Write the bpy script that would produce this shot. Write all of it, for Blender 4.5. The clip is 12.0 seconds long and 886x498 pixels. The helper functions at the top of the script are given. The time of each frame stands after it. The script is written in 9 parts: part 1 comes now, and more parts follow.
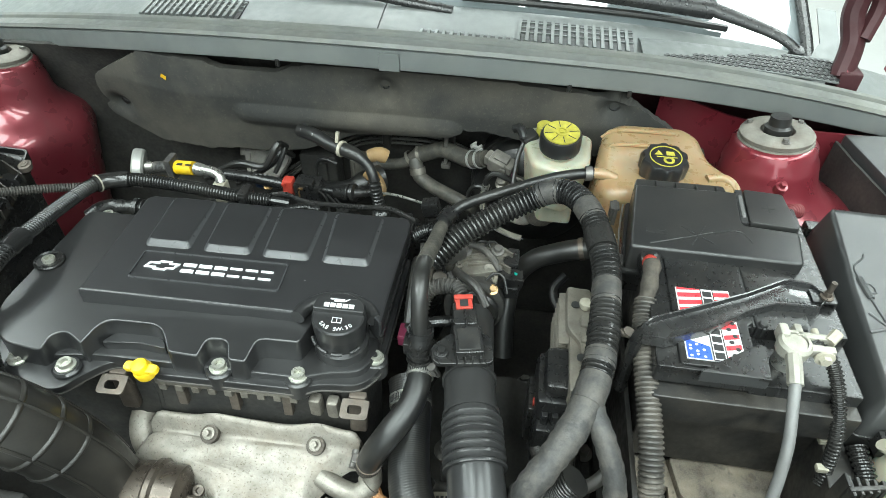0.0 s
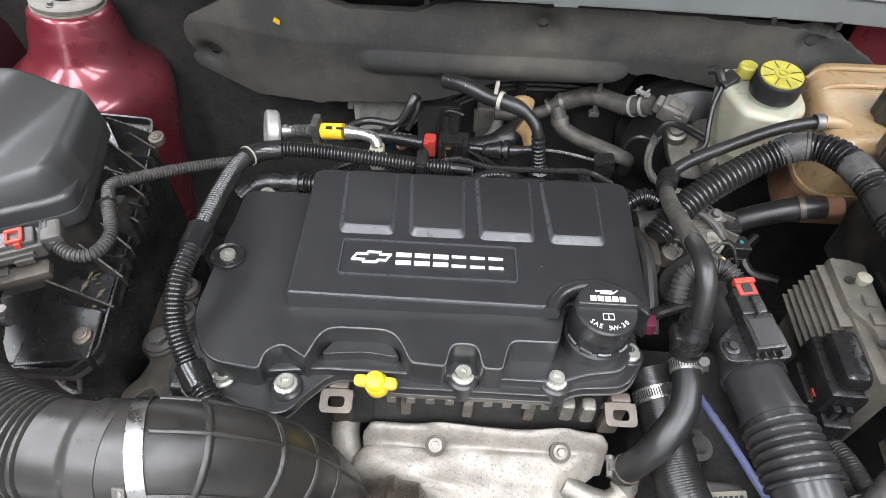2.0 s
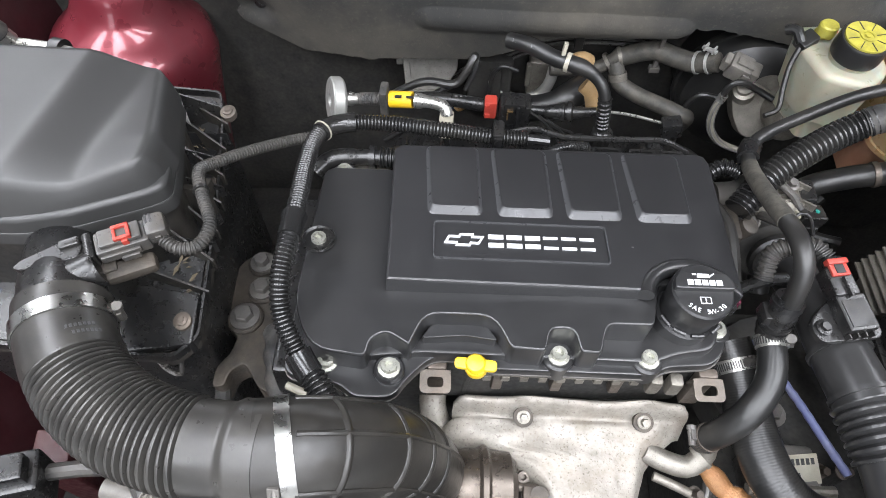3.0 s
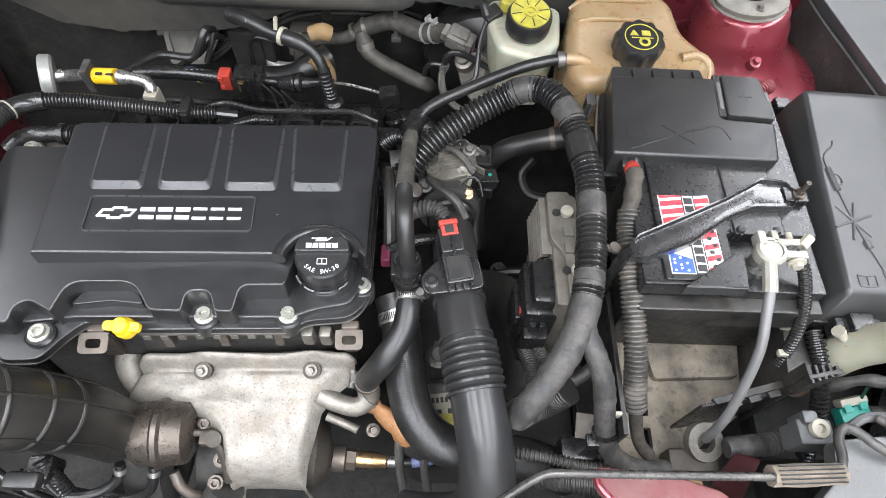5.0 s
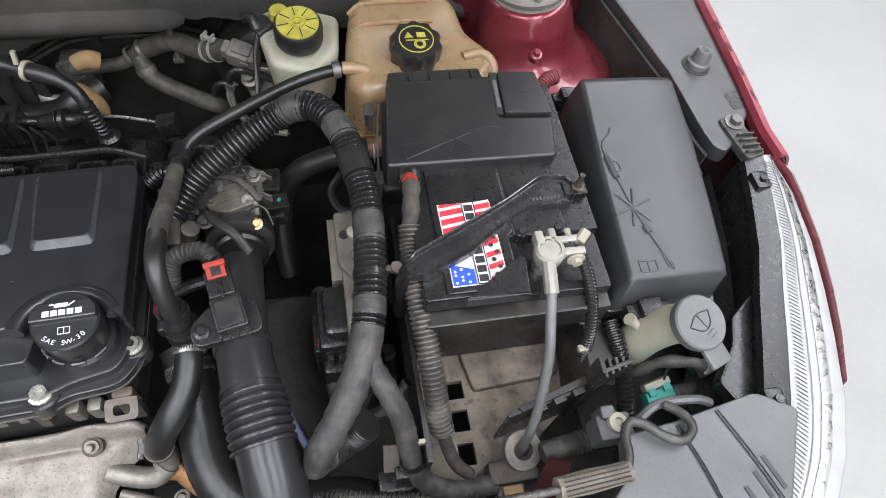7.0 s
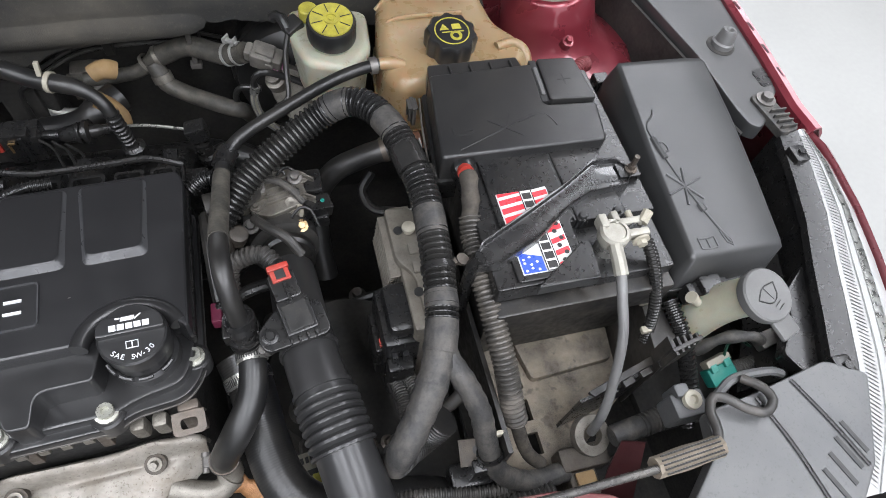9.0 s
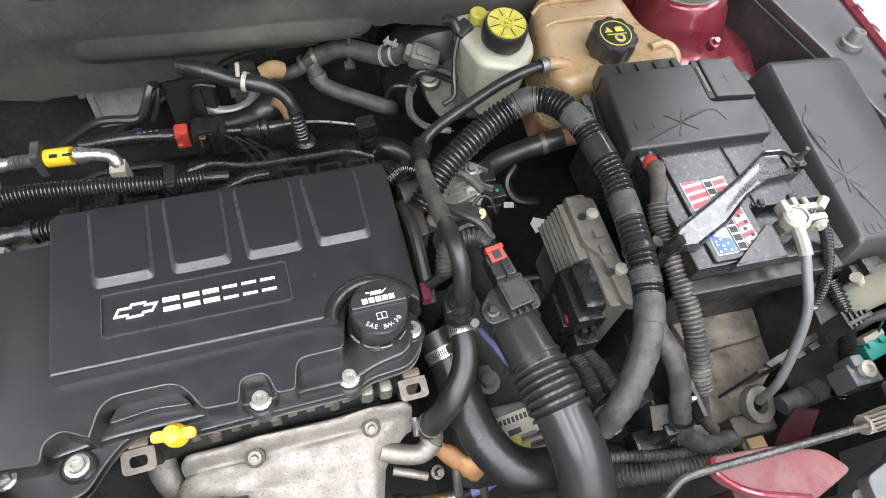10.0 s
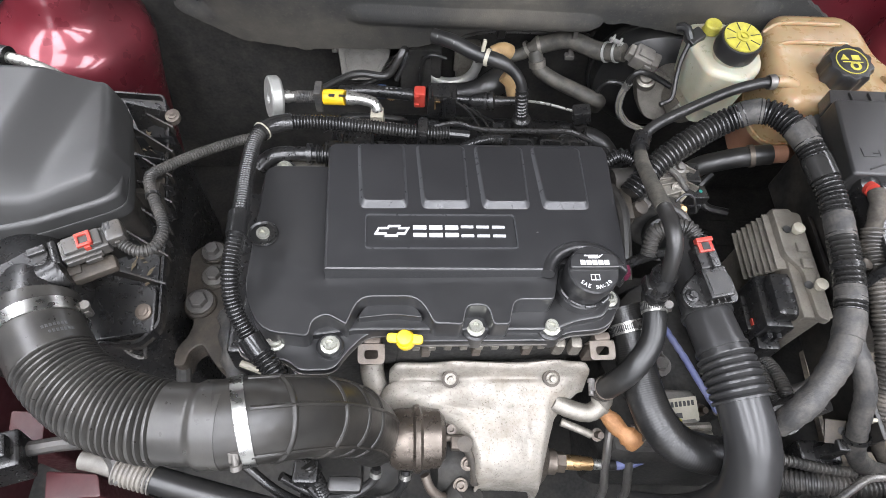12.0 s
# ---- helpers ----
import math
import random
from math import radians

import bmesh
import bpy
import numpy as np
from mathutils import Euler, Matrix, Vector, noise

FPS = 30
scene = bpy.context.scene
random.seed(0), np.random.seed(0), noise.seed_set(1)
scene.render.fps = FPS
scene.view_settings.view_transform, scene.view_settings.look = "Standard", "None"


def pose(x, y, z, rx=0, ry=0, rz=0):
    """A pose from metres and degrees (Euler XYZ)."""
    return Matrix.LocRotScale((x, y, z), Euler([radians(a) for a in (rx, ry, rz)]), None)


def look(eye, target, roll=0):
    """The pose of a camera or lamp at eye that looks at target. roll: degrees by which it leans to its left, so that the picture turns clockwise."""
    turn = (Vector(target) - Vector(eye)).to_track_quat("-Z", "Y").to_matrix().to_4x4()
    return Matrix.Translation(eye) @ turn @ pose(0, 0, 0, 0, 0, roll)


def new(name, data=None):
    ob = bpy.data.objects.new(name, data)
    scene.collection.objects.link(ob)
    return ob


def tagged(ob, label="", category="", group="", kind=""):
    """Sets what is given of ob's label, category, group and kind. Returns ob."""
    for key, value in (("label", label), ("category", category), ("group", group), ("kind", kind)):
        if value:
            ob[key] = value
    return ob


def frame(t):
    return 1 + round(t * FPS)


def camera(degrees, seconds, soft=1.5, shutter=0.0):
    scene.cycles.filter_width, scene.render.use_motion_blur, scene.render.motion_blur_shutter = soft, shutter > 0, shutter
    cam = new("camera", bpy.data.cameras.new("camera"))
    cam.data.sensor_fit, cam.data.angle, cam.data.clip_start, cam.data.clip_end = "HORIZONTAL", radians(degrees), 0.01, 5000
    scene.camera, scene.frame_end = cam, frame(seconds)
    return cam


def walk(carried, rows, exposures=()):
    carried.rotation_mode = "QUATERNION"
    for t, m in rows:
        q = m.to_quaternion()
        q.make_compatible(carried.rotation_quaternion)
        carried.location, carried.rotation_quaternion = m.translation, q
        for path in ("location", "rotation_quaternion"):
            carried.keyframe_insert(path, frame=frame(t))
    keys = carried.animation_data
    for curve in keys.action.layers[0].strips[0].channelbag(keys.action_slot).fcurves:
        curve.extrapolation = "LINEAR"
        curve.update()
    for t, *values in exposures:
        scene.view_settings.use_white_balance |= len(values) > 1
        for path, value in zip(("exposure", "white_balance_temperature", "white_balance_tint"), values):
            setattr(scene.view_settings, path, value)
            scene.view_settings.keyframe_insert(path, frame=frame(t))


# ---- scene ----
cam = camera(71.7, 12.0, soft=0.85)
PATH = [
    (0, (0.106, 0.12, 1.202), (-0.101, 1.571, -0.159), 0.6),
    (0.5, (0.137, 0.122, 1.2), (-0.048, 1.574, -0.163), 0.9),
    (1, (0.05, 0.134, 1.167), (-0.123, 1.578, -0.206), 1.0),
    (1.5, (-0.066, 0.154, 1.157), (-0.22, 1.568, -0.249), 0.3),
    (2, (-0.155, 0.188, 1.163), (-0.268, 1.496, -0.347), 0.4),
    (2.5, (-0.219, 0.214, 1.173), (-0.324, 1.419, -0.42), 0.0),
    (2.7, (-0.242, 0.22, 1.183), (-0.34, 1.388, -0.438), 0.0),
    (4.3, (-0.112, 0.196, 1.238), (-0.155, 1.21, -0.485), 1.1),
    (4.5, (-0.057, 0.203, 1.25), (-0.074, 1.21, -0.478), 2.2),
    (5, (0.049, 0.21, 1.253), (0.103, 1.214, -0.476), 4.6),
    (5.5, (0.116, 0.216, 1.255), (0.251, 1.217, -0.472), 6.6),
    (6, (0.166, 0.228, 1.247), (0.394, 1.221, -0.474), 8.6),
    (6.5, (0.176, 0.235, 1.241), (0.466, 1.224, -0.473), 9.9),
    (6.7, (0.175, 0.241, 1.241), (0.487, 1.219, -0.476), 10.4),
    (8.3, (0.149, 0.25, 1.229), (0.579, 1.219, -0.467), 11.8),
    (8.5, (0.135, 0.252, 1.228), (0.568, 1.216, -0.47), 11.8),
    (9, (0.096, 0.256, 1.223), (0.522, 1.216, -0.479), 11.3),
    (9.5, (0.007, 0.247, 1.228), (0.426, 1.205, -0.477), 11.0),
    (10, (-0.094, 0.261, 1.244), (0.312, 1.223, -0.461), 10.4),
    (10.5, (-0.164, 0.24, 1.257), (0.181, 1.217, -0.454), 9.3),
    (11, (-0.211, 0.222, 1.261), (0.033, 1.21, -0.461), 7.8),
    (11.5, (-0.217, 0.211, 1.274), (-0.088, 1.209, -0.454), 6.1),
    (12, (-0.215, 0.204, 1.281), (-0.151, 1.204, -0.45), 5.1),
]
walk(cam, [(t, look(eye, target, roll)) for t, eye, target, roll in PATH], exposures=[(0, -0.03, 6500, -4), (0.3, 0.0, 6500, 4), (0.5, 0.03, 6500, 9), (1.0, -0.03, 6500, 12), (2.5, 0.06, 6500, 14), (4.5, 0.05, 6500, 12), (5.5, -0.12, 6500, 14), (6.5, -0.54, 6500, 14), (8.5, -0.62, 6500, 14), (9.0, -0.52, 6500, 14), (9.5, -0.23, 6500, 13), (10.0, -0.06, 6500, 13), (11, 0.07, 6500, 15), (12, 0.11, 6500, 15)])

# world, lamps and exposure
world = bpy.data.worlds.new("workshop_air")
scene.world = world
world.use_nodes = True
world.node_tree.nodes["Background"].inputs[0].default_value = (0.8, 0.88, 1.0, 1)
world.node_tree.nodes["Background"].inputs[1].default_value = 0.25


def area_lamp(name, eye, target, sx, sy, watts, colour=(1, 1, 1)):
    data = bpy.data.lights.new(name, "AREA")
    data.shape, data.size, data.size_y, data.energy, data.color = "RECTANGLE", sx, sy, watts, colour
    ob = new(name, data)
    ob.matrix_world = look(eye, target)
    return ob


# lamp added behind the camera for an assumed, unseen bay door, and ceiling strips
area_lamp("front_stand_in_lamp", (0.3, -3.6, 2.0), (0.0, 0.6, 0.8), 4.2, 2.4, 125, (0.91, 0.95, 1.0))
for x in (-2.4, -0.8, 0.8, 2.4):
    area_lamp("ceiling_strip_lamp", (x, 0.6, 3.3), (x, 0.6, 0), 0.75, 7.5, 330, (0.91, 0.955, 1.0))


# ---- materials ----
def mat(name, a, b=None, rough=0.5, metal=0.0, scale=40.0, fine=900.0, bump=0.15, dust=0.0, dust_colour=(0.19, 0.175, 0.15), coat=0.0, spread=0.12, pits=0.0, pit_colour=(0.03, 0.022, 0.015), pit_scale=260.0, **more):
    """A principled surface: two base colours mixed by coarse and fine noise, uneven gloss, fine relief, and a film of dust in patches."""
    m = bpy.data.materials.new(name)
    m.use_nodes = True
    t = m.node_tree
    n, l = t.nodes, t.links
    p = n["Principled BSDF"]
    b = b or tuple(min(1, c * 1.5 + 0.004) for c in a)
    geo = n.new("ShaderNodeNewGeometry")
    big, small, mid = (n.new("ShaderNodeTexNoise") for _ in range(3))
    for node, s, d in ((big, scale, 4), (small, fine, 2), (mid, scale * 5, 3)):
        node.inputs["Scale"].default_value, node.inputs["Detail"].default_value = s, d
        l.new(geo.outputs["Position"], node.inputs["Vector"])
    add = n.new("ShaderNodeMath")
    add.operation = "MULTIPLY_ADD"
    l.new(small.outputs["Fac"], add.inputs[0])
    add.inputs[1].default_value = 0.35
    l.new(big.outputs["Fac"], add.inputs[2])
    ramp = n.new("ShaderNodeMapRange")
    ramp.inputs[1].default_value, ramp.inputs[2].default_value = 0.45, 0.95
    l.new(add.outputs[0], ramp.inputs[0])
    mix = n.new("ShaderNodeMix")
    mix.data_type = "RGBA"
    mix.inputs[6].default_value, mix.inputs[7].default_value = (*a, 1), (*b, 1)
    l.new(ramp.outputs[0], mix.inputs[0])
    colour = mix.outputs[2]
    rr = n.new("ShaderNodeMapRange")
    rr.inputs[1].default_value, rr.inputs[2].default_value = 0.3, 0.7
    rr.inputs[3].default_value, rr.inputs[4].default_value = max(0.03, rough - spread), min(1, rough + spread)
    l.new(mid.outputs["Fac"], rr.inputs[0])
    gloss = rr.outputs[0]
    if dust:
        dm = n.new("ShaderNodeMapRange")
        dm.inputs[1].default_value, dm.inputs[2].default_value, dm.inputs[4].default_value = 0.42, 0.75, dust
        patch = n.new("ShaderNodeTexNoise")
        patch.inputs["Scale"].default_value, patch.inputs["Detail"].default_value, patch.inputs["Roughness"].default_value = scale * 0.8, 6, 0.62
        l.new(geo.outputs["Position"], patch.inputs["Vector"])
        l.new(patch.outputs["Fac"], dm.inputs[0])
        dx = n.new("ShaderNodeMix")
        dx.data_type = "RGBA"
        l.new(dm.outputs[0], dx.inputs[0])
        l.new(colour, dx.inputs[6])
        dx.inputs[7].default_value = (*dust_colour, 1)
        colour = dx.outputs[2]
        dr = n.new("ShaderNodeMath")
        dr.operation = "MAXIMUM"
        l.new(gloss, dr.inputs[0])
        l.new(dm.outputs[0], dr.inputs[1])
        gloss = dr.outputs[0]
    if pits:
        spot = n.new("ShaderNodeTexNoise")
        spot.inputs["Scale"].default_value, spot.inputs["Detail"].default_value = pit_scale, 2
        l.new(geo.outputs["Position"], spot.inputs["Vector"])
        pr = n.new("ShaderNodeMapRange")
        pr.inputs[1].default_value, pr.inputs[2].default_value, pr.inputs[4].default_value = 0.60, 0.68, pits
        l.new(spot.outputs["Fac"], pr.inputs[0])
        px = n.new("ShaderNodeMix")
        px.data_type = "RGBA"
        l.new(pr.outputs[0], px.inputs[0])
        l.new(colour, px.inputs[6])
        px.inputs[7].default_value = (*pit_colour, 1)
        colour = px.outputs[2]
    l.new(colour, p.inputs["Base Color"])
    l.new(gloss, p.inputs["Roughness"])
    p.inputs["Metallic"].default_value = metal
    p.inputs["Coat Weight"].default_value = coat
    if bump:
        bp = n.new("ShaderNodeBump")
        bp.inputs["Strength"].default_value, bp.inputs["Distance"].default_value = bump, 0.0006
        l.new(small.outputs["Fac"], bp.inputs["Height"])
        l.new(bp.outputs[0], p.inputs["Normal"])
    for key, value in more.items():
        p.inputs[key.replace("_", " ")].default_value = value
    return m


COVER = mat("satin_black_cover", (0.0130, 0.0130, 0.0135), (0.0175, 0.0175, 0.0182), 0.33, scale=14, fine=1500, bump=0.05, spread=0.05, dust=0.03, Specular_IOR_Level=0.72)
PANEL = mat("grained_black_panel", (0.0130, 0.0130, 0.0138), (0.0170, 0.0170, 0.0180), 0.36, scale=10, fine=2400, bump=0.22, spread=0.05, Specular_IOR_Level=0.72)
PLASTIC = mat("black_plastic", (0.008, 0.008, 0.0085), (0.012, 0.012, 0.012), 0.29, dust=0.12, scale=40, fine=600, bump=0.02, spread=0.035, dust_colour=(0.10, 0.09, 0.075))
DUSTY = mat("dusty_black_plastic", (0.009, 0.009, 0.009), (0.016, 0.0155, 0.015), 0.40, dust=0.26, scale=26, bump=0.06, dust_colour=(0.14, 0.12, 0.095), pits=0.1, pit_colour=(0.2, 0.17, 0.13), pit_scale=700)
GREYLID = mat("dark_grey_plastic_lid", (0.030, 0.0307, 0.0311), (0.038, 0.0387, 0.0391), 0.33, scale=12, fine=2200, bump=0.15, dust=0.06, spread=0.05)
RUBBER = mat("black_rubber", (0.009, 0.009, 0.009), (0.014, 0.014, 0.0138), 0.36, dust=0.16, scale=35, fine=600, bump=0.04, spread=0.06, dust_colour=(0.095, 0.085, 0.072))
LOOM = mat("black_corrugated_plastic", (0.008, 0.008, 0.008), (0.016, 0.016, 0.016), 0.21, dust=0.08, scale=20, bump=0.02, spread=0.05)
OLDLOOM = mat("dusty_corrugated_plastic", (0.015, 0.015, 0.0145), (0.036, 0.034, 0.031), 0.45, dust=0.4, scale=45, dust_colour=(0.13, 0.115, 0.10))
TAPE = mat("grey_cloth_tape", (0.017, 0.0168, 0.0165), (0.036, 0.035, 0.034), 0.62, fine=420, bump=0.6, dust=0.62, scale=85, dust_colour=(0.125, 0.112, 0.096))
CAST = mat("cast_aluminium", (0.17, 0.158, 0.135), (0.29, 0.272, 0.24), 0.5, 0.65, scale=45, bump=0.3, dust=0.8, dust_colour=(0.075, 0.064, 0.05), pits=0.35, pit_scale=800)
SHIELD = mat("stained_heat_shield_metal", (0.165, 0.150, 0.128), (0.30, 0.280, 0.248), 0.54, 0.25, scale=48, fine=260, bump=0.6, dust=0.4, dust_colour=(0.17, 0.13, 0.09), spread=0.12, pits=0.5, pit_colour=(0.05, 0.035, 0.022), pit_scale=420)
STEEL = mat("zinc_steel", (0.36, 0.355, 0.33), (0.50, 0.49, 0.46), 0.33, 0.85, dust=0.35)
CANMAT = mat("dull_grey_canister", (0.060, 0.050, 0.042), (0.125, 0.106, 0.088), 0.32, 0.7, scale=30, dust=0.3, dust_colour=(0.09, 0.07, 0.055))
DARKSTEEL = mat("dull_dark_steel", (0.10, 0.095, 0.09), (0.20, 0.19, 0.18), 0.5, 0.7, dust=0.45)
RUSTY = mat("heat_browned_steel", (0.065, 0.055, 0.047), (0.15, 0.13, 0.11), 0.5, 0.6, dust=0.45, dust_colour=(0.12, 0.085, 0.06))
PLUGGREY = mat("dirty_grey_plug_plastic", (0.030, 0.0295, 0.029), (0.055, 0.053, 0.050), 0.36, dust=0.3, dust_colour=(0.14, 0.115, 0.085), scale=60)
DUSTRED = mat("dusty_red_latch_paint", (0.10, 0.022, 0.024), (0.15, 0.042, 0.042), 0.6, dust=0.55, dust_colour=(0.15, 0.10, 0.09), scale=40)
MOUNTMAT = mat("grimy_cast_mount", (0.028, 0.0245, 0.021), (0.070, 0.061, 0.050), 0.6, 0.4, dust=0.5, dust_colour=(0.10, 0.078, 0.058), bump=0.4, scale=60, pits=0.3)
WORNLOOM = mat("sun_bleached_corrugated_sleeve", (0.022, 0.0205, 0.018), (0.052, 0.048, 0.043), 0.45, dust=0.5, scale=60, dust_colour=(0.21, 0.185, 0.155), bump=0.2)
CLAMP = mat("bright_clamp_steel", (0.40, 0.40, 0.385), (0.52, 0.52, 0.50), 0.30, 1.0, bump=0.05, spread=0.08, scale=30, dust=0.35, dust_colour=(0.12, 0.10, 0.08))
BOLT = mat("bright_zinc_bolt", (0.38, 0.38, 0.33), (0.52, 0.52, 0.46), 0.36, 0.7, bump=0.1, dust=0.3, scale=150)
RINGMAT = mat("grey_beige_rubber_ring", (0.13, 0.122, 0.105), (0.21, 0.198, 0.175), 0.75, dust=0.5, dust_colour=(0.10, 0.07, 0.05), scale=60, bump=0.2)
PAINT = mat("dark_red_metallic_paint", (0.14, 0.014, 0.023), (0.195, 0.024, 0.035), 0.34, 0.45, scale=8, fine=3000, bump=0.03, coat=0.6, dust=0.2, dust_colour=(0.28, 0.13, 0.135))
# the car's red darkened to stand for shade, with patches of dust
PAINT_SHADE_DUST = mat("shade_darkened_dusty_red_paint", (0.028, 0.003, 0.005), (0.045, 0.005, 0.008), 0.65, 0.1, scale=12, dust=0.3, dust_colour=(0.04, 0.028, 0.026))
FELT = mat("charcoal_insulation_felt", (0.018, 0.018, 0.017), (0.032, 0.031, 0.028), 0.9, scale=9, fine=700, bump=0.6, dust=0.5, dust_colour=(0.125, 0.11, 0.085), spread=0.05, pits=0.10, pit_colour=(0.16, 0.14, 0.1), pit_scale=220)
SEAL = mat("weathered_grey_rubber_seal", (0.085, 0.090, 0.085), (0.13, 0.135, 0.126), 0.6, scale=18, fine=900, bump=0.1, dust=0.4, dust_colour=(0.15, 0.145, 0.115))
COWLMAT = mat("faded_cowl_plastic", (0.085, 0.092, 0.090), (0.12, 0.127, 0.124), 0.45, scale=14, fine=1500, bump=0.15, dust=0.2, dust_colour=(0.17, 0.17, 0.145))
TAN = mat("aged_amber_tank_plastic", (0.235, 0.160, 0.080), (0.30, 0.212, 0.118), 0.34, scale=18, fine=200, bump=0.05, dust=0.35, dust_colour=(0.20, 0.10, 0.055), Subsurface_Weight=0.25, Subsurface_Scale=0.01)
PINK = mat("coolant_tinted_plastic", (0.27, 0.13, 0.08), (0.33, 0.18, 0.115), 0.4, scale=30, bump=0.05, dust=0.3, dust_colour=(0.18, 0.13, 0.09))
NYLON = mat("milky_white_nylon", (0.29, 0.285, 0.215), (0.37, 0.36, 0.29), 0.38, scale=20, bump=0.05, dust=0.4, dust_colour=(0.16, 0.14, 0.09), Subsurface_Weight=0.3, Subsurface_Scale=0.01)
CREAM = mat("cream_plastic", (0.27, 0.25, 0.195), (0.36, 0.335, 0.27), 0.5, dust=0.4)
YELLOW = mat("yellow_plastic", (0.66, 0.44, 0.006), (0.74, 0.51, 0.012), 0.36, bump=0.05, dust=0.12)
CAPYELLOW = mat("worn_yellow_print", (0.30, 0.265, 0.03), (0.42, 0.38, 0.055), 0.55, bump=0.1, dust=0.45, dust_colour=(0.1, 0.09, 0.05), scale=120)
TAGYELLOW = mat("yellow_tag", (0.60, 0.37, 0.006), (0.66, 0.42, 0.012), 0.5, bump=0.02, dust=0.15)
REDCLIP = mat("red_plastic_clip", (0.30, 0.026, 0.018), (0.38, 0.042, 0.026), 0.45, bump=0.05, dust=0.3, dust_colour=(0.10, 0.07, 0.055))
BLUEWIRE = mat("blue_grey_sleeve", (0.075, 0.09, 0.20), (0.125, 0.14, 0.26), 0.6, dust=0.3)
BLUE = mat("blue_plastic", (0.010, 0.032, 0.09), None, 0.5)
GREEN = mat("teal_plastic_connector", (0.01, 0.20, 0.16), (0.02, 0.26, 0.21), 0.4, bump=0.05)
GREENTINT = mat("dark_green_plastic", (0.004, 0.030, 0.018), None, 0.35)
BRASS = mat("heat_tinted_brass", (0.42, 0.26, 0.12), (0.55, 0.38, 0.2), 0.35, 0.9, dust=0.2)
FOIL = mat("orange_heat_sleeve", (0.20, 0.085, 0.028), (0.36, 0.185, 0.08), 0.42, 0.4, scale=90, bump=0.8, dust=0.5, dust_colour=(0.10, 0.06, 0.035))
OCHRE = mat("tan_foam", (0.22, 0.135, 0.055), (0.32, 0.21, 0.10), 0.8, dust=0.4, dust_colour=(0.1, 0.08, 0.06))
WHITE = mat("white_print", (0.55, 0.56, 0.57), (0.62, 0.63, 0.64), 0.45, bump=0.0)
PALEGREY = mat("pale_grey_cable", (0.085, 0.085, 0.086), (0.135, 0.135, 0.133), 0.5, dust=0.35, dust_colour=(0.12, 0.11, 0.095))
STICKRED = mat("red_print", (0.60, 0.025, 0.035), None, 0.35, bump=0.0)
STICKBLUE = mat("blue_print", (0.02, 0.06, 0.36), None, 0.35, bump=0.0)
STICKWHITE = mat("white_sticker", (0.52, 0.52, 0.52), (0.58, 0.58, 0.58), 0.35, bump=0.0, dust=0.3)
OLDHOSE = mat("dusty_grey_green_hose", (0.024, 0.023, 0.020), (0.055, 0.051, 0.043), 0.6, dust=0.55, scale=70, dust_colour=(0.15, 0.135, 0.11), bump=0.3, fine=500)
HOSERUB = mat("grey_brown_hose_rubber", (0.0105, 0.0098, 0.0088), (0.0180, 0.0168, 0.0150), 0.36, dust=0.2, scale=30, fine=500, bump=0.08, spread=0.07, dust_colour=(0.085, 0.075, 0.062))
PBOXMAT = mat("near_black_lid_plastic", (0.0135, 0.0135, 0.0138), (0.019, 0.019, 0.0192), 0.33, scale=14, fine=2200, bump=0.15, dust=0.08, spread=0.05)
NECKTAPE = mat("brown_dusty_cloth_tape", (0.018, 0.0155, 0.0125), (0.042, 0.036, 0.029), 0.85, dust=0.4, scale=70, fine=1500, bump=0.4, dust_colour=(0.16, 0.135, 0.105))
BARMAT = mat("glossy_black_painted_steel", (0.014, 0.014, 0.0145), (0.020, 0.020, 0.0205), 0.27, scale=20, bump=0.03, spread=0.05, coat=0.5, dust=0.06)
EMBOSS = mat("embossed_grey_plastic", (0.052, 0.053, 0.0535), (0.066, 0.067, 0.0675), 0.4, bump=0.05)
TCMMAT = mat("sand_dusted_aluminium", (0.10, 0.092, 0.078), (0.20, 0.185, 0.158), 0.6, 0.4, scale=45, bump=0.3, dust=0.7, dust_colour=(0.16, 0.138, 0.108), pits=0.3, pit_scale=700)
LOWRED = mat("darker_low_red_paint", (0.028, 0.004, 0.006), (0.055, 0.010, 0.012), 0.5, scale=30, dust=0.4, dust_colour=(0.06, 0.035, 0.03))
CORRUG = mat("grey_corrugated_hose_rubber", (0.019, 0.0182, 0.0168), (0.029, 0.0275, 0.0255), 0.33, dust=0.15, scale=30, fine=500, bump=0.06, spread=0.06)
AGEDCREAM = mat("aged_cream_sleeve", (0.16, 0.148, 0.118), (0.24, 0.225, 0.185), 0.5, dust=0.5, scale=90)
CREAMCLIP = mat("pale_zinc_spring_clip", (0.30, 0.30, 0.28), (0.42, 0.42, 0.40), 0.4, 0.5, dust=0.3)
PIPEGREY = mat("dull_coated_pipe", (0.045, 0.044, 0.042), (0.08, 0.078, 0.074), 0.35, 0.3, dust=0.3)
GREYPLATE = mat("dust_grey_metal_plate", (0.085, 0.080, 0.072), (0.14, 0.132, 0.118), 0.6, 0.3, dust=0.5, scale=60, dust_colour=(0.19, 0.178, 0.155), pits=0.4, pit_scale=500)
PALEALLOY = mat("smooth_pale_alloy", (0.30, 0.295, 0.275), (0.38, 0.372, 0.35), 0.4, 0.5, dust=0.3)
BLACKPRINT = mat("black_print", (0.012, 0.012, 0.012), None, 0.5, bump=0.0)
LAMPLENS = mat("clear_headlight_plastic", (0.29, 0.295, 0.29), (0.36, 0.365, 0.36), 0.14, bump=0.0, spread=0.04, dust=0.08, coat=0.6)
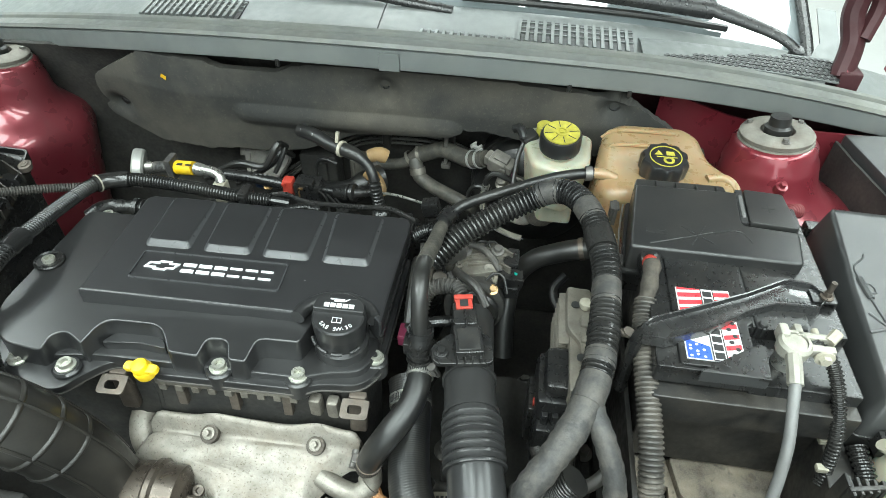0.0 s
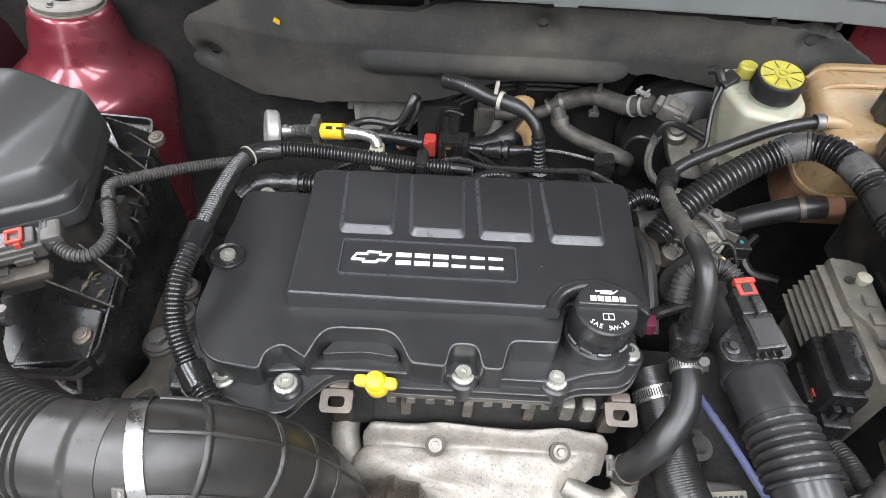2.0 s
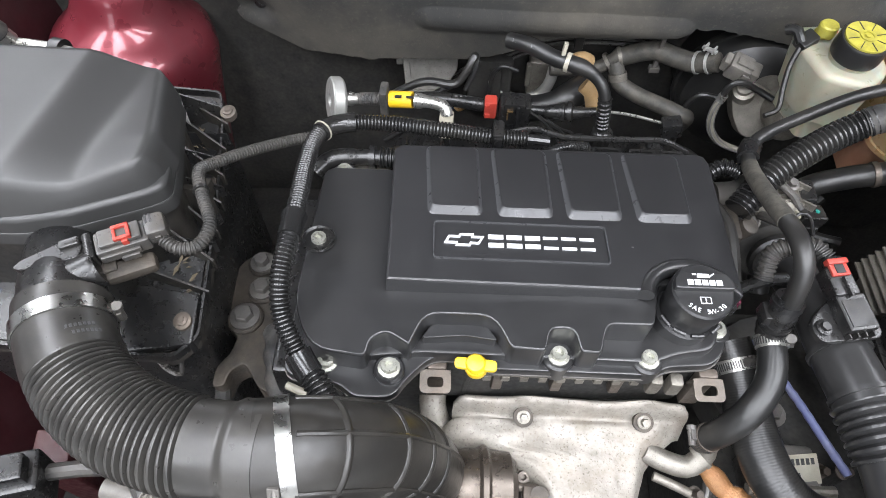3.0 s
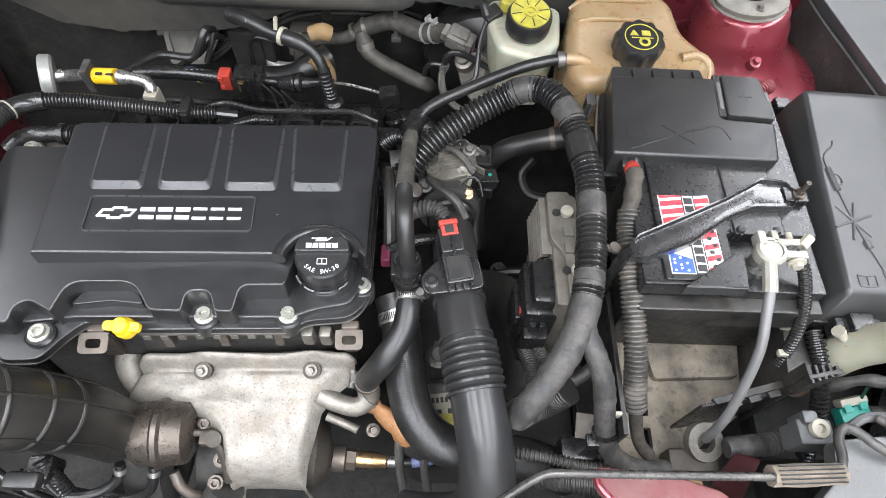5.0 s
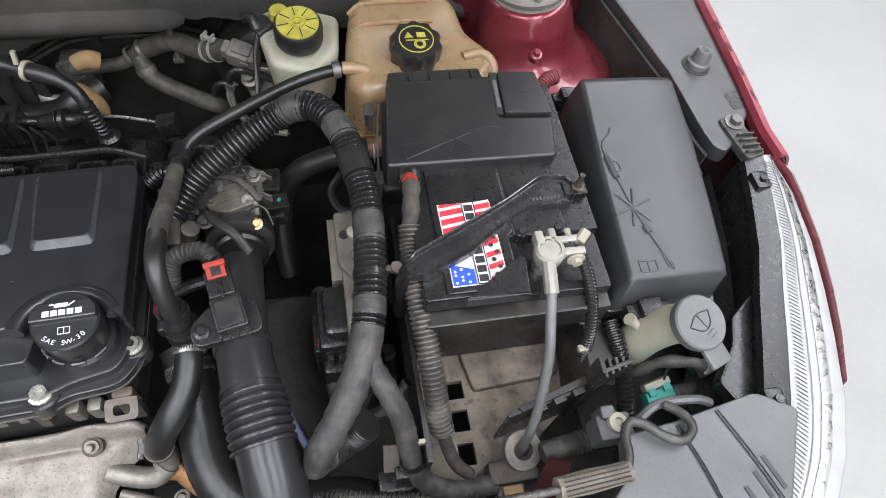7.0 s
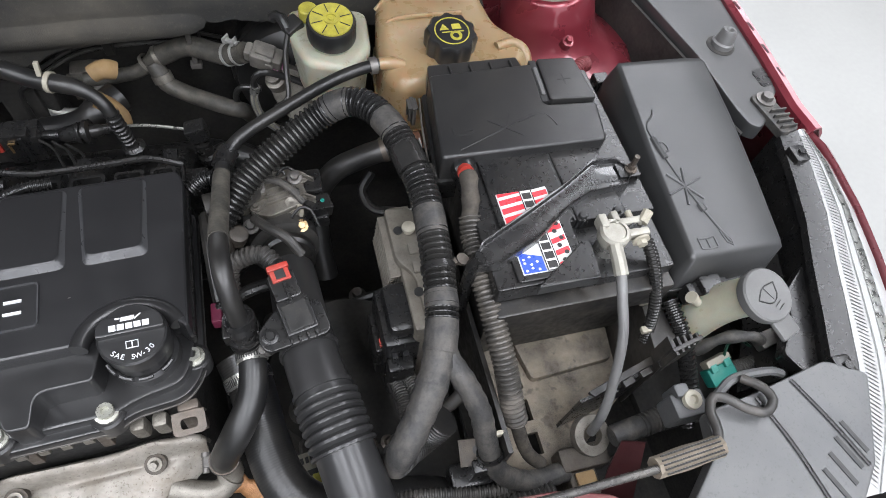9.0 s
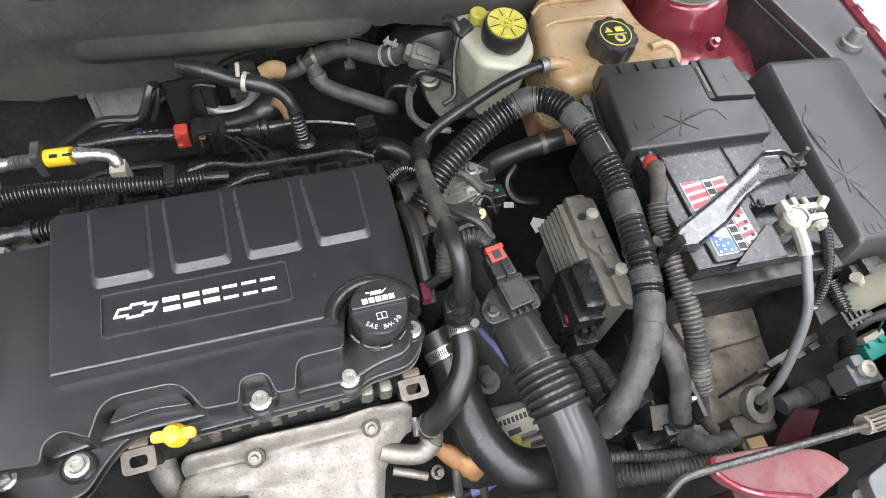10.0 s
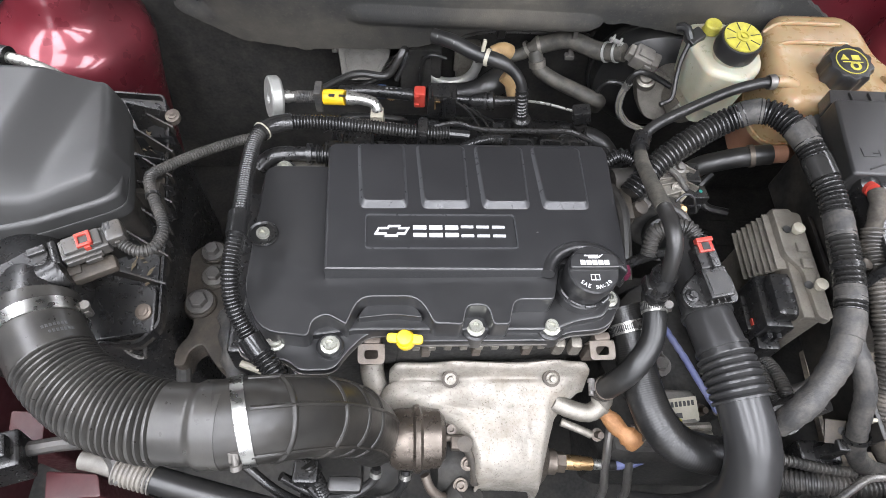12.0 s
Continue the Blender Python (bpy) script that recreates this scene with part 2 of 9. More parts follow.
FLOORMAT = mat("pale_painted_concrete", (0.255, 0.255, 0.245), (0.30, 0.30, 0.288), 0.4, scale=1.2, fine=60, bump=0.1, dust=0.12, spread=0.08)
WALLMAT = mat("grey_workshop_wall", (0.26, 0.265, 0.27), (0.32, 0.325, 0.33), 0.7, scale=1.0, fine=120)
AIRLID = mat("satin_black_air_box_lid", (0.028, 0.0278, 0.0272), (0.035, 0.0348, 0.034), 0.42, scale=7, fine=1800, bump=0.06, spread=0.03)
CAPGREY = mat("light_grey_cap_plastic", (0.085, 0.085, 0.084), (0.11, 0.11, 0.108), 0.45, dust=0.1)
FLUTE = mat("fine_lens_fluting", (0.32, 0.32, 0.318), (0.38, 0.38, 0.377), 0.35, bump=0.0)
FLUTEBAND = mat("frosted_lens_band", (0.26, 0.26, 0.257), (0.34, 0.34, 0.333), 0.3, bump=0.05, dust=0.3, scale=30)
RODMAT = mat("black_coated_rod", (0.03, 0.029, 0.028), (0.06, 0.057, 0.053), 0.3, 0.4, dust=0.3)
EDGE_FINISH = mat("smooth_moulded_edge", (0.040, 0.0405, 0.0425), (0.050, 0.0505, 0.053), 0.36, scale=30, bump=0.03)
RADCOVER = mat("scuffed_grey_cover_plastic", (0.055, 0.0565, 0.058), (0.078, 0.0795, 0.081), 0.36, scale=14, fine=2000, bump=0.12, dust=0.2, dust_colour=(0.16, 0.155, 0.14), spread=0.06, pits=0.3, pit_colour=(0.02, 0.02, 0.02), pit_scale=500)
PIPEMAT = mat("smooth_black_pipe_plastic", (0.018, 0.018, 0.0185), (0.023, 0.023, 0.0233), 0.31, scale=12, bump=0.0, spread=0.02, dust=0.05)
DUSTGREY = mat("dusty_grey_connector", (0.075, 0.070, 0.062), (0.15, 0.14, 0.125), 0.55, dust=0.6, dust_colour=(0.20, 0.18, 0.15), scale=60)
LIDMARK = mat("raised_lid_lettering", (0.11, 0.11, 0.112), (0.15, 0.15, 0.152), 0.5, bump=0.05, dust=0.2)
# grime over a near-black that stands in for shade deep in the bay
UNDER = mat("shade_dark_grimy_underbody", (0.009, 0.009, 0.0085), (0.022, 0.0205, 0.0185), 0.8, dust=0.22, dust_colour=(0.11, 0.098, 0.08))
GLASS = mat("windscreen_glass", (0.10, 0.115, 0.118), (0.12, 0.135, 0.138), 0.05, bump=0.0, spread=0.02, coat=1.0, IOR=1.9)


# ---- modelling tools ----
PLACE = {}


def mesh_bm(verts, faces):
    me = bpy.data.meshes.new("tmp")
    me.from_pydata([tuple(v) for v in verts], [], faces)
    bm = bmesh.new()
    bm.from_mesh(me)
    bpy.data.meshes.remove(me)
    return bm


def merge(*many):
    out = many[0]
    for bm in many[1:]:
        me = bpy.data.meshes.new("tmp")
        bm.to_mesh(me)
        out.from_mesh(me)
        bpy.data.meshes.remove(me)
        bm.free()
    return out


def moved(bm, m):
    bm.transform(m)
    return bm


def link(name, bm, material, m=None, smooth=35):
    """One mesh object from a bmesh in world coordinates, its origin at the pose m."""
    m = m or Matrix()
    bmesh.ops.recalc_face_normals(bm, faces=bm.faces)
    bm.transform(m.inverted())
    me = bpy.data.meshes.new(name)
    bm.to_mesh(me)
    bm.free()
    me.materials.append(material)
    if smooth:
        me.polygons.foreach_set("use_smooth", [True] * len(me.polygons))
        me.set_sharp_from_angle(angle=radians(smooth))
    ob = new(name, me)
    if smooth and len(me.polygons) < 1200:
        even = ob.modifiers.new("even_shading", "WEIGHTED_NORMAL")
        even.keep_sharp = True
    ob.matrix_world = m
    PLACE[ob] = m
    return ob


def part(name, bm, material, parent, label="", smooth=35):
    m = PLACE[parent]
    ob = link(name, bm, material, m, smooth)
    ob.matrix_world = Matrix()
    ob.parent = parent
    return tagged(ob, label)


def thing(name, label, category, at=(0, 0, 0), group="", kind="", turn=None):
    """An Empty at the base of a thing, to carry its parts."""
    ob = new(name)
    ob.empty_display_size = 0.02
    m = Matrix.Translation(at) if turn is None else turn
    ob.matrix_world = m
    PLACE[ob] = m
    return tagged(ob, label, category, group, kind)


def shift(ob, dx, dy, dz):
    """Moves a finished thing with all its parts."""
    ob.location += Vector((dx, dy, dz))


def solo(name, bm, material, label, category, at=(0, 0, 0), group="", kind="", smooth=35):
    return tagged(link(name, bm, material, Matrix.Translation(at), smooth), label, category, group, kind)


def box(x0, y0, z0, x1, y1, z1, bevel=0.003, seg=2):
    bm = bmesh.new()
    bmesh.ops.create_cube(bm, size=1, matrix=Matrix.Translation(((x0 + x1) / 2, (y0 + y1) / 2, (z0 + z1) / 2)) @ Matrix.Diagonal((x1 - x0, y1 - y0, z1 - z0, 1)))
    if bevel:
        bmesh.ops.bevel(bm, geom=bm.edges[:], offset=bevel, segments=seg, affect="EDGES", profile=0.5)
    return bm


def rounded(points, radius, steps=4):
    """A closed outline with its corners rounded."""
    out, n = [], len(points)
    for i in range(n):
        a, b, c = (Vector(points[(i + k) % n][:2]) for k in (-1, 0, 1))
        r = radius if len(points[i]) < 3 else points[i][2]
        u, w = (a - b), (c - b)
        d = min(r, u.length * 0.45, w.length * 0.45)
        if d < 1e-5:
            out.append(tuple(b))
            continue
        p, q = b + u.normalized() * d, b + w.normalized() * d
        for k in range(steps + 1):
            f = k / steps
            out.append(tuple((1 - f) ** 2 * p + 2 * f * (1 - f) * b + f * f * q))
    return out


def prism(outline, z0, z1, bevel=0.0, seg=2, bottom=False):
    """An outline in plan, drawn up from z0 to z1, with its upper edges bevelled."""
    n = len(outline)
    verts = [(x, y, z) for z in (z0, z1) for x, y in outline]
    faces = [tuple(range(n - 1, -1, -1)), tuple(range(n, 2 * n))] + [(i, (i + 1) % n, n + (i + 1) % n, n + i) for i in range(n)]
    bm = mesh_bm(verts, faces)
    if bevel:
        edges = [e for e in bm.edges if all(abs(v.co.z - z1) < 1e-6 for v in e.verts) or (bottom and all(abs(v.co.z - z0) < 1e-6 for v in e.verts))]
        bmesh.ops.bevel(bm, geom=edges, offset=bevel, segments=seg, affect="EDGES", profile=0.5, clamp_overlap=True)
    return bm


def ring_prism(outer, inner, z0, z1):
    """A frame between two outlines with as many points each."""
    n = len(outer)
    verts = [(x, y, z) for z in (z0, z1) for o in (outer, inner) for x, y in o]
    faces = []
    for i in range(n):
        j = (i + 1) % n
        a, b, c, d = i, j, n + j, n + i
        faces += [(2 * n + a, 2 * n + b, 2 * n + c, 2 * n + d), (d, c, b, a), (a, b, 2 * n + b, 2 * n + a), (2 * n + d, 2 * n + c, c, d)]
    return mesh_bm(verts, faces)


def to_axis(at, axis):
    """The pose that lays the z axis along axis, at a place."""
    return Matrix.Translation(at) @ Vector(axis).to_track_quat("Z", "Y").to_matrix().to_4x4()


def lathe(profile, seg=24, at=(0, 0, 0), axis=(0, 0, 1), wave=None):
    """A profile of (radius, height) turned round an axis. wave: (count, depth) of scallops round the rim."""
    verts, faces, n = [], [], len(profile)
    for k in range(seg):
        a = 2 * math.pi * k / seg
        for r, z in profile:
            rr = r
            if wave and r > wave[2]:
                rr = r - wave[1] * (0.5 + 0.5 * math.cos(wave[0] * a))
            verts.append((rr * math.cos(a), rr * math.sin(a), z))
    for k in range(seg):
        for i in range(n - 1):
            a, b = k * n + i, ((k + 1) % seg) * n + i
            faces.append((a, b, b + 1, a + 1))
    ring = n > 3 and profile[0][0] > 0 and abs(profile[0][0] - profile[-1][0]) < 1e-6
    if ring:
        faces += [(k * n + n - 1, ((k + 1) % seg) * n + n - 1, ((k + 1) % seg) * n, k * n) for k in range(seg)]
    elif profile[0][0] > 0:
        faces.append(tuple(k * n for k in range(seg - 1, -1, -1)))
    if not ring and profile[-1][0] > 0:
        faces.append(tuple(k * n + n - 1 for k in range(seg)))
    bm = mesh_bm(verts, faces)
    bmesh.ops.remove_doubles(bm, verts=bm.verts, dist=1e-6)
    return moved(bm, to_axis(at, axis))


def spline(points, step):
    """Points at even steps along a smooth curve through the given ones, with the distance along it."""
    P = [Vector(p) for p in points]
    P = [2 * P[0] - P[1]] + P + [2 * P[-1] - P[-2]]
    raw = []
    for i in range(1, len(P) - 2):
        a, b, c, d = P[i - 1:i + 3]
        for k in range(24):
            t = k / 24
            raw.append(0.5 * (2 * b + (c - a) * t + (2 * a - 5 * b + 4 * c - d) * t * t + (3 * b - a - 3 * c + d) * t ** 3))
    raw.append(P[-2])
    length = [0.0]
    for a, b in zip(raw, raw[1:]):
        length.append(length[-1] + (b - a).length)
    n = max(2, round(length[-1] / step))
    out, j = [], 0
    for k in range(n + 1):
        s = length[-1] * k / n
        while j < len(raw) - 2 and length[j + 1] < s:
            j += 1
        f = (s - length[j]) / max(1e-9, length[j + 1] - length[j])
        out.append((raw[j].lerp(raw[j + 1], min(1, max(0, f))), s))
    return out


def sweep(points, radius, seg=14, step=0.006, flat=1.0, open_end=False):
    """A tube along a smooth curve. radius: metres, or a function of the distance along it and the whole length."""
    line = spline(points, step)
    total = line[-1][1]
    rings, faces = [], []
    ahead = [(line[min(i + 1, len(line) - 1)][0] - line[max(i - 1, 0)][0]).normalized() for i in range(len(line))]
    side = ahead[0].orthogonal().normalized()
    for (p, s), d in zip(line, ahead):
        side = (side - d * side.dot(d)).normalized()
        up = d.cross(side)
        r = radius(s, total) if callable(radius) else radius
        for k in range(seg):
            a = 2 * math.pi * k / seg
            rings.append(p + side * (math.cos(a) * r) + up * (math.sin(a) * r * flat))
    for i in range(len(line) - 1):
        for k in range(seg):
            a, b = i * seg + k, i * seg + (k + 1) % seg
            faces.append((a, b, b + seg, a + seg))
    faces.append(tuple(range(seg - 1, -1, -1)))
    if not open_end:
        last = (len(line) - 1) * seg
        faces.append(tuple(last + k for k in range(seg)))
    return mesh_bm(rings, faces)


def ribbed(points, r, pitch, depth, seg=14, sharp=False):
    """A corrugated tube: ribs at an even pitch, square-shouldered or (sharp) rounded like bellows."""
    shape = (0.0, 0.0, 1.0, 1.0) if not sharp else (0.0, 0.06, 0.55, 1.0, 0.55, 0.06)
    count = iter(range(10 ** 6))
    return sweep(points, lambda s, total: r - depth * shape[next(count) % len(shape)], seg, pitch / len(shape))


def along(points, s):
    """Place and direction at the share s of a curve."""
    line = spline(points, 0.004)
    i = min(len(line) - 2, max(0, round(s * (len(line) - 1))))
    return line[i][0], (line[i + 1][0] - line[i][0]).normalized()


def band(points, s, r, width, thick=0.0012):
    """A strap round a tube, at the share s of its curve."""
    p, d = along(points, s)
    return lathe([(r, -width / 2), (r + thick, -width / 2), (r + thick, width / 2), (r, width / 2)], 36, p, d)


def cut_curve(points, a, b, n=10):
    return [along(points, a + (b - a) * k / n)[0] for k in range(n + 1)]


def bolt_bm(at, axis, r=0.007, h=0.006, flange=1.5):
    head = lathe([(r * flange, 0), (r * flange, 0.0015), (r * 1.05, 0.0022), (r, h), (r * 0.55, h), (r * 0.45, h * 0.5), (0, h * 0.5)], 12, at, axis)
    return head


def hex_bm(at, axis, r=0.007, h=0.006):
    return merge(lathe([(r * 1.6, 0), (r * 1.6, 0.002), (r * 1.1, 0.0025), (0, 0.0025)], 18, at, axis), lathe([(r, 0.002), (r, h - 0.001), (r * 0.9, h), (0, h)], 6, at, axis))


def worm_clamp(parent, points, s, r, width=0.011, material=STEEL, turn=(0, 0, 1), label="worm-drive hose clamp"):
    """A band with its screw housing."""
    p, d = along(points, s)
    clamp = part("hose_clamp", band(points, s, r, width), material, parent, label)
    w = Vector(turn)
    w = (w - d * w.dot(d)).normalized()
    t = d.cross(w)
    part("screw", merge(lathe([(0, 0), (0.0032, 0), (0.0032, 0.014), (0.0044, 0.014), (0.0044, 0.018), (0, 0.018)], 10, p + w * (r + 0.003) - t * 0.009, t), moved(box(-0.005, -0.004, -0.0035, 0.005, 0.004, 0.003, 0.001), to_axis(p + w * (r + 0.002), w))), DARKSTEEL, clamp)
    cuts = []
    for k in range(int(r * 6.28 / 0.0021) if r < 0.03 else 8):
        a = k * 0.0021 / r + 0.35
        q = w * math.cos(a) - t * math.sin(a)
        cuts.append(moved(box(-0.00055, -width * 0.30, 0, 0.00055, width * 0.30, 0.0004, 0), Matrix.Translation(p + q * (r + 0.0011)) @ Matrix((d.cross(q), d, q)).transposed().to_4x4()))
    part("band_slots", merge(*cuts), BLACKPRINT, clamp)
    return clamp


def text_bm(body, size, depth=0.0003):
    cu = bpy.data.curves.new("tmp", "FONT")
    cu.body, cu.size, cu.extrude, cu.align_x, cu.align_y, cu.resolution_u = body, size, depth, "CENTER", "CENTER", 8
    ob = new("tmp", cu)
    me = bpy.data.meshes.new_from_object(ob.evaluated_get(bpy.context.evaluated_depsgraph_get()))
    bm = bmesh.new()
    bm.from_mesh(me)
    bpy.data.objects.remove(ob)
    bpy.data.curves.remove(cu)
    bpy.data.meshes.remove(me)
    return bm


# ---- the workshop round the car ----
def slab(name, x0, y0, z0, x1, y1, z1, material, label, category):
    return solo(name, box(x0, y0, z0, x1, y1, z1, 0), material, label, category, ((x0 + x1) / 2, (y0 + y1) / 2, z0), kind="structure", smooth=0)


slab("floor", -6, -6, -0.1, 6, 6, 0, FLOORMAT, "pale grey painted concrete workshop floor", "floor")
slab("wall_north", -6, 6, 0, 6, 6.15, 3.4, WALLMAT, "plain grey workshop wall", "wall")
slab("wall_east", 6, -6, 0, 6.15, 6, 3.4, WALLMAT, "plain grey workshop wall", "wall")
slab("wall_west", -6.15, -6, 0, -6, 6, 3.4, WALLMAT, "plain grey workshop wall", "wall")
slab("wall_south", -6, -6.15, 0, 6, -6, 3.4, WALLMAT, "plain grey workshop wall behind the camera", "wall")
slab("ceiling", -6, -6, 3.4, 6, 6, 3.5, WALLMAT, "plain grey workshop ceiling", "ceiling")

# ---- the car's body round the engine bay ----
# unseen tray added so the depths look dark; two holes show the floor
gaps = ([(0.292, 0.902), (0.318, 0.898), (0.322, 0.922), (0.300, 0.926)], [(0.338, 0.832), (0.378, 0.838), (0.374, 0.868), (0.352, 0.878), (0.334, 0.856)])
under_line = [(-0.75, 0.12), (0.62, 0.12), (0.62, 0.840), (0.378, 0.838)] + [gaps[1][k] for k in (0, 4, 3, 2)] + [(0.3781, 0.8385), (0.62, 0.8405), (0.62, 0.900), (0.318, 0.898)] + [gaps[0][k] for k in (0, 3, 2)] + [(0.3181, 0.8985), (0.62, 0.9005), (0.62, 1.05), (-0.75, 1.05)]
solo("undertray", prism(under_line, 0.22, 0.235), UNDER, "black tray under the engine with two gaps, added to keep the depths dark", "undertray", (0, 0.6, 0.22), kind="structure")
slab("front_bulkhead", -0.78, 0.10, 0.22, 0.55, 0.115, 0.60, UNDER, "near-black panel in front of the engine", "panel")
slab("side_rail", -0.80, 0.12, 0.22, -0.76, 0.75, 0.62, PAINT_SHADE_DUST, "dusty red inner side rail of the car, darkened for shade", "body panel")
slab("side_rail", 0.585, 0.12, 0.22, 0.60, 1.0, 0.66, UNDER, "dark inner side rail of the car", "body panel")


def sheet(rows, thick=0.004):
    """A lofted sheet through rows of points, with thickness."""
    n, k = len(rows), len(rows[0])
    bm = mesh_bm([p for r in rows for p in r], [(i * k + j, i * k + j + 1, (i + 1) * k + j + 1, (i + 1) * k + j) for i in range(n - 1) for j in range(k - 1)])
    bmesh.ops.recalc_face_normals(bm, faces=bm.faces)
    if thick:
        bmesh.ops.solidify(bm, geom=bm.faces[:], thickness=thick)
    return bm


def seal_line(x):
    """Front top edge of the cowl flange across the car: depth and height."""
    y = 0.866 + 0.28 * (min(x, 0.246) + 0.075) ** 2 + 0.15 * max(0.0, x - 0.246)
    return y, 0.849 - 0.17 * (x + 0.1) ** 2


XS = [-0.95 + 0.05 * i for i in range(37)]

bulk = thing("bulkhead", "red painted bulkhead behind the engine, darkened for shade", "bulkhead", (-0.1, 0.96, 0.22), kind="structure")
part("wall_sheet", sheet([[(x, 1.03 - dy + 0.06 * (x + 0.05) ** 2, z) for x in XS] for z, dy in ((0.22, 0), (0.45, 0), (0.58, 0), (0.68, 0.015))] + [[(x, 0.965 + 0.1 * (x + 0.05) ** 2 * 0.6, seal_line(x)[1] - 0.024) for x in XS]]), PAINT_SHADE_DUST, bulk)
# dark sheet added before the lower bulkhead where only shade lies
part("lower_shade_sheet", sheet([[(x, y + 0.006 * math.sin(x * 9), z if x < 0.27 else 0.24 + (z - 0.24) * 0.80) for x in [-0.90 + 0.05 * i for i in range(32)]] for y, z in ((0.99, 0.24), (0.995, 0.45), (1.0, 0.58), (0.990, 0.69), (0.955, 0.775))], 0.006), UNDER, bulk, "near-black sheet over the lower bulkhead, added in place of shade")

# insulation panel with pressed ribs and dished fixings
felt = thing("insulation_panel", "charcoal moulded felt insulation panel on the bulkhead, dusty", "insulation panel", (-0.1, 0.92, 0.66))
outline = rounded([(-0.585, 0.735), (-0.467, 0.800), (-0.36, 0.800), (-0.345, 0.790), (-0.25, 0.789), (-0.228, 0.803), (-0.10, 0.806), (0.06, 0.803), (0.17, 0.795), (0.250, 0.790), (0.315, 0.750), (0.385, 0.702), (0.32, 0.676), (0.16, 0.690), (0.053, 0.712), (-0.024, 0.702), (-0.105, 0.697), (-0.144, 0.686), (-0.183, 0.664), (-0.225, 0.645), (-0.27, 0.636), (-0.35, 0.632), (-0.50, 0.616), (-0.592, 0.655)], 0.012, 3)
PINS = ((-0.094, 0.772), (0.233, 0.767), (-0.553, 0.682))


def felt_y(x, z):
    """Depth of the felt's face: belly, shelf, rounded ribs and the dishes round its fixings."""
    y = 0.910 + 0.02 * max(0, (0.74 - z) / 0.1) + 0.035 * max(0.0, -x - 0.40) / 0.15
    if -0.33 < x < 0.02:
        y -= 0.010 * math.exp(-((z - 0.712) / 0.012) ** 2) * min(1, (x + 0.33) / 0.02, (0.02 - x) / 0.02)
    for px, pz in PINS:
        y += 0.016 * math.exp(-(((x - px) / 0.024) ** 2 + ((z - pz) / 0.022) ** 2) ** 2)
    return y + 0.003 * noise.noise((x * 9, z * 9, 1.3))


bm = bmesh.new()
cells = {}
for i in range(251):
    for j in range(63):
        cells[i, j] = (-0.61 + 0.99 * i / 250, 0.605 + 0.205 * j / 62)


def inside(p, poly):
    c = False
    for (x0, y0), (x1, y1) in zip(poly, poly[1:] + poly[:1]):
        if (y0 > p[1]) != (y1 > p[1]) and p[0] < (x1 - x0) * (p[1] - y0) / (y1 - y0) + x0:
            c = not c
    return c


keep = {k: bm.verts.new((x, felt_y(x, z), z)) for k, (x, z) in cells.items() if inside((x, z), outline)}
for (i, j), v in keep.items():
    q = [keep.get((i + a, j + b)) for a, b in ((0, 0), (1, 0), (1, 1), (0, 1))]
    if all(q):
        bm.faces.new(q)
bmesh.ops.delete(bm, geom=[v for v in bm.verts if not v.link_faces], context="VERTS")
bmesh.ops.recalc_face_normals(bm, faces=bm.faces)
for _ in range(6):
    bmesh.ops.smooth_vert(bm, verts=[v for v in bm.verts if v.is_boundary], factor=0.5, use_axis_x=True, use_axis_y=True, use_axis_z=True)
bmesh.ops.solidify(bm, geom=bm.faces[:], thickness=0.014)
part("felt_mat", bm, FELT, felt)
for px, pz in PINS:
    part("push_pin", lathe([(0.013, 0), (0.0145, 0.002), (0.013, 0.006), (0.007, 0.008), (0.004, 0.005), (0, 0.005)], 20, (px, felt_y(px, pz) - 0.0065, pz), (0, -1, 0.15)), PLASTIC, felt, "black round push pin")
part("fallen_petal", mesh_bm([(-0.437, 0.899, 0.762), (-0.429, 0.898, 0.757), (-0.426, 0.897, 0.764), (-0.432, 0.896, 0.769)], [(0, 1, 2, 3)]), TAGYELLOW, felt, "small dry yellow leaf fragment")

# cowl: upright flange, rubber seal with a groove, grille panel
cowl = thing("cowl_panel", "faded grey plastic cowl panel under the windscreen, with grilles", "cowl", (-0.1, 1.0, 0.80))


def cowl_row(dy, dz, spread=1.0):
    return [(x * spread, seal_line(x)[0] + dy, seal_line(x)[1] + dz) for x in XS]


part("upright_flange", sheet([cowl_row(0.0, -0.030), cowl_row(-0.001, -0.026), cowl_row(0.001, -0.004), cowl_row(0.004, -0.002)], 0.003), COWLMAT, cowl, "grey upright cowl flange")
part("rubber_seal", sheet([cowl_row(0.004, -0.003), cowl_row(-0.002, 0.001), cowl_row(0.001, 0.006), cowl_row(0.012, 0.0075), cowl_row(0.021, 0.0065), cowl_row(0.024, 0.002), cowl_row(0.027, 0.002), cowl_row(0.029, 0.0085), cowl_row(0.034, 0.0105), cowl_row(0.039, 0.008), cowl_row(0.041, 0.001)], 0.002), SEAL, cowl, "grooved grey rubber bonnet seal")
part("top_sheet", sheet([cowl_row(0.040, 0.001), cowl_row(0.047, -0.011), cowl_row(0.082, -0.012), cowl_row(0.090, -0.010), cowl_row(0.130, -0.003), cowl_row(0.150, -0.001), cowl_row(0.163, -0.003)], 0.003), COWLMAT, cowl, smooth=35)
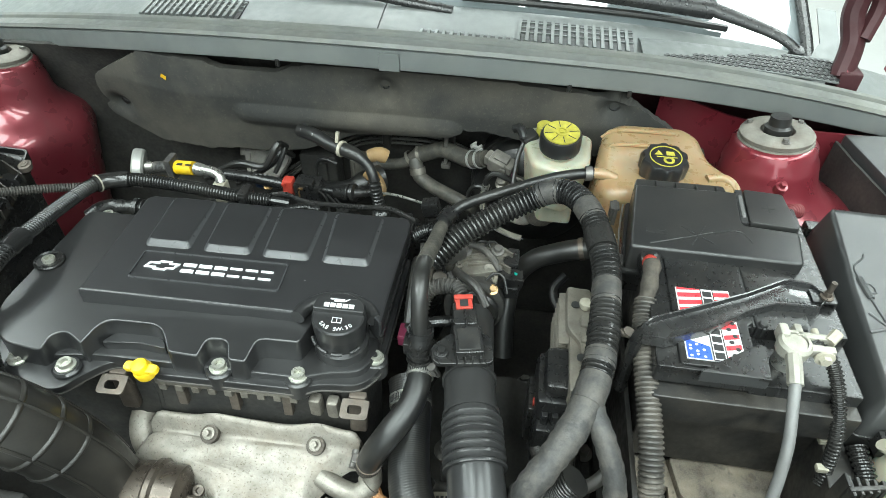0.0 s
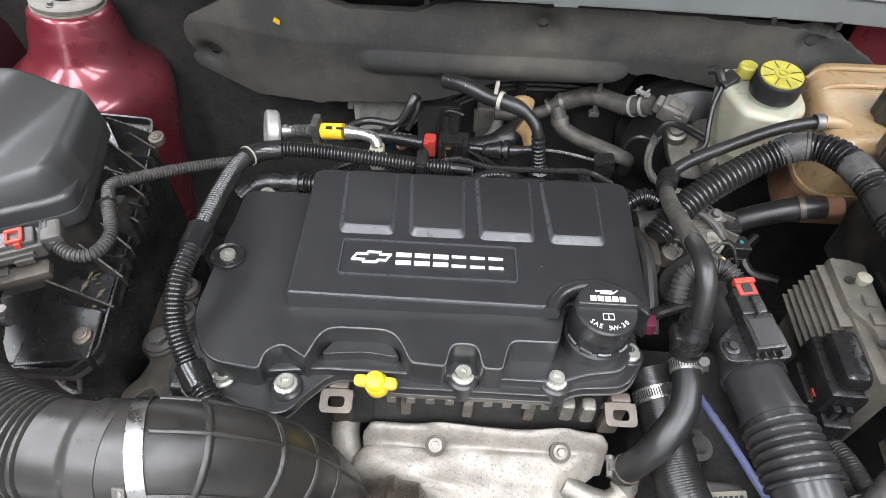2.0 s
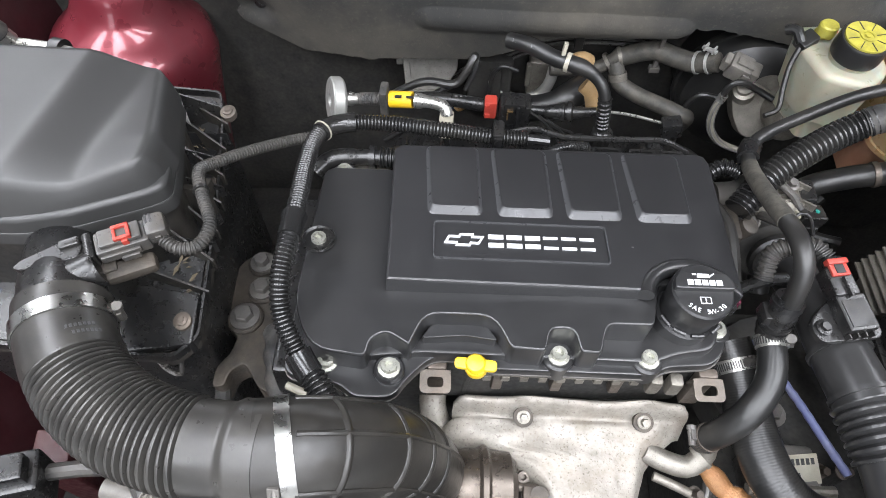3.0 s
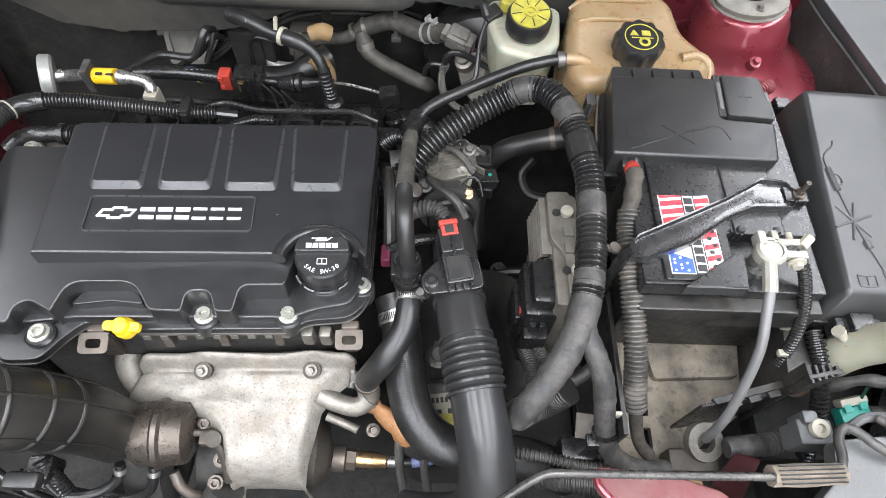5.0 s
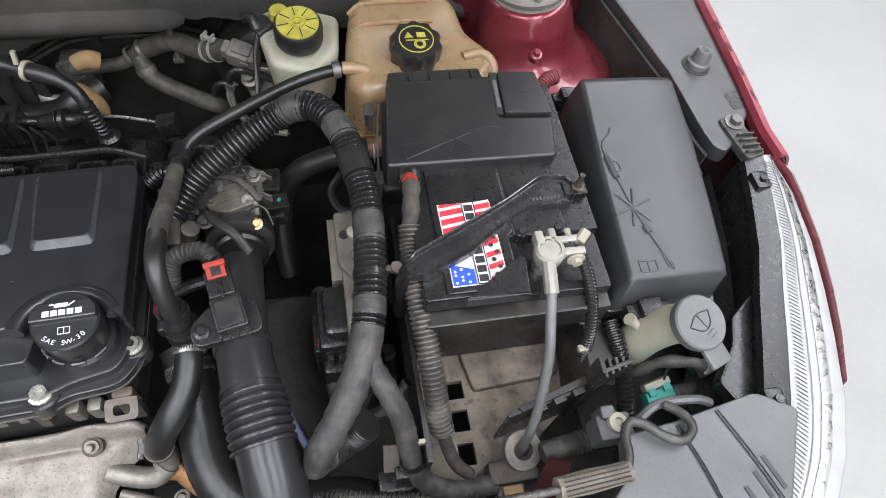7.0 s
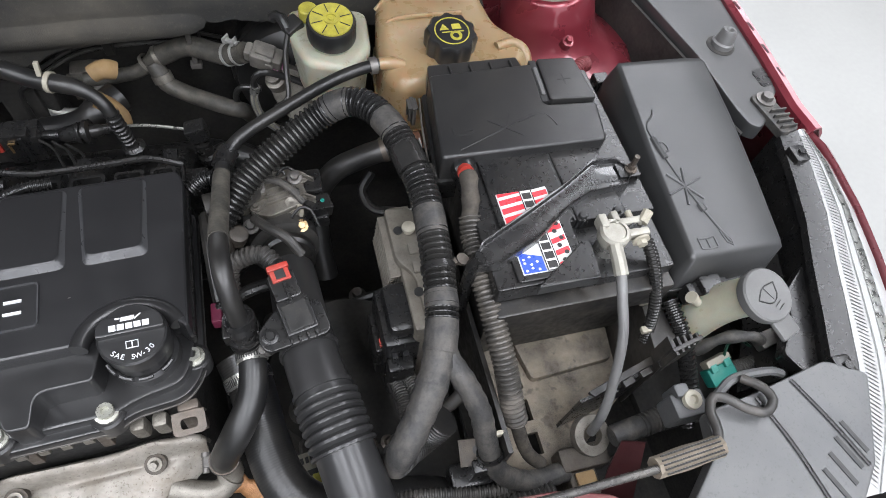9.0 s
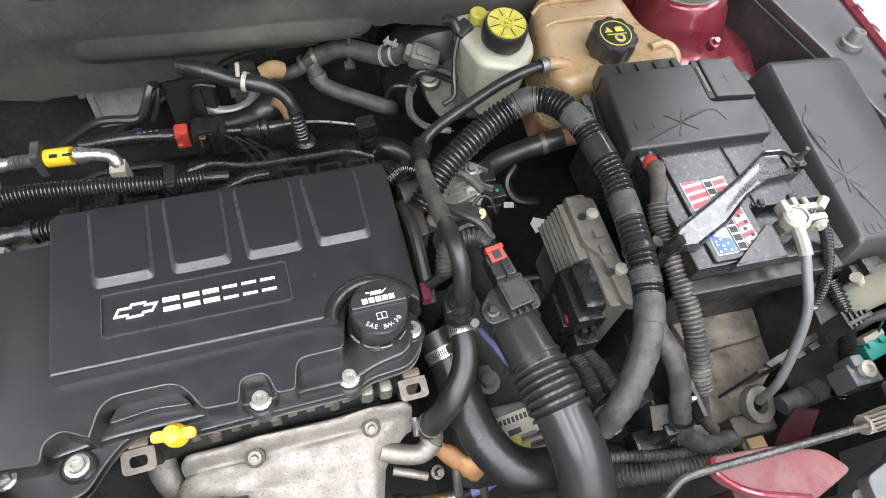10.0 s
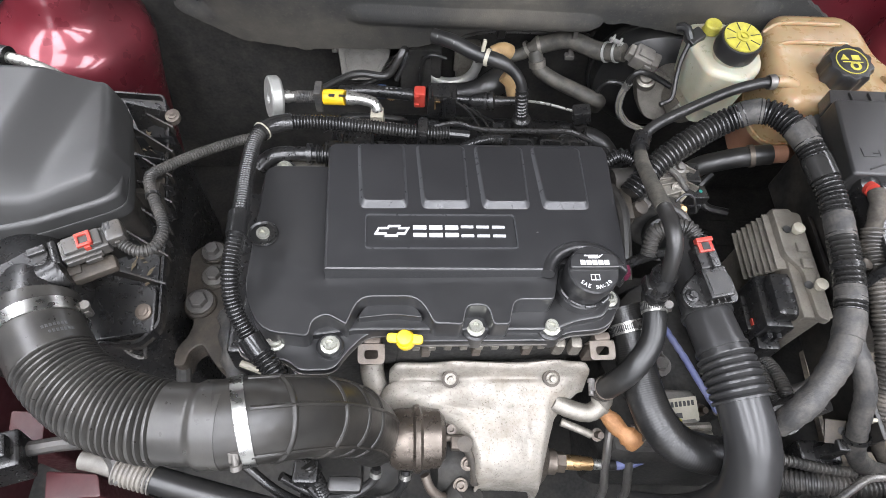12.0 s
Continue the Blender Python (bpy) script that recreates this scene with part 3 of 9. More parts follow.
for x in (-0.11, -0.075):
    y, z = seal_line(x)
    if x < -0.1:
        part("seam", sweep([(x, y + 0.05, z - 0.0105), (x, y + 0.085, z - 0.0105), (x, y + 0.13, z - 0.0025), (x, y + 0.155, z - 0.001)], 0.0011, 6), BLACKPRINT, cowl)
    else:
        part("flange_joint", box(x - 0.014, y - 0.0035, z - 0.031, x + 0.014, y - 0.0005, z - 0.006, 0.0008), COWLMAT, cowl, "overlapping flange joint")
for x in (0.165, 0.246, -0.235):
    y, z = seal_line(x)
    part("flange_clip", box(x - 0.003, y - 0.003, z - 0.038, x + 0.003, y + 0.002, z - 0.028, 0.001), PLASTIC, cowl)


def grille(x0, x1, dy0, dy1, step, low=False):
    """Upright vent bars standing in a dark well on the cowl."""
    x = x0
    while x < x1:
        y, z = seal_line(x)
        a, b = (-0.010, -0.010) if low else (-0.0095, -0.0025)
        part("grille_slat", moved(mesh_bm([(u, v, h) for u in (-step * 0.2, step * 0.2) for v, h in ((dy0, a), (dy1, b), (dy1, b + 0.004), (dy0 - 0.002, a + 0.0055))], [(0, 1, 2, 3), (4, 7, 6, 5), (0, 4, 5, 1), (3, 2, 6, 7), (0, 3, 7, 4), (1, 5, 6, 2)]), pose(x, y, z)), COWLMAT, cowl)
        part("grille_slot", moved(mesh_bm([(u, v, h) for u in (-step * 0.27, step * 0.27) for v, h in ((dy0, a - 0.002), (dy1, b - 0.002), (dy1, b + 0.0012), (dy0, a + 0.0012))], [(0, 1, 2, 3), (4, 7, 6, 5), (0, 4, 5, 1), (3, 2, 6, 7), (0, 3, 7, 4), (1, 5, 6, 2)]), pose(x + step / 2, y, z)), BLACKPRINT, cowl)
        if not low:
            for k in range(3):
                v = dy0 + (dy1 - dy0) * (0.42 + 0.22 * k)
                h = a + (b - a) * (v - dy0) / (dy1 - dy0)
                part("grille_bridge", box(x + step * 0.2, y + v - 0.0012, z + h, x + step * 0.8, y + v + 0.0012, z + h + 0.003, 0), COWLMAT, cowl)
        x += step


grille(0.090, 0.252, 0.072, 0.132, 0.0118)
grille(-0.045, 0.085, 0.066, 0.084, 0.0105, True)
grille(-0.50, -0.33, 0.078, 0.128, 0.0118)


def mesh_lift(x, dy):
    return 0.0015 + 0.07 * max(0.0, x - 0.272) * (0.7 + 0.3 * (dy - 0.05) / 0.04)


MX = [0.262 + 0.0155 * i for i in range(19)]
part("mesh_panel", sheet([[(x, seal_line(x)[0] + dy, seal_line(x)[1] + mesh_lift(x, dy)) for x in MX] for dy in (0.041, 0.06, 0.08, 0.098)] + [[(x, seal_line(x)[0] + 0.118, seal_line(x)[1] - 0.004 + 0.5 * mesh_lift(x, 0.118)) for x in MX]], 0.002), COWLMAT, cowl, "perforated cowl panel", smooth=30)
for i in range(30):
    for j in range(6):
        x, dy = 0.272 + 0.0092 * i, 0.047 + 0.0085 * j
        y, z = seal_line(x)
        if j <= 0.6 + i / 4.6:
            part("mesh_hole", moved(box(-0.0032, -0.0027, 0, 0.0032, 0.0027, 0.0014, 0), pose(x + 0.0046 * (j % 2), y + dy, z + mesh_lift(x, dy), 4, -8, 22)), BLACKPRINT, cowl)

screen = thing("windscreen", "windscreen glass with pale reflected ceiling strips", "windscreen", (-0.1, 1.2, 0.85))
GX = [-0.72 + 0.05 * i for i in range(26)]
part("glass", sheet([[(x - 0.10 * d, seal_line(x)[0] + 0.160 + d, seal_line(x)[1] - 0.006 + d * 0.60) for x in GX] for d in (0, 0.2, 0.5, 0.8)], 0.005), GLASS, screen, smooth=60)
y, z = seal_line(0.53)
part("edge_rubber", sweep([(0.535, y + 0.15, z - 0.006), (0.530, y + 0.22, z + 0.036), (0.50, y + 0.5, z + 0.20), (0.46, y + 0.95, z + 0.47)], 0.009, 10), PLASTIC, screen, "black edge strip of the glass")
part("corner_trim", sheet([[(0.525, y + 0.135, z - 0.004), (0.55, y + 0.17, z + 0.014), (0.55, y + 0.23, z + 0.045)], [(0.56, y + 0.10, z - 0.008), (0.575, y + 0.15, z + 0.012), (0.575, y + 0.22, z + 0.045)]], 0.004), COWLMAT, screen)
ARMS = (((0.494, 1.042, 0.809), (0.470, 1.050, 0.822), (0.438, 1.059, 0.832), (0.369, 1.072, 0.849), (0.277, 1.069, 0.858), (0.201, 1.062, 0.866), (0.10, 1.05, 0.876)),
        ((-0.01, 1.007, 0.848), (-0.061, 1.012, 0.852), (-0.13, 1.020, 0.858), (-0.221, 1.036, 0.864), (-0.36, 1.07, 0.866)))
for k, a in enumerate(ARMS):
    wiper = thing("wiper_arm", "black windscreen wiper arm lying at the foot of the glass", "wiper", a[0], group="wipers")
    part("arm", sweep(a[:4] if k == 0 else a, lambda s, n: 0.0070 + 0.004 * min(1, s / n), 12, flat=0.6), PLASTIC, wiper)
    if k == 0:
        part("hinge_block", sweep(a[3:], lambda s, n: 0.0155 - 0.003 * s / n, 12, flat=0.75), PLASTIC, wiper, "black arm channel")
        part("pivot_cap", lathe([(0.010, -0.01), (0.011, 0.004), (0.009, 0.008), (0, 0.009)], 20, (0.494, 1.042, 0.804), (0.1, -0.4, 1)), PLASTIC, wiper)
    bl = [(x - 0.02 * k, seal_line(x)[0] + 0.168, seal_line(x)[1] + 0.010) for x in ((0.40, 0.30, 0.20, 0.10, 0.0) if k == 0 else (-0.10, -0.25, -0.40, -0.6))]
    part("blade", sweep(bl, 0.0055, 8), RUBBER, wiper)


# the raised bonnet, above the view, that shades the bay
bonnet = thing("bonnet", "raised dark red bonnet with black felt lining", "bonnet", (-0.1, 1.15, 1.02))
part("skin", sheet([[(x, 1.045 - 0.55 * f + 0.03 * x * x, 0.985 + 0.86 * f - 0.05 * x * x) for x in (-0.8, -0.4, -0.1, 0.2, 0.6)] for f in (0, 0.3, 0.7, 1.0)], 0.004), PAINT, bonnet)
part("lining", sheet([[(x, 1.020 - 0.55 * f, 0.985 + 0.86 * f) for x in (-0.72, -0.4, -0.1, 0.2, 0.52)] for f in (0.04, 0.5, 0.94)], 0.008), FELT, bonnet)
# arm takes the darkened red, its shade put into the colour
part("hinge_arm", merge(sweep([(0.548, 1.00, 0.79), (0.556, 1.025, 0.83), (0.548, 1.045, 0.87), (0.553, 1.05, 0.93), (0.55, 1.04, 1.0)], 0.019, 10, flat=0.8), box(0.540, 0.985, 0.765, 0.572, 1.020, 0.805, 0.004), sweep([(0.563, 1.02, 0.84), (0.575, 1.04, 0.875), (0.57, 1.045, 0.91)], 0.011, 8)), PAINT_SHADE_DUST, bonnet, "red bonnet hinge arm, darkened for shade")
part("hinge_bolt", hex_bm((0.548, 0.998, 0.80), (-0.3, -1, 0.3), 0.007, 0.009), PAINT, bonnet)

# strut towers
def tower(cx, cy, cz, side, label):
    t = thing("strut_tower", label, "strut tower", (cx, cy, 0.5), group="strut towers")
    prof = [(0.098, -0.40), (0.103, -0.22), (0.108, -0.150), (0.110, -0.128), (0.106, -0.110), (0.097, -0.096), (0.083, -0.086)] if side < 0 else [(0.120, -0.20), (0.132, -0.175), (0.136, -0.150), (0.128, -0.120), (0.117, -0.102), (0.092, -0.092), (0.083, -0.084)]
    prof += [(0.072, -0.074), (0.064, -0.058), (0.0605, -0.040), (0.0585, -0.030), (0.054, -0.022), (0.0525, -0.010), (0.047, -0.005), (0.0, -0.005)]
    dome = lathe(prof, 72)
    for v in dome.verts:
        a = math.atan2(v.co.y, v.co.x)
        r = math.hypot(v.co.x, v.co.y)
        if r > 0.075:
            k = 1 + 0.016 * math.sin(7 * a + 1) * min(1, (r - 0.075) / 0.03) + 0.022 * math.exp(-((a + 1.3) / 0.35) ** 2)
            v.co.x *= k
            v.co.y *= k * 1.06
    part("dome", moved(dome, pose(cx, cy, cz, -5, -5 * side, 0)), PAINT, t, smooth=50)
    m = pose(cx, cy, cz, -5, -5 * side, 0)
    part("mount_ring", moved(lathe([(0.021, -0.003), (0.0435, -0.003), (0.0455, 0.003), (0.042, 0.007), (0.030, 0.010), (0.021, 0.007)], 40), m), RINGMAT, t, "grey rubber strut mount ring")
    part("mount_ring_lower", moved(lathe([(0.021, -0.012), (0.046, -0.012), (0.0475, -0.008), (0.0465, -0.0035), (0.021, -0.0035)], 40), m), RINGMAT, t)
    part("strut_nut", moved(lathe([(0.017, 0), (0.017, 0.012), (0.0135, 0.015), (0.0125, 0.026), (0.0, 0.027)], 14), m), RUBBER, t, "black strut rod cap")
    for a in (0.5, 2.6, 4.7):
        part("stud", moved(hex_bm((0.036 * math.cos(a), 0.036 * math.sin(a), 0.006), (0, 0, 1), 0.004, 0.006), m), DARKSTEEL, t)
    return t


tower(0.438, 0.866, 0.770, 1, "dark red metallic strut tower with a grey mount ring")
tower(-0.722, 0.924, 0.763, -1, "dusty dark red strut tower with a grey mount ring")
inner = thing("inner_wing", "red inner wing panel beside the bulkhead, darkened for shade", "body panel", (-0.55, 0.95, 0.3))
part("panel_sheet", sheet([[(x, 1.035 - 0.02 * max(0, (-0.5 - x)) + 0.04 * (0.75 - z), z) for x in (-0.95, -0.8, -0.7, -0.6, -0.5, -0.40)] for z in (0.25, 0.45, 0.56, 0.62, 0.65)]), PAINT_SHADE_DUST, inner)
part("side_sheet", sheet([[(-0.86 + 0.02 * math.sin(y * 5), y, z) for y in (0.2, 0.35, 0.5, 0.65, 0.8, 0.95, 1.05)] for z in (0.25, 0.5, 0.7, 0.80)], 0.004), PAINT_SHADE_DUST, inner)
inner = thing("inner_wing", "dark red inner wing panel behind the strut tower", "body panel", (0.5, 0.95, 0.3))
part("panel_sheet", sheet([[(x, 0.955 - 0.04 * (x - 0.3), z + 0.30 * max(0.0, 0.44 - x) * (z - 0.66) / 0.075) for x in (0.30, 0.34, 0.40, 0.46, 0.52, 0.58, 0.64)] for z in (0.66, 0.68, 0.70, 0.72, 0.735)]), PAINT, inner)

# wing edge, side trim and headlamp
WING = [(0.682, 1.15), (0.675, 0.98), (0.667, 0.86), (0.659, 0.716), (0.651, 0.63), (0.654, 0.592)]
wing = thing("front_wing", "dark red metallic front wing with its folded edge", "wing", (0.69, 0.8, 0.3))
part("edge", sheet([[(x + dx, y, z) for x, y in WING] for dx, z in ((0.000, 0.742), (0.001, 0.752), (0.006, 0.757), (0.012, 0.758), (0.020, 0.748), (0.028, 0.730), (0.040, 0.55), (0.045, 0.3))], 0.003), PAINT, wing)
for y, x in ((0.80, 0.670), (0.76, 0.668), (0.72, 0.666), (0.68, 0.664)):
    part("edge_slot", moved(box(-0.0018, -0.008, 0, 0.0018, 0.008, 0.0010, 0.0004), pose(x + 0.002, y, 0.7568, 0, 2, 2)), PAINT_SHADE_DUST, wing)
LIP = [(0.655, 0.600), (0.662, 0.575), (0.660, 0.545), (0.652, 0.490), (0.639, 0.437), (0.624, 0.392), (0.606, 0.350)]
part("lamp_edge", sheet([[(x + d * (1 - 0.12 * k), y - d * 0.25, z) for k, (x, y) in enumerate(LIP)] for d, z in ((0.0, 0.70), (0.0005, 0.746), (0.003, 0.751), (0.010, 0.747), (0.020, 0.733), (0.028, 0.70), (0.034, 0.5))], 0.002), PAINT, wing)
trim = thing("side_trim", "matt dark grey plastic side trim along the wing", "trim", (0.61, 0.75, 0.6))
part("upper_sheet", prism(rounded([(0.548, 0.922), (0.557, 0.875), (0.584, 0.735), (0.590, 0.64), (0.594, 0.618), (0.606, 0.610), (0.634, 0.632), (0.650, 0.655), (0.667, 0.672), (0.668, 0.76), (0.672, 0.86), (0.676, 0.93)], 0.006), 0.728, 0.748, 0.004), GREYLID, trim)
part("side_sheet", sheet([[(0.546, 0.922, z), (0.553, 0.875, z), (0.582, 0.735, z), (0.586, 0.64, z), (0.592, 0.617, z)] for z in (0.55, 0.735)]), UNDER, trim)
part("stop_hole", lathe([(0.0175, -0.006), (0.0175, 0.0006), (0, 0.0006)], 28, (0.622, 0.742, 0.748)), UNDER, trim)
part("bump_stop", lathe([(0.0135, -0.004), (0.0135, 0.004), (0.011, 0.006), (0.0095, 0.018), (0.008, 0.021), (0.005, 0.021), (0.003, 0.017), (0, 0.017)], 24, (0.624, 0.743, 0.7485), (0.1, 0.1, 1)), CAPGREY, trim, "grey rubber bonnet stop")
part("recess", prism(rounded([(0.640, 0.668), (0.660, 0.672), (0.658, 0.700), (0.638, 0.694)], 0.005), 0.744, 0.7487), PLASTIC, trim)

lamp = thing("headlamp", "clear plastic headlamp with a fluted reflector edge", "headlamp", (0.6, 0.42, 0.6))
EDGE = [(0.640, 0.597), (0.626, 0.548), (0.607, 0.490), (0.583, 0.438), (0.563, 0.390), (0.540, 0.338), (0.512, 0.290), (0.470, 0.242)]
OUT = [(0.655, 0.597), (0.661, 0.550), (0.653, 0.490), (0.640, 0.436), (0.625, 0.388), (0.606, 0.336), (0.580, 0.288), (0.542, 0.240)]


def between(f, z, dx=0.0):
    return [(x + (u - x) * f + dx, y + (v - y) * f, z) for (x, y), (u, v) in zip(EDGE, OUT)]


part("lens", sheet([between(0.0, 0.7485), between(0.25, 0.7525), between(0.6, 0.7525), between(0.9, 0.747), between(1.0, 0.740), between(1.02, 0.66), between(1.0, 0.40)], 0.002), LAMPLENS, lamp, smooth=60)
part("reflector_bowl", sheet([between(0.50, 0.7537), between(0.58, 0.7535), between(0.66, 0.7528)], 0.001), CLAMP, lamp, "bright reflector seen through the lens")
part("lamp_bezel", sheet([between(0.0, 0.738, -0.020), between(0.0, 0.7465, -0.018), between(0.0, 0.7500, -0.006), between(0.04, 0.7530)], 0.003), PLASTIC, lamp, "black lamp bezel")
part("fluted_band", sheet([between(0.05, 0.7532), between(0.16, 0.7542), between(0.34, 0.7536)], 0.0006), FLUTEBAND, lamp, "frosted fluted band under the lens edge")
part("lens_seam", sweep(between(0.37, 0.7538), 0.0007, 6), FLUTE, lamp)
for k in range(240):
    p, d = along([Vector(q) for q in between(0.20, 0.7546)], k / 240 * 0.94 + 0.03)
    part("flute", moved(box(-0.0052, -0.00032, 0, 0.0052, 0.00032, 0.0004, 0), Matrix.Translation(p) @ Matrix.Rotation(math.atan2(d.y, d.x) + math.pi / 2 - 0.35, 4, "Z")), FLUTE, lamp)
HOUSE = [(0.624, 0.605), (0.600, 0.520), (0.564, 0.43), (0.524, 0.342), (0.478, 0.272)]
part("housing", sheet([[(x, y, z) for x, y in HOUSE] for z in (0.60, 0.742)] + [[(x + 0.016, y + 0.002, 0.7465) for x, y in HOUSE]], 0.003), PLASTIC, lamp, "black lamp housing")
for x, y in ((0.622, 0.566), (0.528, 0.340)):
    part("housing_tab", merge(box(x - 0.007, y - 0.011, 0.738, x + 0.011, y + 0.011, 0.755, 0.003), lathe([(0.004, 0), (0.004, 0.003), (0, 0.003)], 10, (x + 0.003, y, 0.755))), PLASTIC, lamp)
mount = part("upper_mount", prism(rounded([(0.612, 0.655), (0.636, 0.66), (0.648, 0.60), (0.622, 0.595)], 0.008), 0.742, 0.752, 0.002), TAPE, lamp, "dark ribbed lamp mounting tab")
part("bolt", hex_bm((0.628, 0.646, 0.752), (0, 0, 1), 0.007, 0.008), DARKSTEEL, mount)
for k in range(4):
    part("rib", box(0.622, 0.602 + 0.008 * k, 0.752, 0.642, 0.604 + 0.008 * k, 0.757, 0.0005), TAPE, mount)


# ---- engine: cover, cap, dipstick, manifold ----
E = pose(-0.1585, 0.503, 0.751, -3, 2.7, 3.7)


def eng(bm):
    return moved(bm, E)


head = thing("cylinder_head", "grimy aluminium cylinder head and block, blackened further for shade", "engine", E @ Vector((-0.03, 0.03, -0.35)))
# head and block near-black: the shade under the cover is in their colour
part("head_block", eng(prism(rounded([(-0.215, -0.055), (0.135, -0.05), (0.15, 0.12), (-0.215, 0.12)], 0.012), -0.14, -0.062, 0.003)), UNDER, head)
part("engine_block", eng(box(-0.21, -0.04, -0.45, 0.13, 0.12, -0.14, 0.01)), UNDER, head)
part("gasket_ledge", eng(prism(rounded([(-0.070, -0.0645), (0.076, -0.0655), (0.088, -0.05), (-0.075, -0.05)], 0.004), -0.0715, -0.0625, 0.001)), CAST, head)
for k in range(9):
    u = -0.066 + 0.0165 * k
    part("head_rib", eng(box(u, -0.066, -0.079, u + 0.008, -0.055, -0.0705, 0.0012)), CAST, head)
for u in (-0.055, 0.0, 0.055):
    part("head_stud", eng(box(u, -0.060, -0.11, u + 0.010, -0.050, -0.070, 0.002)), RUSTY, head)
for x in (-0.074, -0.056):
    part("cast_lug", merge(box(x, 0.438, 0.652, x + 0.013, 0.452, 0.678, 0.004)), CAST, head, "pale cast lug")
for u, v in ((-0.1075, -0.070), (0.1325, -0.070)):
    tilt = pose(u, v - 0.003, -0.068, 16, 0, 0)
    lug = part("lifting_eye", eng(merge(moved(ring_prism(rounded([(-0.0135, -0.010), (0.0135, -0.010), (0.0135, 0.010), (-0.0135, 0.010)], 0.005), rounded([(-0.007, -0.005), (0.007, -0.005), (0.007, 0.004), (-0.007, 0.004)], 0.0035), -0.0011, 0.0011), tilt), moved(box(-0.0135, 0.008, -0.016, 0.0135, 0.0100, 0.001, 0.0008), tilt), box(u - 0.008, v + 0.006, -0.12, u + 0.010, v + 0.016, -0.062, 0.003))), RUSTY, head, "stamped steel lifting eye")

cover = thing("valve_cover", "satin black plastic valve cover with bolted flange", "engine cover", E @ Vector((0, 0, -0.06)))
# upper shell with pockets let into its front edge
shell = rounded([(-0.222, 0.128), (-0.229, -0.030, 0.02), (-0.212, -0.066, 0.02), (-0.166, -0.072), (-0.163, -0.058, 0.006), (-0.150, -0.052, 0.008), (-0.135, -0.060, 0.006), (-0.131, -0.062, 0.004), (-0.118, -0.036, 0.012), (-0.062, -0.036, 0.014), (-0.047, -0.0615, 0.004), (-0.018, -0.063, 0.004), (-0.014, -0.045, 0.007), (0.006, -0.045, 0.007), (0.011, -0.063, 0.004), (0.028, -0.0635, 0.004), (0.034, -0.040, 0.008), (0.074, -0.040, 0.004), (0.085, 0.0, 0.004), (0.145, 0.0, 0.006), (0.150, 0.128)], 0.012)
bm = prism(shell, -0.062, -0.014, 0.010, 4)
for v in bm.verts:
    if v.co.z > -0.04:
        d = max(0.0, -0.02 - v.co.y)
        v.co.z -= 5.5 * d * d + 0.1 * max(0.0, -0.19 - v.co.x)
part("upper_shell", eng(bm), COVER, cover)
rim = rounded([(-0.232, 0.14), (-0.236, -0.078, 0.014), (-0.188, -0.085), (-0.176, -0.096), (-0.143, -0.096, 0.012), (-0.131, -0.078, 0.008), (-0.112, -0.058, 0.01), (-0.082, -0.056, 0.008), (-0.062, -0.0675, 0.006), (0.078, -0.0685, 0.008), (0.094, -0.060, 0.008), (0.136, -0.057, 0.018), (0.153, -0.035, 0.018), (0.163, 0.14)], 0.01)
part("flange", eng(prism(rim, -0.0605, -0.052, 0.0025)), COVER, cover)
part("flange_lip", eng(prism([(x * 1.003, y - 0.0008) for x, y in rim], -0.0620, -0.0602)), DARKSTEEL, cover)
part("front_step", eng(prism(rounded([(-0.205, -0.068), (-0.12, -0.058), (0.080, -0.0605), (0.10, -0.052), (0.135, -0.046), (0.148, -0.02), (0.148, 0.05), (-0.205, 0.05)], 0.01), -0.056, -0.044, 0.004)), COVER, cover)
part("arch_shelf", eng(prism(rounded([(-0.122, -0.05), (-0.112, -0.034), (-0.066, -0.034), (-0.055, -0.05), (-0.085, -0.046)], 0.006), -0.05, -0.034, 0.003)), COVER, cover)
for u, v, w in ((-0.147, -0.072, -0.047), (-0.003, -0.056, -0.046), (0.075, -0.056, -0.047), (-0.2, -0.066, -0.052), (0.1445, -0.0215, -0.051), (-0.205, 0.135, -0.030)):
    boss = part("bolt_boss", eng(lathe([(0.0135, -0.02), (0.0135, -0.002), (0.0115, 0.0), (0, 0.0)], 20, (u, v, w))), COVER, cover)
    part("bolt", eng(bolt_bm((u, v, w), (0, 0, 1), 0.0066, 0.0065, 1.45)), BOLT, boss, "zinc-plated cover bolt")
dish = part("bolt_dish", eng(lathe([(0.0155, 0.0), (0.0145, 0.0015), (0.0125, 0.0), (0.0118, -0.006), (0, -0.006)], 24, (-0.2165, 0.0375, -0.0160))), PLASTIC, cover)
part("bolt", eng(bolt_bm((-0.2165, 0.0375, -0.0187), (0, 0, 1), 0.0066, 0.006, 1.4)), BOLT, dish)

top = thing("engine_top_cover", "raised black grained engine top cover with four ribs", "engine cover", E @ Vector((0, 0.07, -0.02)))
CAP = (0.106, -0.022)
arc = [(CAP[0] + 0.037 * math.cos(a), CAP[1] + 0.034 * math.sin(a)) for a in [radians(165 - 13 * k) for k in range(12)]]
panel = [(-0.1525, -0.0135), (0.068, -0.0155)] + arc + [(0.148, -0.018), (0.1505, -0.016), (0.160, 0.140), (0.157, 0.150), (0.150, 0.153), (-0.148, 0.149), (-0.1545, 0.143)]
bm = prism(panel, -0.026, -0.001, 0.0050, 2)
part("panel", eng(bm), PANEL, top, smooth=20)
bm = prism([(x * 1.012, y - 0.0018 if y < 0.05 else y + 0.002) for x, y in panel], -0.03, -0.020)
part("shadow_gap", eng(bm), PLASTIC, top)
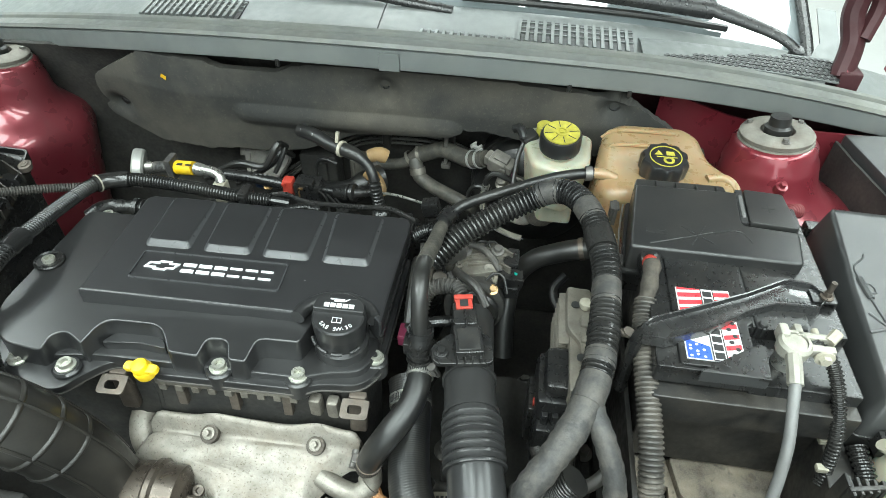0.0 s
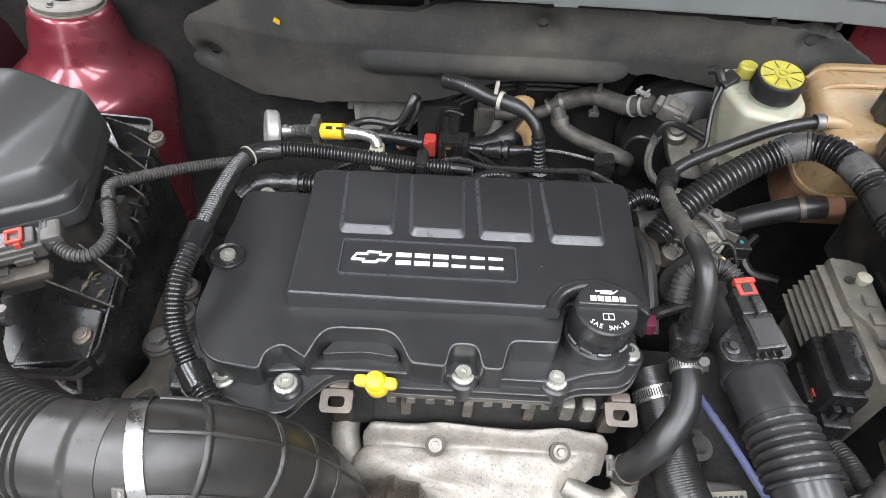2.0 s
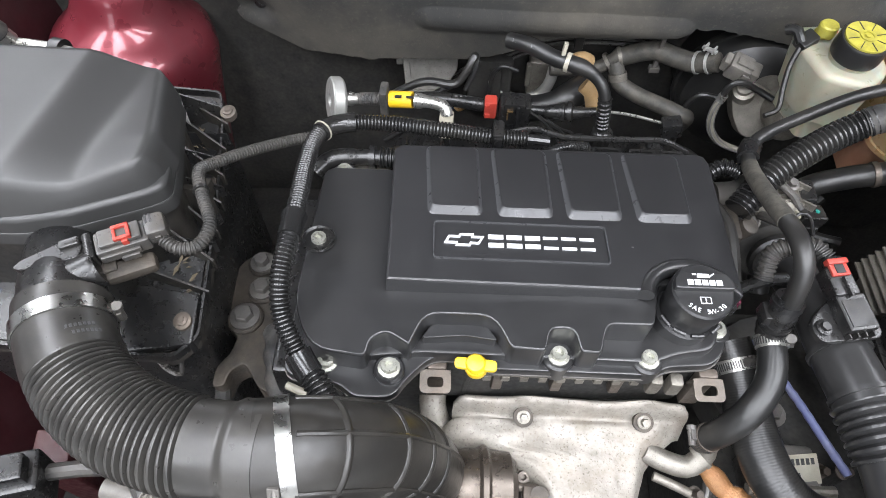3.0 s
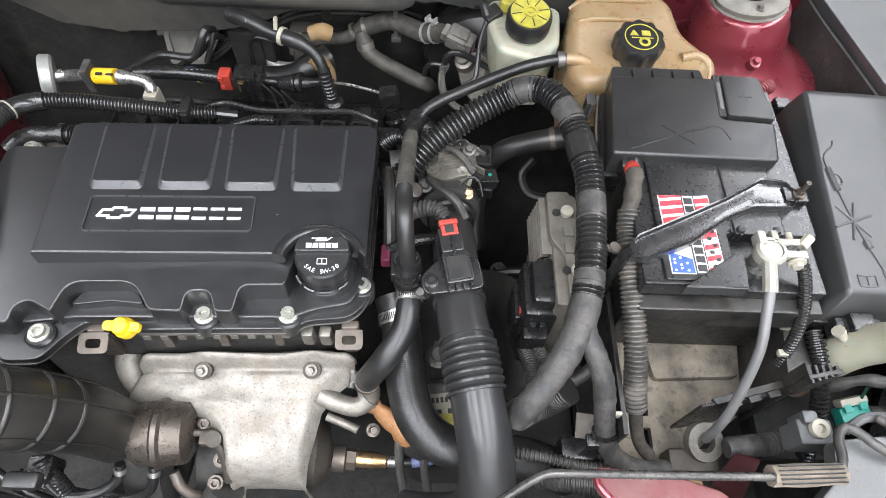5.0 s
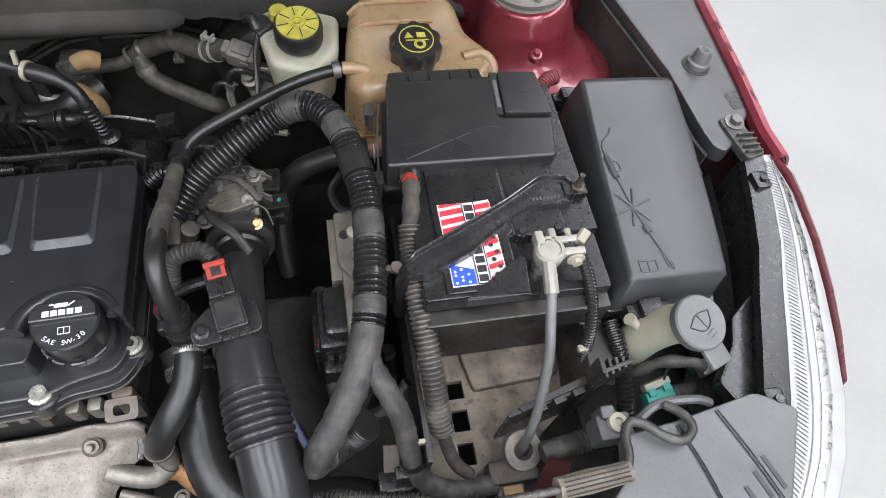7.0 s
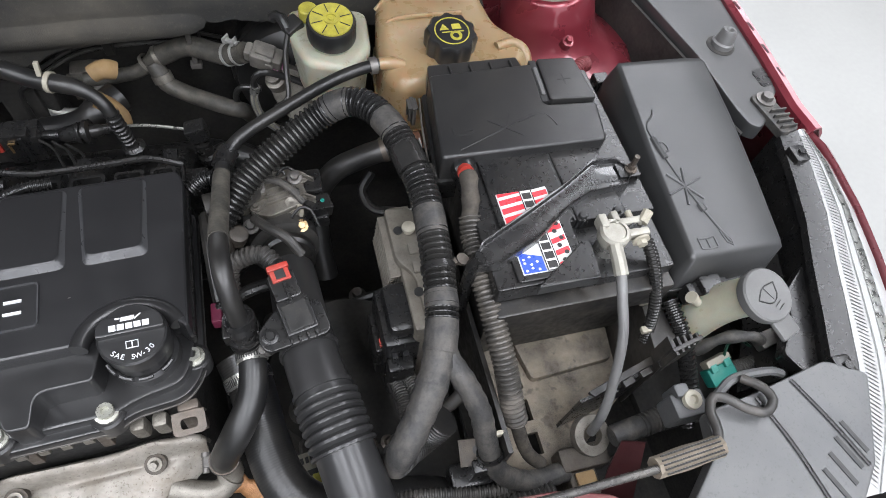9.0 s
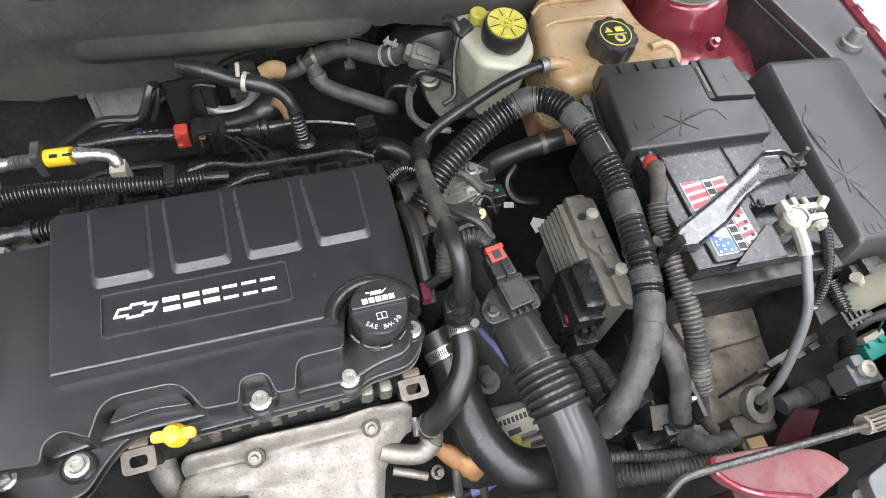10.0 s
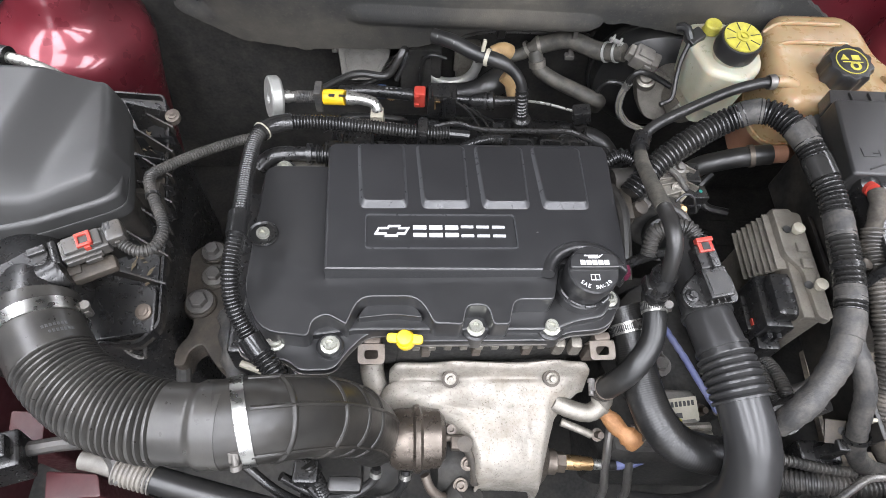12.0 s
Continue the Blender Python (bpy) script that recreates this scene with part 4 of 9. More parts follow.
rail = [(x, y) for x, y in [(CAP[0] + 0.039 * math.cos(radians(172 - 14 * k)), CAP[1] + 0.036 * math.sin(radians(172 - 14 * k))) for k in range(12)]]
part("filler_collar", eng(sweep([(x, y, -0.006) for x, y in rail], 0.0075, 12)), COVER, top, "rounded collar round the filler")


def ramp_rib(u0, u1, f0, f1):
    """A raised wedge: flush at its rear, bevelled at its front and sides."""
    h, b = 0.0056, 0.0036
    base = [(f0, 0.059), (f1, 0.0595), (u1, 0.148), (u0, 0.148)]
    crest = [(f0 + b, 0.059 + b * 1.5), (f1 - b, 0.0595 + b * 1.5), (u1 - b * 0.8, 0.147), (u0 + b * 0.9, 0.147)]
    base, crest = rounded(base, 0.007, 4), rounded(crest, 0.006, 4)
    n = len(base)
    z = lambda y: -0.001 + h * max(0.45, 1 - (y - 0.066) / 0.14)
    verts = [(x, y, -0.0014) for x, y in base] + [(x, y, z(y) - 0.0008) for x, y in crest]
    cx, cy = sum(p[0] for p in crest) / n, sum(p[1] for p in crest) / n
    verts += [(cx + (x - cx) * 0.955, cy + (y - cy) * 0.965, z(y)) for x, y in crest]
    sides = [(i, (i + 1) % n, n + (i + 1) % n, n + i) for i in range(n)]
    tops = [(n + i, n + (i + 1) % n, 2 * n + (i + 1) % n, 2 * n + i) for i in range(n)] + [tuple(range(2 * n, 3 * n))]
    return mesh_bm(verts, tops), mesh_bm(verts[:2 * n], sides)


for u0, u1, f0, f1 in ((-0.124, -0.071, -0.120, -0.069), (-0.060, -0.004, -0.056, -0.004), (0.005, 0.062, 0.008, 0.060), (0.070, 0.129, 0.073, 0.125)):
    rib_top, rib_side = ramp_rib(u0, u1, f0, f1)
    rib = part("ramp_rib", eng(rib_top), PANEL, top, smooth=14)
    part("bevelled_edge", eng(rib_side), EDGE_FINISH, rib, "smooth grey bevelled edge", smooth=40)


def plate_outline(d):
    return rounded([(-0.114 + d, 0.0095 + d), (0.041 - d, 0.0095 + d), (0.041 - d, 0.0515 - d), (-0.114 + d, 0.0515 - d)], 0.004)


plate = part("name_plate", eng(ring_prism(plate_outline(0), plate_outline(0.0011), -0.0014, 0.0009)), EDGE_FINISH, top, "thin raised frame round the emblem")
# maker's emblem as an open slanted shape, and the model word as plain bars
outer = [(-0.1045, 0.0265), (-0.0935, 0.0265), (-0.0945, 0.0240), (-0.0815, 0.0240), (-0.0803, 0.0265), (-0.0735, 0.0265), (-0.0690, 0.0350), (-0.0790, 0.0350), (-0.0780, 0.0375), (-0.0905, 0.0375), (-0.0915, 0.0350), (-0.1005, 0.0350)]
inner = [(-0.1015, 0.0283), (-0.0922, 0.0283), (-0.0930, 0.0258), (-0.0828, 0.0258), (-0.0816, 0.0283), (-0.0746, 0.0283), (-0.0716, 0.0332), (-0.0806, 0.0332), (-0.0797, 0.0357), (-0.0894, 0.0357), (-0.0904, 0.0332), (-0.0995, 0.0332)]
part("emblem", eng(ring_prism(outer, inner, -0.0012, 0.0006)), WHITE, plate, "pale slanted emblem outline")
for k in range(6):
    u, v = -0.0655 + 0.0163 * k, 0.0238
    w, h, b = (0.0150, 0.0134, 0.0042) if k < 3 else (0.0142, 0.0134, 0.0024)
    for r in range(2):
        part("letter_bar", eng(box(u, v + r * (h - b), -0.0012, u + w * 0.9, v + r * (h - b) + b, 0.0004, 0)), WHITE, plate)
part("inspection_scratch", eng(box(0.062, 0.03, -0.0012, 0.064, 0.0306, -0.0007, 0)), STEEL, top)

cap = thing("oil_filler_cap", "black oil filler cap with white print and a grip bar", "cap", E @ Vector((CAP[0], CAP[1], -0.05)))
T = E @ pose(CAP[0] + 0.004, CAP[1] + 0.002, 0.001, 6, 0, 0) @ Matrix.Scale(0.88, 4)
part("filler_neck", moved(lathe([(0.031, -0.052), (0.031, -0.034), (0.0275, -0.030), (0.0275, -0.012), (0, -0.012)], 32), T), COVER, cap)
for a in (200, 230, 262, 300):
    part("neck_tab", moved(merge(sweep([(0.0315 * math.cos(radians(a + d)), 0.0315 * math.sin(radians(a + d)), -0.024) for d in (0, 8, 16, 22)], 0.0022, 8)), T), COVER, cap)
lid = part("lid", moved(lathe([(0.027, -0.012), (0.0292, -0.010), (0.0298, 0.002), (0.0292, 0.0085), (0.0275, 0.0105), (0, 0.0108)], 48), T), COVER, cap)
grip = rounded([(-0.0285, -0.001), (0.0285, -0.001), (0.0275, 0.010), (0.022, 0.0175), (-0.022, 0.0175), (-0.0275, 0.010)], 0.003)
part("grip_bar", moved(prism(grip, 0.0095, 0.0165, 0.0022), T), COVER, lid)
part("brand_bar", moved(merge(*[box(-0.0165 + 0.0068 * k, 0.0025, 0.0163, -0.0165 + 0.0068 * k + 0.0056, 0.0082, 0.0169, 0) for k in range(5)]), T), WHITE, lid, "white bar in place of a brand word")
part("oil_can_mark", moved(merge(prism([(-0.007, 0.0105), (0.004, 0.0105), (0.005, 0.0145), (-0.006, 0.0145)], 0.0163, 0.0169), prism([(0.004, 0.012), (0.010, 0.0155), (0.0105, 0.0148), (0.005, 0.0105)], 0.0163, 0.0169), box(-0.011, 0.013, 0.0163, -0.007, 0.0145, 0.0169, 0)), T), WHITE, lid)
part("book_mark", moved(merge(box(-0.0052, -0.0135, 0.0106, -0.0046, -0.0068, 0.0113, 0), box(0.0046, -0.0135, 0.0106, 0.0052, -0.0068, 0.0113, 0), box(-0.0004, -0.0135, 0.0106, 0.0004, -0.0068, 0.0113, 0), box(-0.0052, -0.0074, 0.0106, 0.0052, -0.0068, 0.0113, 0), box(-0.0052, -0.0138, 0.0106, 0.0052, -0.0131, 0.0113, 0)), T), WHITE, lid)
word = "SAE 5W-30"
for k, ch in enumerate(word):
    if ch != " ":
        a = radians(-90 + (k - 4) * 11.2)
        part("grade_letter", moved(text_bm(ch, 0.0066), T @ pose(0.0225 * math.cos(a), 0.0225 * math.sin(a), 0.0112, 0, 0, math.degrees(a) + 90)), WHITE, lid, smooth=0)

dip = thing("dipstick", "bright yellow oil dipstick handle", "dipstick", (-0.232, 0.432, 0.66))
grab = rounded([(-0.0180, -0.0048), (0.0180, -0.0048), (0.0180, 0.0048), (-0.0180, 0.0048)], 0.0046, 6)
hub = pose(-0.2300, 0.4285, 0.7125, 10, -4, -4)
handle = part("handle", moved(merge(prism(grab, 0.0, 0.0050, 0.0016), lathe([(0.0085, -0.001), (0.0085, 0.0062), (0.0070, 0.0085), (0.0035, 0.0092), (0, 0.0090)], 24)), hub), YELLOW, dip)
part("seal_plug", moved(lathe([(0, -0.013), (0.0078, -0.0125), (0.0098, -0.009), (0.0100, -0.002), (0.0090, 0.0005)], 24), hub), YELLOW, handle)
part("tube", eng(sweep([(-0.0765, -0.060, -0.056), (-0.0765, -0.050, -0.09), (-0.08, -0.048, -0.14)], 0.0055, 10)), UNDER, dip)

# exhaust manifold under its pressed shield
shield = thing("manifold_heat_shield", "stained pale metal heat shield over the exhaust manifold", "heat shield", (-0.12, 0.38, 0.5))


EDGE_F = (0.13, 0.23, 0.245, 0.41, 0.46, 0.475, 0.49, 0.51, 0.54, 0.58, 0.64, 0.70, 0.82, 1.0, 1.1)
EDGE_L = (-0.249, -0.250, -0.262, -0.268, -0.259, -0.252, -0.233, -0.206, -0.190, -0.177, -0.167, -0.161, -0.155, -0.151, -0.149)
EDGE_R = (-0.024, -0.026, -0.033, -0.050, -0.056, -0.058, -0.060, -0.061, -0.062, -0.064, -0.066, -0.068, -0.072, -0.075, -0.077)


def shield_sheet():
    """Rows from the top flange down over the shoulder into the long lower skirt."""
    rows = []
    prof = ((0.13, 0.4350, 0.626), (0.140, 0.4345, 0.6370), (0.150, 0.4330, 0.6430), (0.162, 0.4305, 0.6460), (0.175, 0.4275, 0.6455), (0.188, 0.4252, 0.6415), (0.20, 0.4235, 0.6350), (0.212, 0.4218, 0.6285), (0.222, 0.4200, 0.6252), (0.232, 0.4180, 0.6248), (0.245, 0.4160, 0.6258), (0.29, 0.4125, 0.6258), (0.34, 0.408, 0.6250), (0.375, 0.404, 0.624), (0.41, 0.400, 0.6235), (0.435, 0.397, 0.623), (0.46, 0.394, 0.6225), (0.475, 0.3915, 0.6222), (0.49, 0.389, 0.622), (0.51, 0.386, 0.6215), (0.54, 0.381, 0.621), (0.58, 0.374, 0.620), (0.64, 0.3655, 0.619), (0.70, 0.357, 0.618), (0.76, 0.3485, 0.617), (0.82, 0.340, 0.615), (0.87, 0.333, 0.611), (0.92, 0.327, 0.605), (1.0, 0.318, 0.591), (1.05, 0.314, 0.570), (1.1, 0.315, 0.53))
    for f, y, z in prof:
        row = []
        left = float(np.interp(f, EDGE_F, EDGE_L))
        right = float(np.interp(f, EDGE_F, EDGE_R))
        for j in range(41):
            u = j / 40
            x = left + (right - left) * u
            e = min(u, 1 - u)
            drop = 0.012 * (1 - min(1, e / 0.045)) ** 2 if f < 0.23 else 0.024 * (1 - min(1, e / 0.09)) ** 2
            lean = 0.034 * max(0.0, u - 0.25) ** 1.6 * min(1.0, max(0.0, (f - 0.3) / 0.5))
            if 0.40 < f < 0.53:
                drop += 0.020 * max(0.0, 1 - u / 0.30) * (1 - abs(f - 0.47) / 0.07)
            bulge = 0.0
            if f < 0.24:
                for c in (-0.182, -0.069):
                    bulge += 0.0070 * math.exp(-((x - c) / 0.017) ** 2) * max(0.0, 1 - abs(f - 0.17) / 0.06)
                bulge += 0.0012 * math.sin(x * 70)
            row.append((x, y + 0.012 * (x + 0.16) * 3 - drop * 0.3, z - drop - lean + bulge + 0.0025 * noise.noise((x * 30, f * 9, 0)) + (0.0012 * noise.noise((x * 120, f * 5, 3.0)) if f > 0.25 else 0)))
        rows.append(row)
    return sheet(rows, 0.003)


part("pressed_sheet", shield_sheet(), SHIELD, shield, smooth=60)
for x, y, z in ((-0.182, 0.4150, 0.6350), (-0.069, 0.4190, 0.6350)):
    washer = part("bolt_washer", lathe([(0.0095, -0.006), (0.0095, 0.0006), (0, 0.0006)], 20, (x, y, z), (0, -0.5, 1)), MOUNTMAT, shield, "rust-browned bolt seat")
    part("shield_bolt", hex_bm((x, y, z + 0.001), (0, -0.5, 1), 0.0040, 0.009), CAST, washer, "dull shield bolt")
shift(shield, 0.0015, 0.003, -0.011)
mani = thing("exhaust_manifold", "pale cast exhaust manifold end by the shield", "exhaust manifold", (-0.26, 0.42, 0.55))
part("runner_end", sweep([(-0.270, 0.442, 0.620), (-0.270, 0.428, 0.613), (-0.264, 0.414, 0.600), (-0.25, 0.404, 0.585)], 0.0135, 20), SHIELD, mani)
# body near-black to give the gap behind the shield its shade
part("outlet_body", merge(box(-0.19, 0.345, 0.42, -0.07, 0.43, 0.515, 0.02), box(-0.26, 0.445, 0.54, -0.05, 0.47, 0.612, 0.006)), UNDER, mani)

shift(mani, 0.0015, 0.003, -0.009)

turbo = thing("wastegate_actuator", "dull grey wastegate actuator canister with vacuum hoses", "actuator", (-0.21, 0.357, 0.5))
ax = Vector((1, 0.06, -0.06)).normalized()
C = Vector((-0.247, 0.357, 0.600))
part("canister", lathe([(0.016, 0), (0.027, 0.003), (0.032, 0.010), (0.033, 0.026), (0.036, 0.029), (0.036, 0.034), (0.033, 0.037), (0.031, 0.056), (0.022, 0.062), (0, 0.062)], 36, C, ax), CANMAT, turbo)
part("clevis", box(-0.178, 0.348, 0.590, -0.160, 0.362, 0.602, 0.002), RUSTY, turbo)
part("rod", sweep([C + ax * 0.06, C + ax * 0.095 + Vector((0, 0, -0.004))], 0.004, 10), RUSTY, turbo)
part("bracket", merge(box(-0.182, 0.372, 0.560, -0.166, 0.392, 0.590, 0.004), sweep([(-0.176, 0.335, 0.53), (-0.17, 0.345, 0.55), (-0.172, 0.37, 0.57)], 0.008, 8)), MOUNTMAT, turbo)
# both housings near-black in place of the shade around them
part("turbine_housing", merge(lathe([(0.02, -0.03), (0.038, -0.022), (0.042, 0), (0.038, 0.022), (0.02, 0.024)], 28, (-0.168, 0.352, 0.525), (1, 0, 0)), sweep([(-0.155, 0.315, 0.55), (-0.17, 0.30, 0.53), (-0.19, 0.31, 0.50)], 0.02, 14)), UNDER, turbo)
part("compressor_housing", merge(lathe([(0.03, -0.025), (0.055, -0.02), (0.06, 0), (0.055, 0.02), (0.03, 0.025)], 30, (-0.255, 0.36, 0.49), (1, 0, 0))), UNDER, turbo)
for x, y, z in ((-0.178, 0.372, 0.592), (-0.158, 0.338, 0.578), (-0.165, 0.318, 0.560)):
    part("turbo_bolt", bolt_bm((x, y, z), (0.1, -0.4, 1), 0.0055, 0.007), RUSTY, turbo)
part("link_arm", merge(sweep([(-0.166, 0.355, 0.597), (-0.158, 0.346, 0.592), (-0.152, 0.332, 0.582), (-0.150, 0.318, 0.566)], 0.0048, 10, flat=0.6), lathe([(0.008, -0.003), (0.0085, 0.003), (0, 0.004)], 16, (-0.163, 0.354, 0.600), (0, -0.3, 1))), MOUNTMAT, turbo)
part("drain_pipe", sweep([(-0.205, 0.325, 0.575), (-0.198, 0.312, 0.565), (-0.186, 0.306, 0.552), (-0.178, 0.310, 0.53)], 0.0055, 12), RUSTY, turbo)
v1 = [(-0.226, 0.330, 0.578), (-0.228, 0.318, 0.565), (-0.24, 0.308, 0.545), (-0.27, 0.303, 0.535), (-0.285, 0.31, 0.55)]
v2 = [(-0.258, 0.330, 0.585), (-0.262, 0.318, 0.57), (-0.285, 0.305, 0.56), (-0.315, 0.302, 0.562), (-0.33, 0.312, 0.575)]
for v in (v1, v2):
    h = part("vacuum_hose", sweep(v, 0.0052, 10), RUBBER, turbo)
    part("hose_clip", band(v, 0.07, 0.0053, 0.006, 0.001), STEEL, h)


# ---- battery, boxes and reservoirs ----
batt = thing("battery", "black car battery with a flag sticker, dusty sides", "battery", (0.33, 0.55, 0.62))
part("case", box(0.246, 0.462, 0.625, 0.412, 0.70, 0.762, 0.004), DUSTY, batt)
part("top_lid", prism(rounded([(0.243, 0.459), (0.328, 0.459), (0.328, 0.514), (0.415, 0.514), (0.415, 0.70), (0.243, 0.70)], 0.003), 0.756, 0.776, 0.002), PLASTIC, batt)
part("terminal_recess", prism(rounded([(0.324, 0.459), (0.415, 0.459), (0.415, 0.520), (0.324, 0.520)], 0.003), 0.752, 0.765, 0.002), PLASTIC, batt)
part("raised_top", prism(rounded([(0.262, 0.462), (0.3275, 0.462), (0.3275, 0.514), (0.333, 0.518), (0.333, 0.60), (0.262, 0.60)], 0.004), 0.774, 0.779, 0.002), PLASTIC, batt)
part("vent_block", prism(rounded([(0.3345, 0.512), (0.384, 0.512), (0.384, 0.60), (0.3345, 0.60)], 0.003), 0.764, 0.779, 0.002), PLASTIC, batt)
for x in (0.341, 0.375):
    part("vent_stud", merge(lathe([(0.0042, -0.004), (0.0042, 0.003), (0.003, 0.005), (0, 0.005)], 14, (x, 0.5165, 0.7765)), box(x - 0.0012, 0.5105, 0.768, x + 0.0012, 0.5165, 0.7795, 0)), BLACKPRINT, batt, "small round vent plug")
part("lid_groove", box(0.3325, 0.5145, 0.7755, 0.3355, 0.60, 0.7775, 0), BLACKPRINT, batt)
part("end_ledge", prism(rounded([(0.243, 0.445), (0.415, 0.445), (0.415, 0.462), (0.243, 0.462)], 0.003), 0.72, 0.752, 0.003), DUSTY, batt)
part("terminal_post", lathe([(0.011, 0), (0.010, 0.029), (0, 0.029)], 20, (0.356, 0.487, 0.763)), STEEL, batt)
STK = Matrix(((1.03, 0, 0, 0.268 - 0.264 * 1.03), (0, 0.944, 0, 0.468 - 0.476 * 0.944), (0, 0, 1, 0.0), (0, 0, 0, 1)))
label = part("sticker", moved(prism([(0.264, 0.476), (0.312, 0.476), (0.312, 0.566), (0.264, 0.566)], 0.7788, 0.7794), STK), STICKWHITE, batt, "red, white and blue flag sticker", smooth=0)
part("blue_field", moved(prism([(0.265, 0.477), (0.2845, 0.477), (0.2845, 0.492), (0.265, 0.499)], 0.7795, 0.7799), STK), STICKBLUE, label)
for k in range(8):
    x, y = 0.268 + 0.0055 * (k % 3), 0.4795 + 0.0058 * (k // 3) + 0.002 * (k % 2)
    part("star_mark", moved(lathe([(0.0014, 0), (0.0014, 0.0004), (0, 0.0004)], 5, (x, y, 0.7799)), STK), STICKWHITE, label)
for k in range(4):
    part("red_wave", moved(prism([(0.298, 0.4775 + 0.0125 * k), (0.311, 0.4805 + 0.0125 * k), (0.311, 0.486 + 0.0125 * k), (0.298, 0.4825 + 0.0125 * k)], 0.7795, 0.7799), STK), STICKRED, label)
for k in range(6):
    part("red_dot", moved(lathe([(0.0022, 0), (0.0022, 0.0003), (0, 0.0003)], 10, (0.3035 + 0.004 * (k % 2), 0.4845 + 0.0078 * k, 0.7800)), STK), BLACKPRINT, label)
part("red_field", moved(prism([(0.265, 0.532), (0.311, 0.540), (0.311, 0.5655), (0.265, 0.5655)], 0.7795, 0.7799), STK), STICKRED, label)
for k in range(3):
    part("white_wave", moved(prism([(0.265, 0.538 + 0.010 * k), (0.311, 0.546 + 0.009 * k), (0.311, 0.549 + 0.009 * k), (0.265, 0.5415 + 0.010 * k)], 0.7799, 0.7802), STK), STICKWHITE, label)
part("word_panel", moved(prism([(0.2860, 0.4765), (0.2965, 0.4765), (0.2965, 0.5655), (0.2860, 0.5655)], 0.7801, 0.7804), STK), STICKWHITE, label)
part("word_frame", moved(ring_prism([(0.2855, 0.476), (0.297, 0.476), (0.297, 0.566), (0.2855, 0.566)], [(0.2863, 0.4768), (0.2962, 0.4768), (0.2962, 0.5652), (0.2863, 0.5652)], 0.7801, 0.7806), STK), BLACKPRINT, label)
for k in range(9):
    part("word_bar", moved(box(0.2872, 0.4785 + 0.0096 * k, 0.7803, 0.2952, 0.4855 + 0.0096 * k, 0.7807, 0), STK), BLACKPRINT, label, "dark bar in place of a letter")
part("hold_plate", prism([(0.278, 0.455), (0.332, 0.452), (0.336, 0.487), (0.330, 0.490)], 0.780, 0.7835, 0.001), PLASTIC, batt, "black battery side plate")
part("hold_plate_lip", box(0.277, 0.4525, 0.770, 0.332, 0.4548, 0.7835, 0.0005), GREYLID, batt)

TRAYMAT = mat("sand_caked_tray", (0.035, 0.031, 0.027), (0.25, 0.215, 0.17), 0.85, dust=0.55, dust_colour=(0.36, 0.30, 0.22), scale=30, spread=0.3, bump=0.4, pits=0.45, pit_colour=(0.03, 0.027, 0.022), pit_scale=90)
tray = thing("battery_tray", "dusty battery tray with slots and an upright finned wall", "battery tray", (0.32, 0.4, 0.60))
CUTS = (0.353, 0.375, 0.387, 0.409, 0.421, 0.440, 0.470)
floor_bits = [prism([(0.232, 0.335), (0.274, 0.3395)] + [(0.274, y) for y in CUTS] + [(0.240, 0.47)], 0.600, 0.609), prism([(0.291, 0.3414), (0.325, 0.345), (0.395, 0.395), (0.405, 0.47)] + [(0.291, y) for y in CUTS[::-1]], 0.600, 0.609), prism([(0.274, 0.3395), (0.291, 0.3414), (0.291, 0.353), (0.274, 0.353)], 0.600, 0.609)]
for y0, y1 in ((0.375, 0.387), (0.409, 0.421), (0.440, 0.470)):
    floor_bits.append(prism([(0.274, y0), (0.291, y0), (0.291, y1), (0.274, y1)], 0.600, 0.609))
floor_bm = merge(*floor_bits)
bmesh.ops.remove_doubles(floor_bm, verts=floor_bm.verts[:], dist=0.0004)
inner_faces = [f for f in floor_bm.faces if all(len(e.link_faces) > 2 for e in f.edges if abs(e.verts[0].co.z - e.verts[1].co.z) < 0.001) and abs(f.normal.x) > 0.9]
bmesh.ops.delete(floor_bm, geom=inner_faces, context="FACES_ONLY")
part("tray_floor", floor_bm, TRAYMAT, tray, "tan dust-covered tray floor with square slots")
part("under_tray", box(0.236, 0.345, 0.520, 0.40, 0.47, 0.530, 0.002), UNDER, tray)
part("tray_leg", box(0.30, 0.40, 0.528, 0.33, 0.44, 0.601, 0.003), UNDER, tray)
part("tray_step", prism(rounded([(0.300, 0.425), (0.394, 0.430), (0.402, 0.469), (0.292, 0.469)], 0.006), 0.608, 0.619, 0.003), TRAYMAT, tray)
part("battery_skirt", box(0.245, 0.462, 0.628, 0.400, 0.468, 0.664, 0.003), DUSTY, tray, "black plastic skirt under the battery")
part("side_wall", box(0.232, 0.345, 0.62, 0.237, 0.60, 0.70, 0.001), DUSTY, tray)
wall = part("finned_wall", prism(rounded([(0.392, 0.385), (0.422, 0.40), (0.422, 0.47), (0.405, 0.47)], 0.004), 0.60, 0.705, 0.002), DUSTY, tray)
for k in range(5):
    part("fin", box(0.394 + 0.0065 * k, 0.385 + 0.002 * k, 0.700, 0.3972 + 0.0065 * k, 0.402, 0.738, 0.0008), DUSTY, wall)
part("comb_rail", merge(moved(box(-0.017, -0.002, 0, 0.017, 0.002, 0.006, 0.001), pose(0.409, 0.3935, 0.733, 0, 0, 12)), moved(box(-0.017, -0.002, 0, 0.017, 0.002, 0.005, 0.001), pose(0.409, 0.400, 0.702, 0, 0, 12)), box(0.392, 0.392, 0.702, 0.395, 0.404, 0.739, 0.001)), DUSTY, wall)
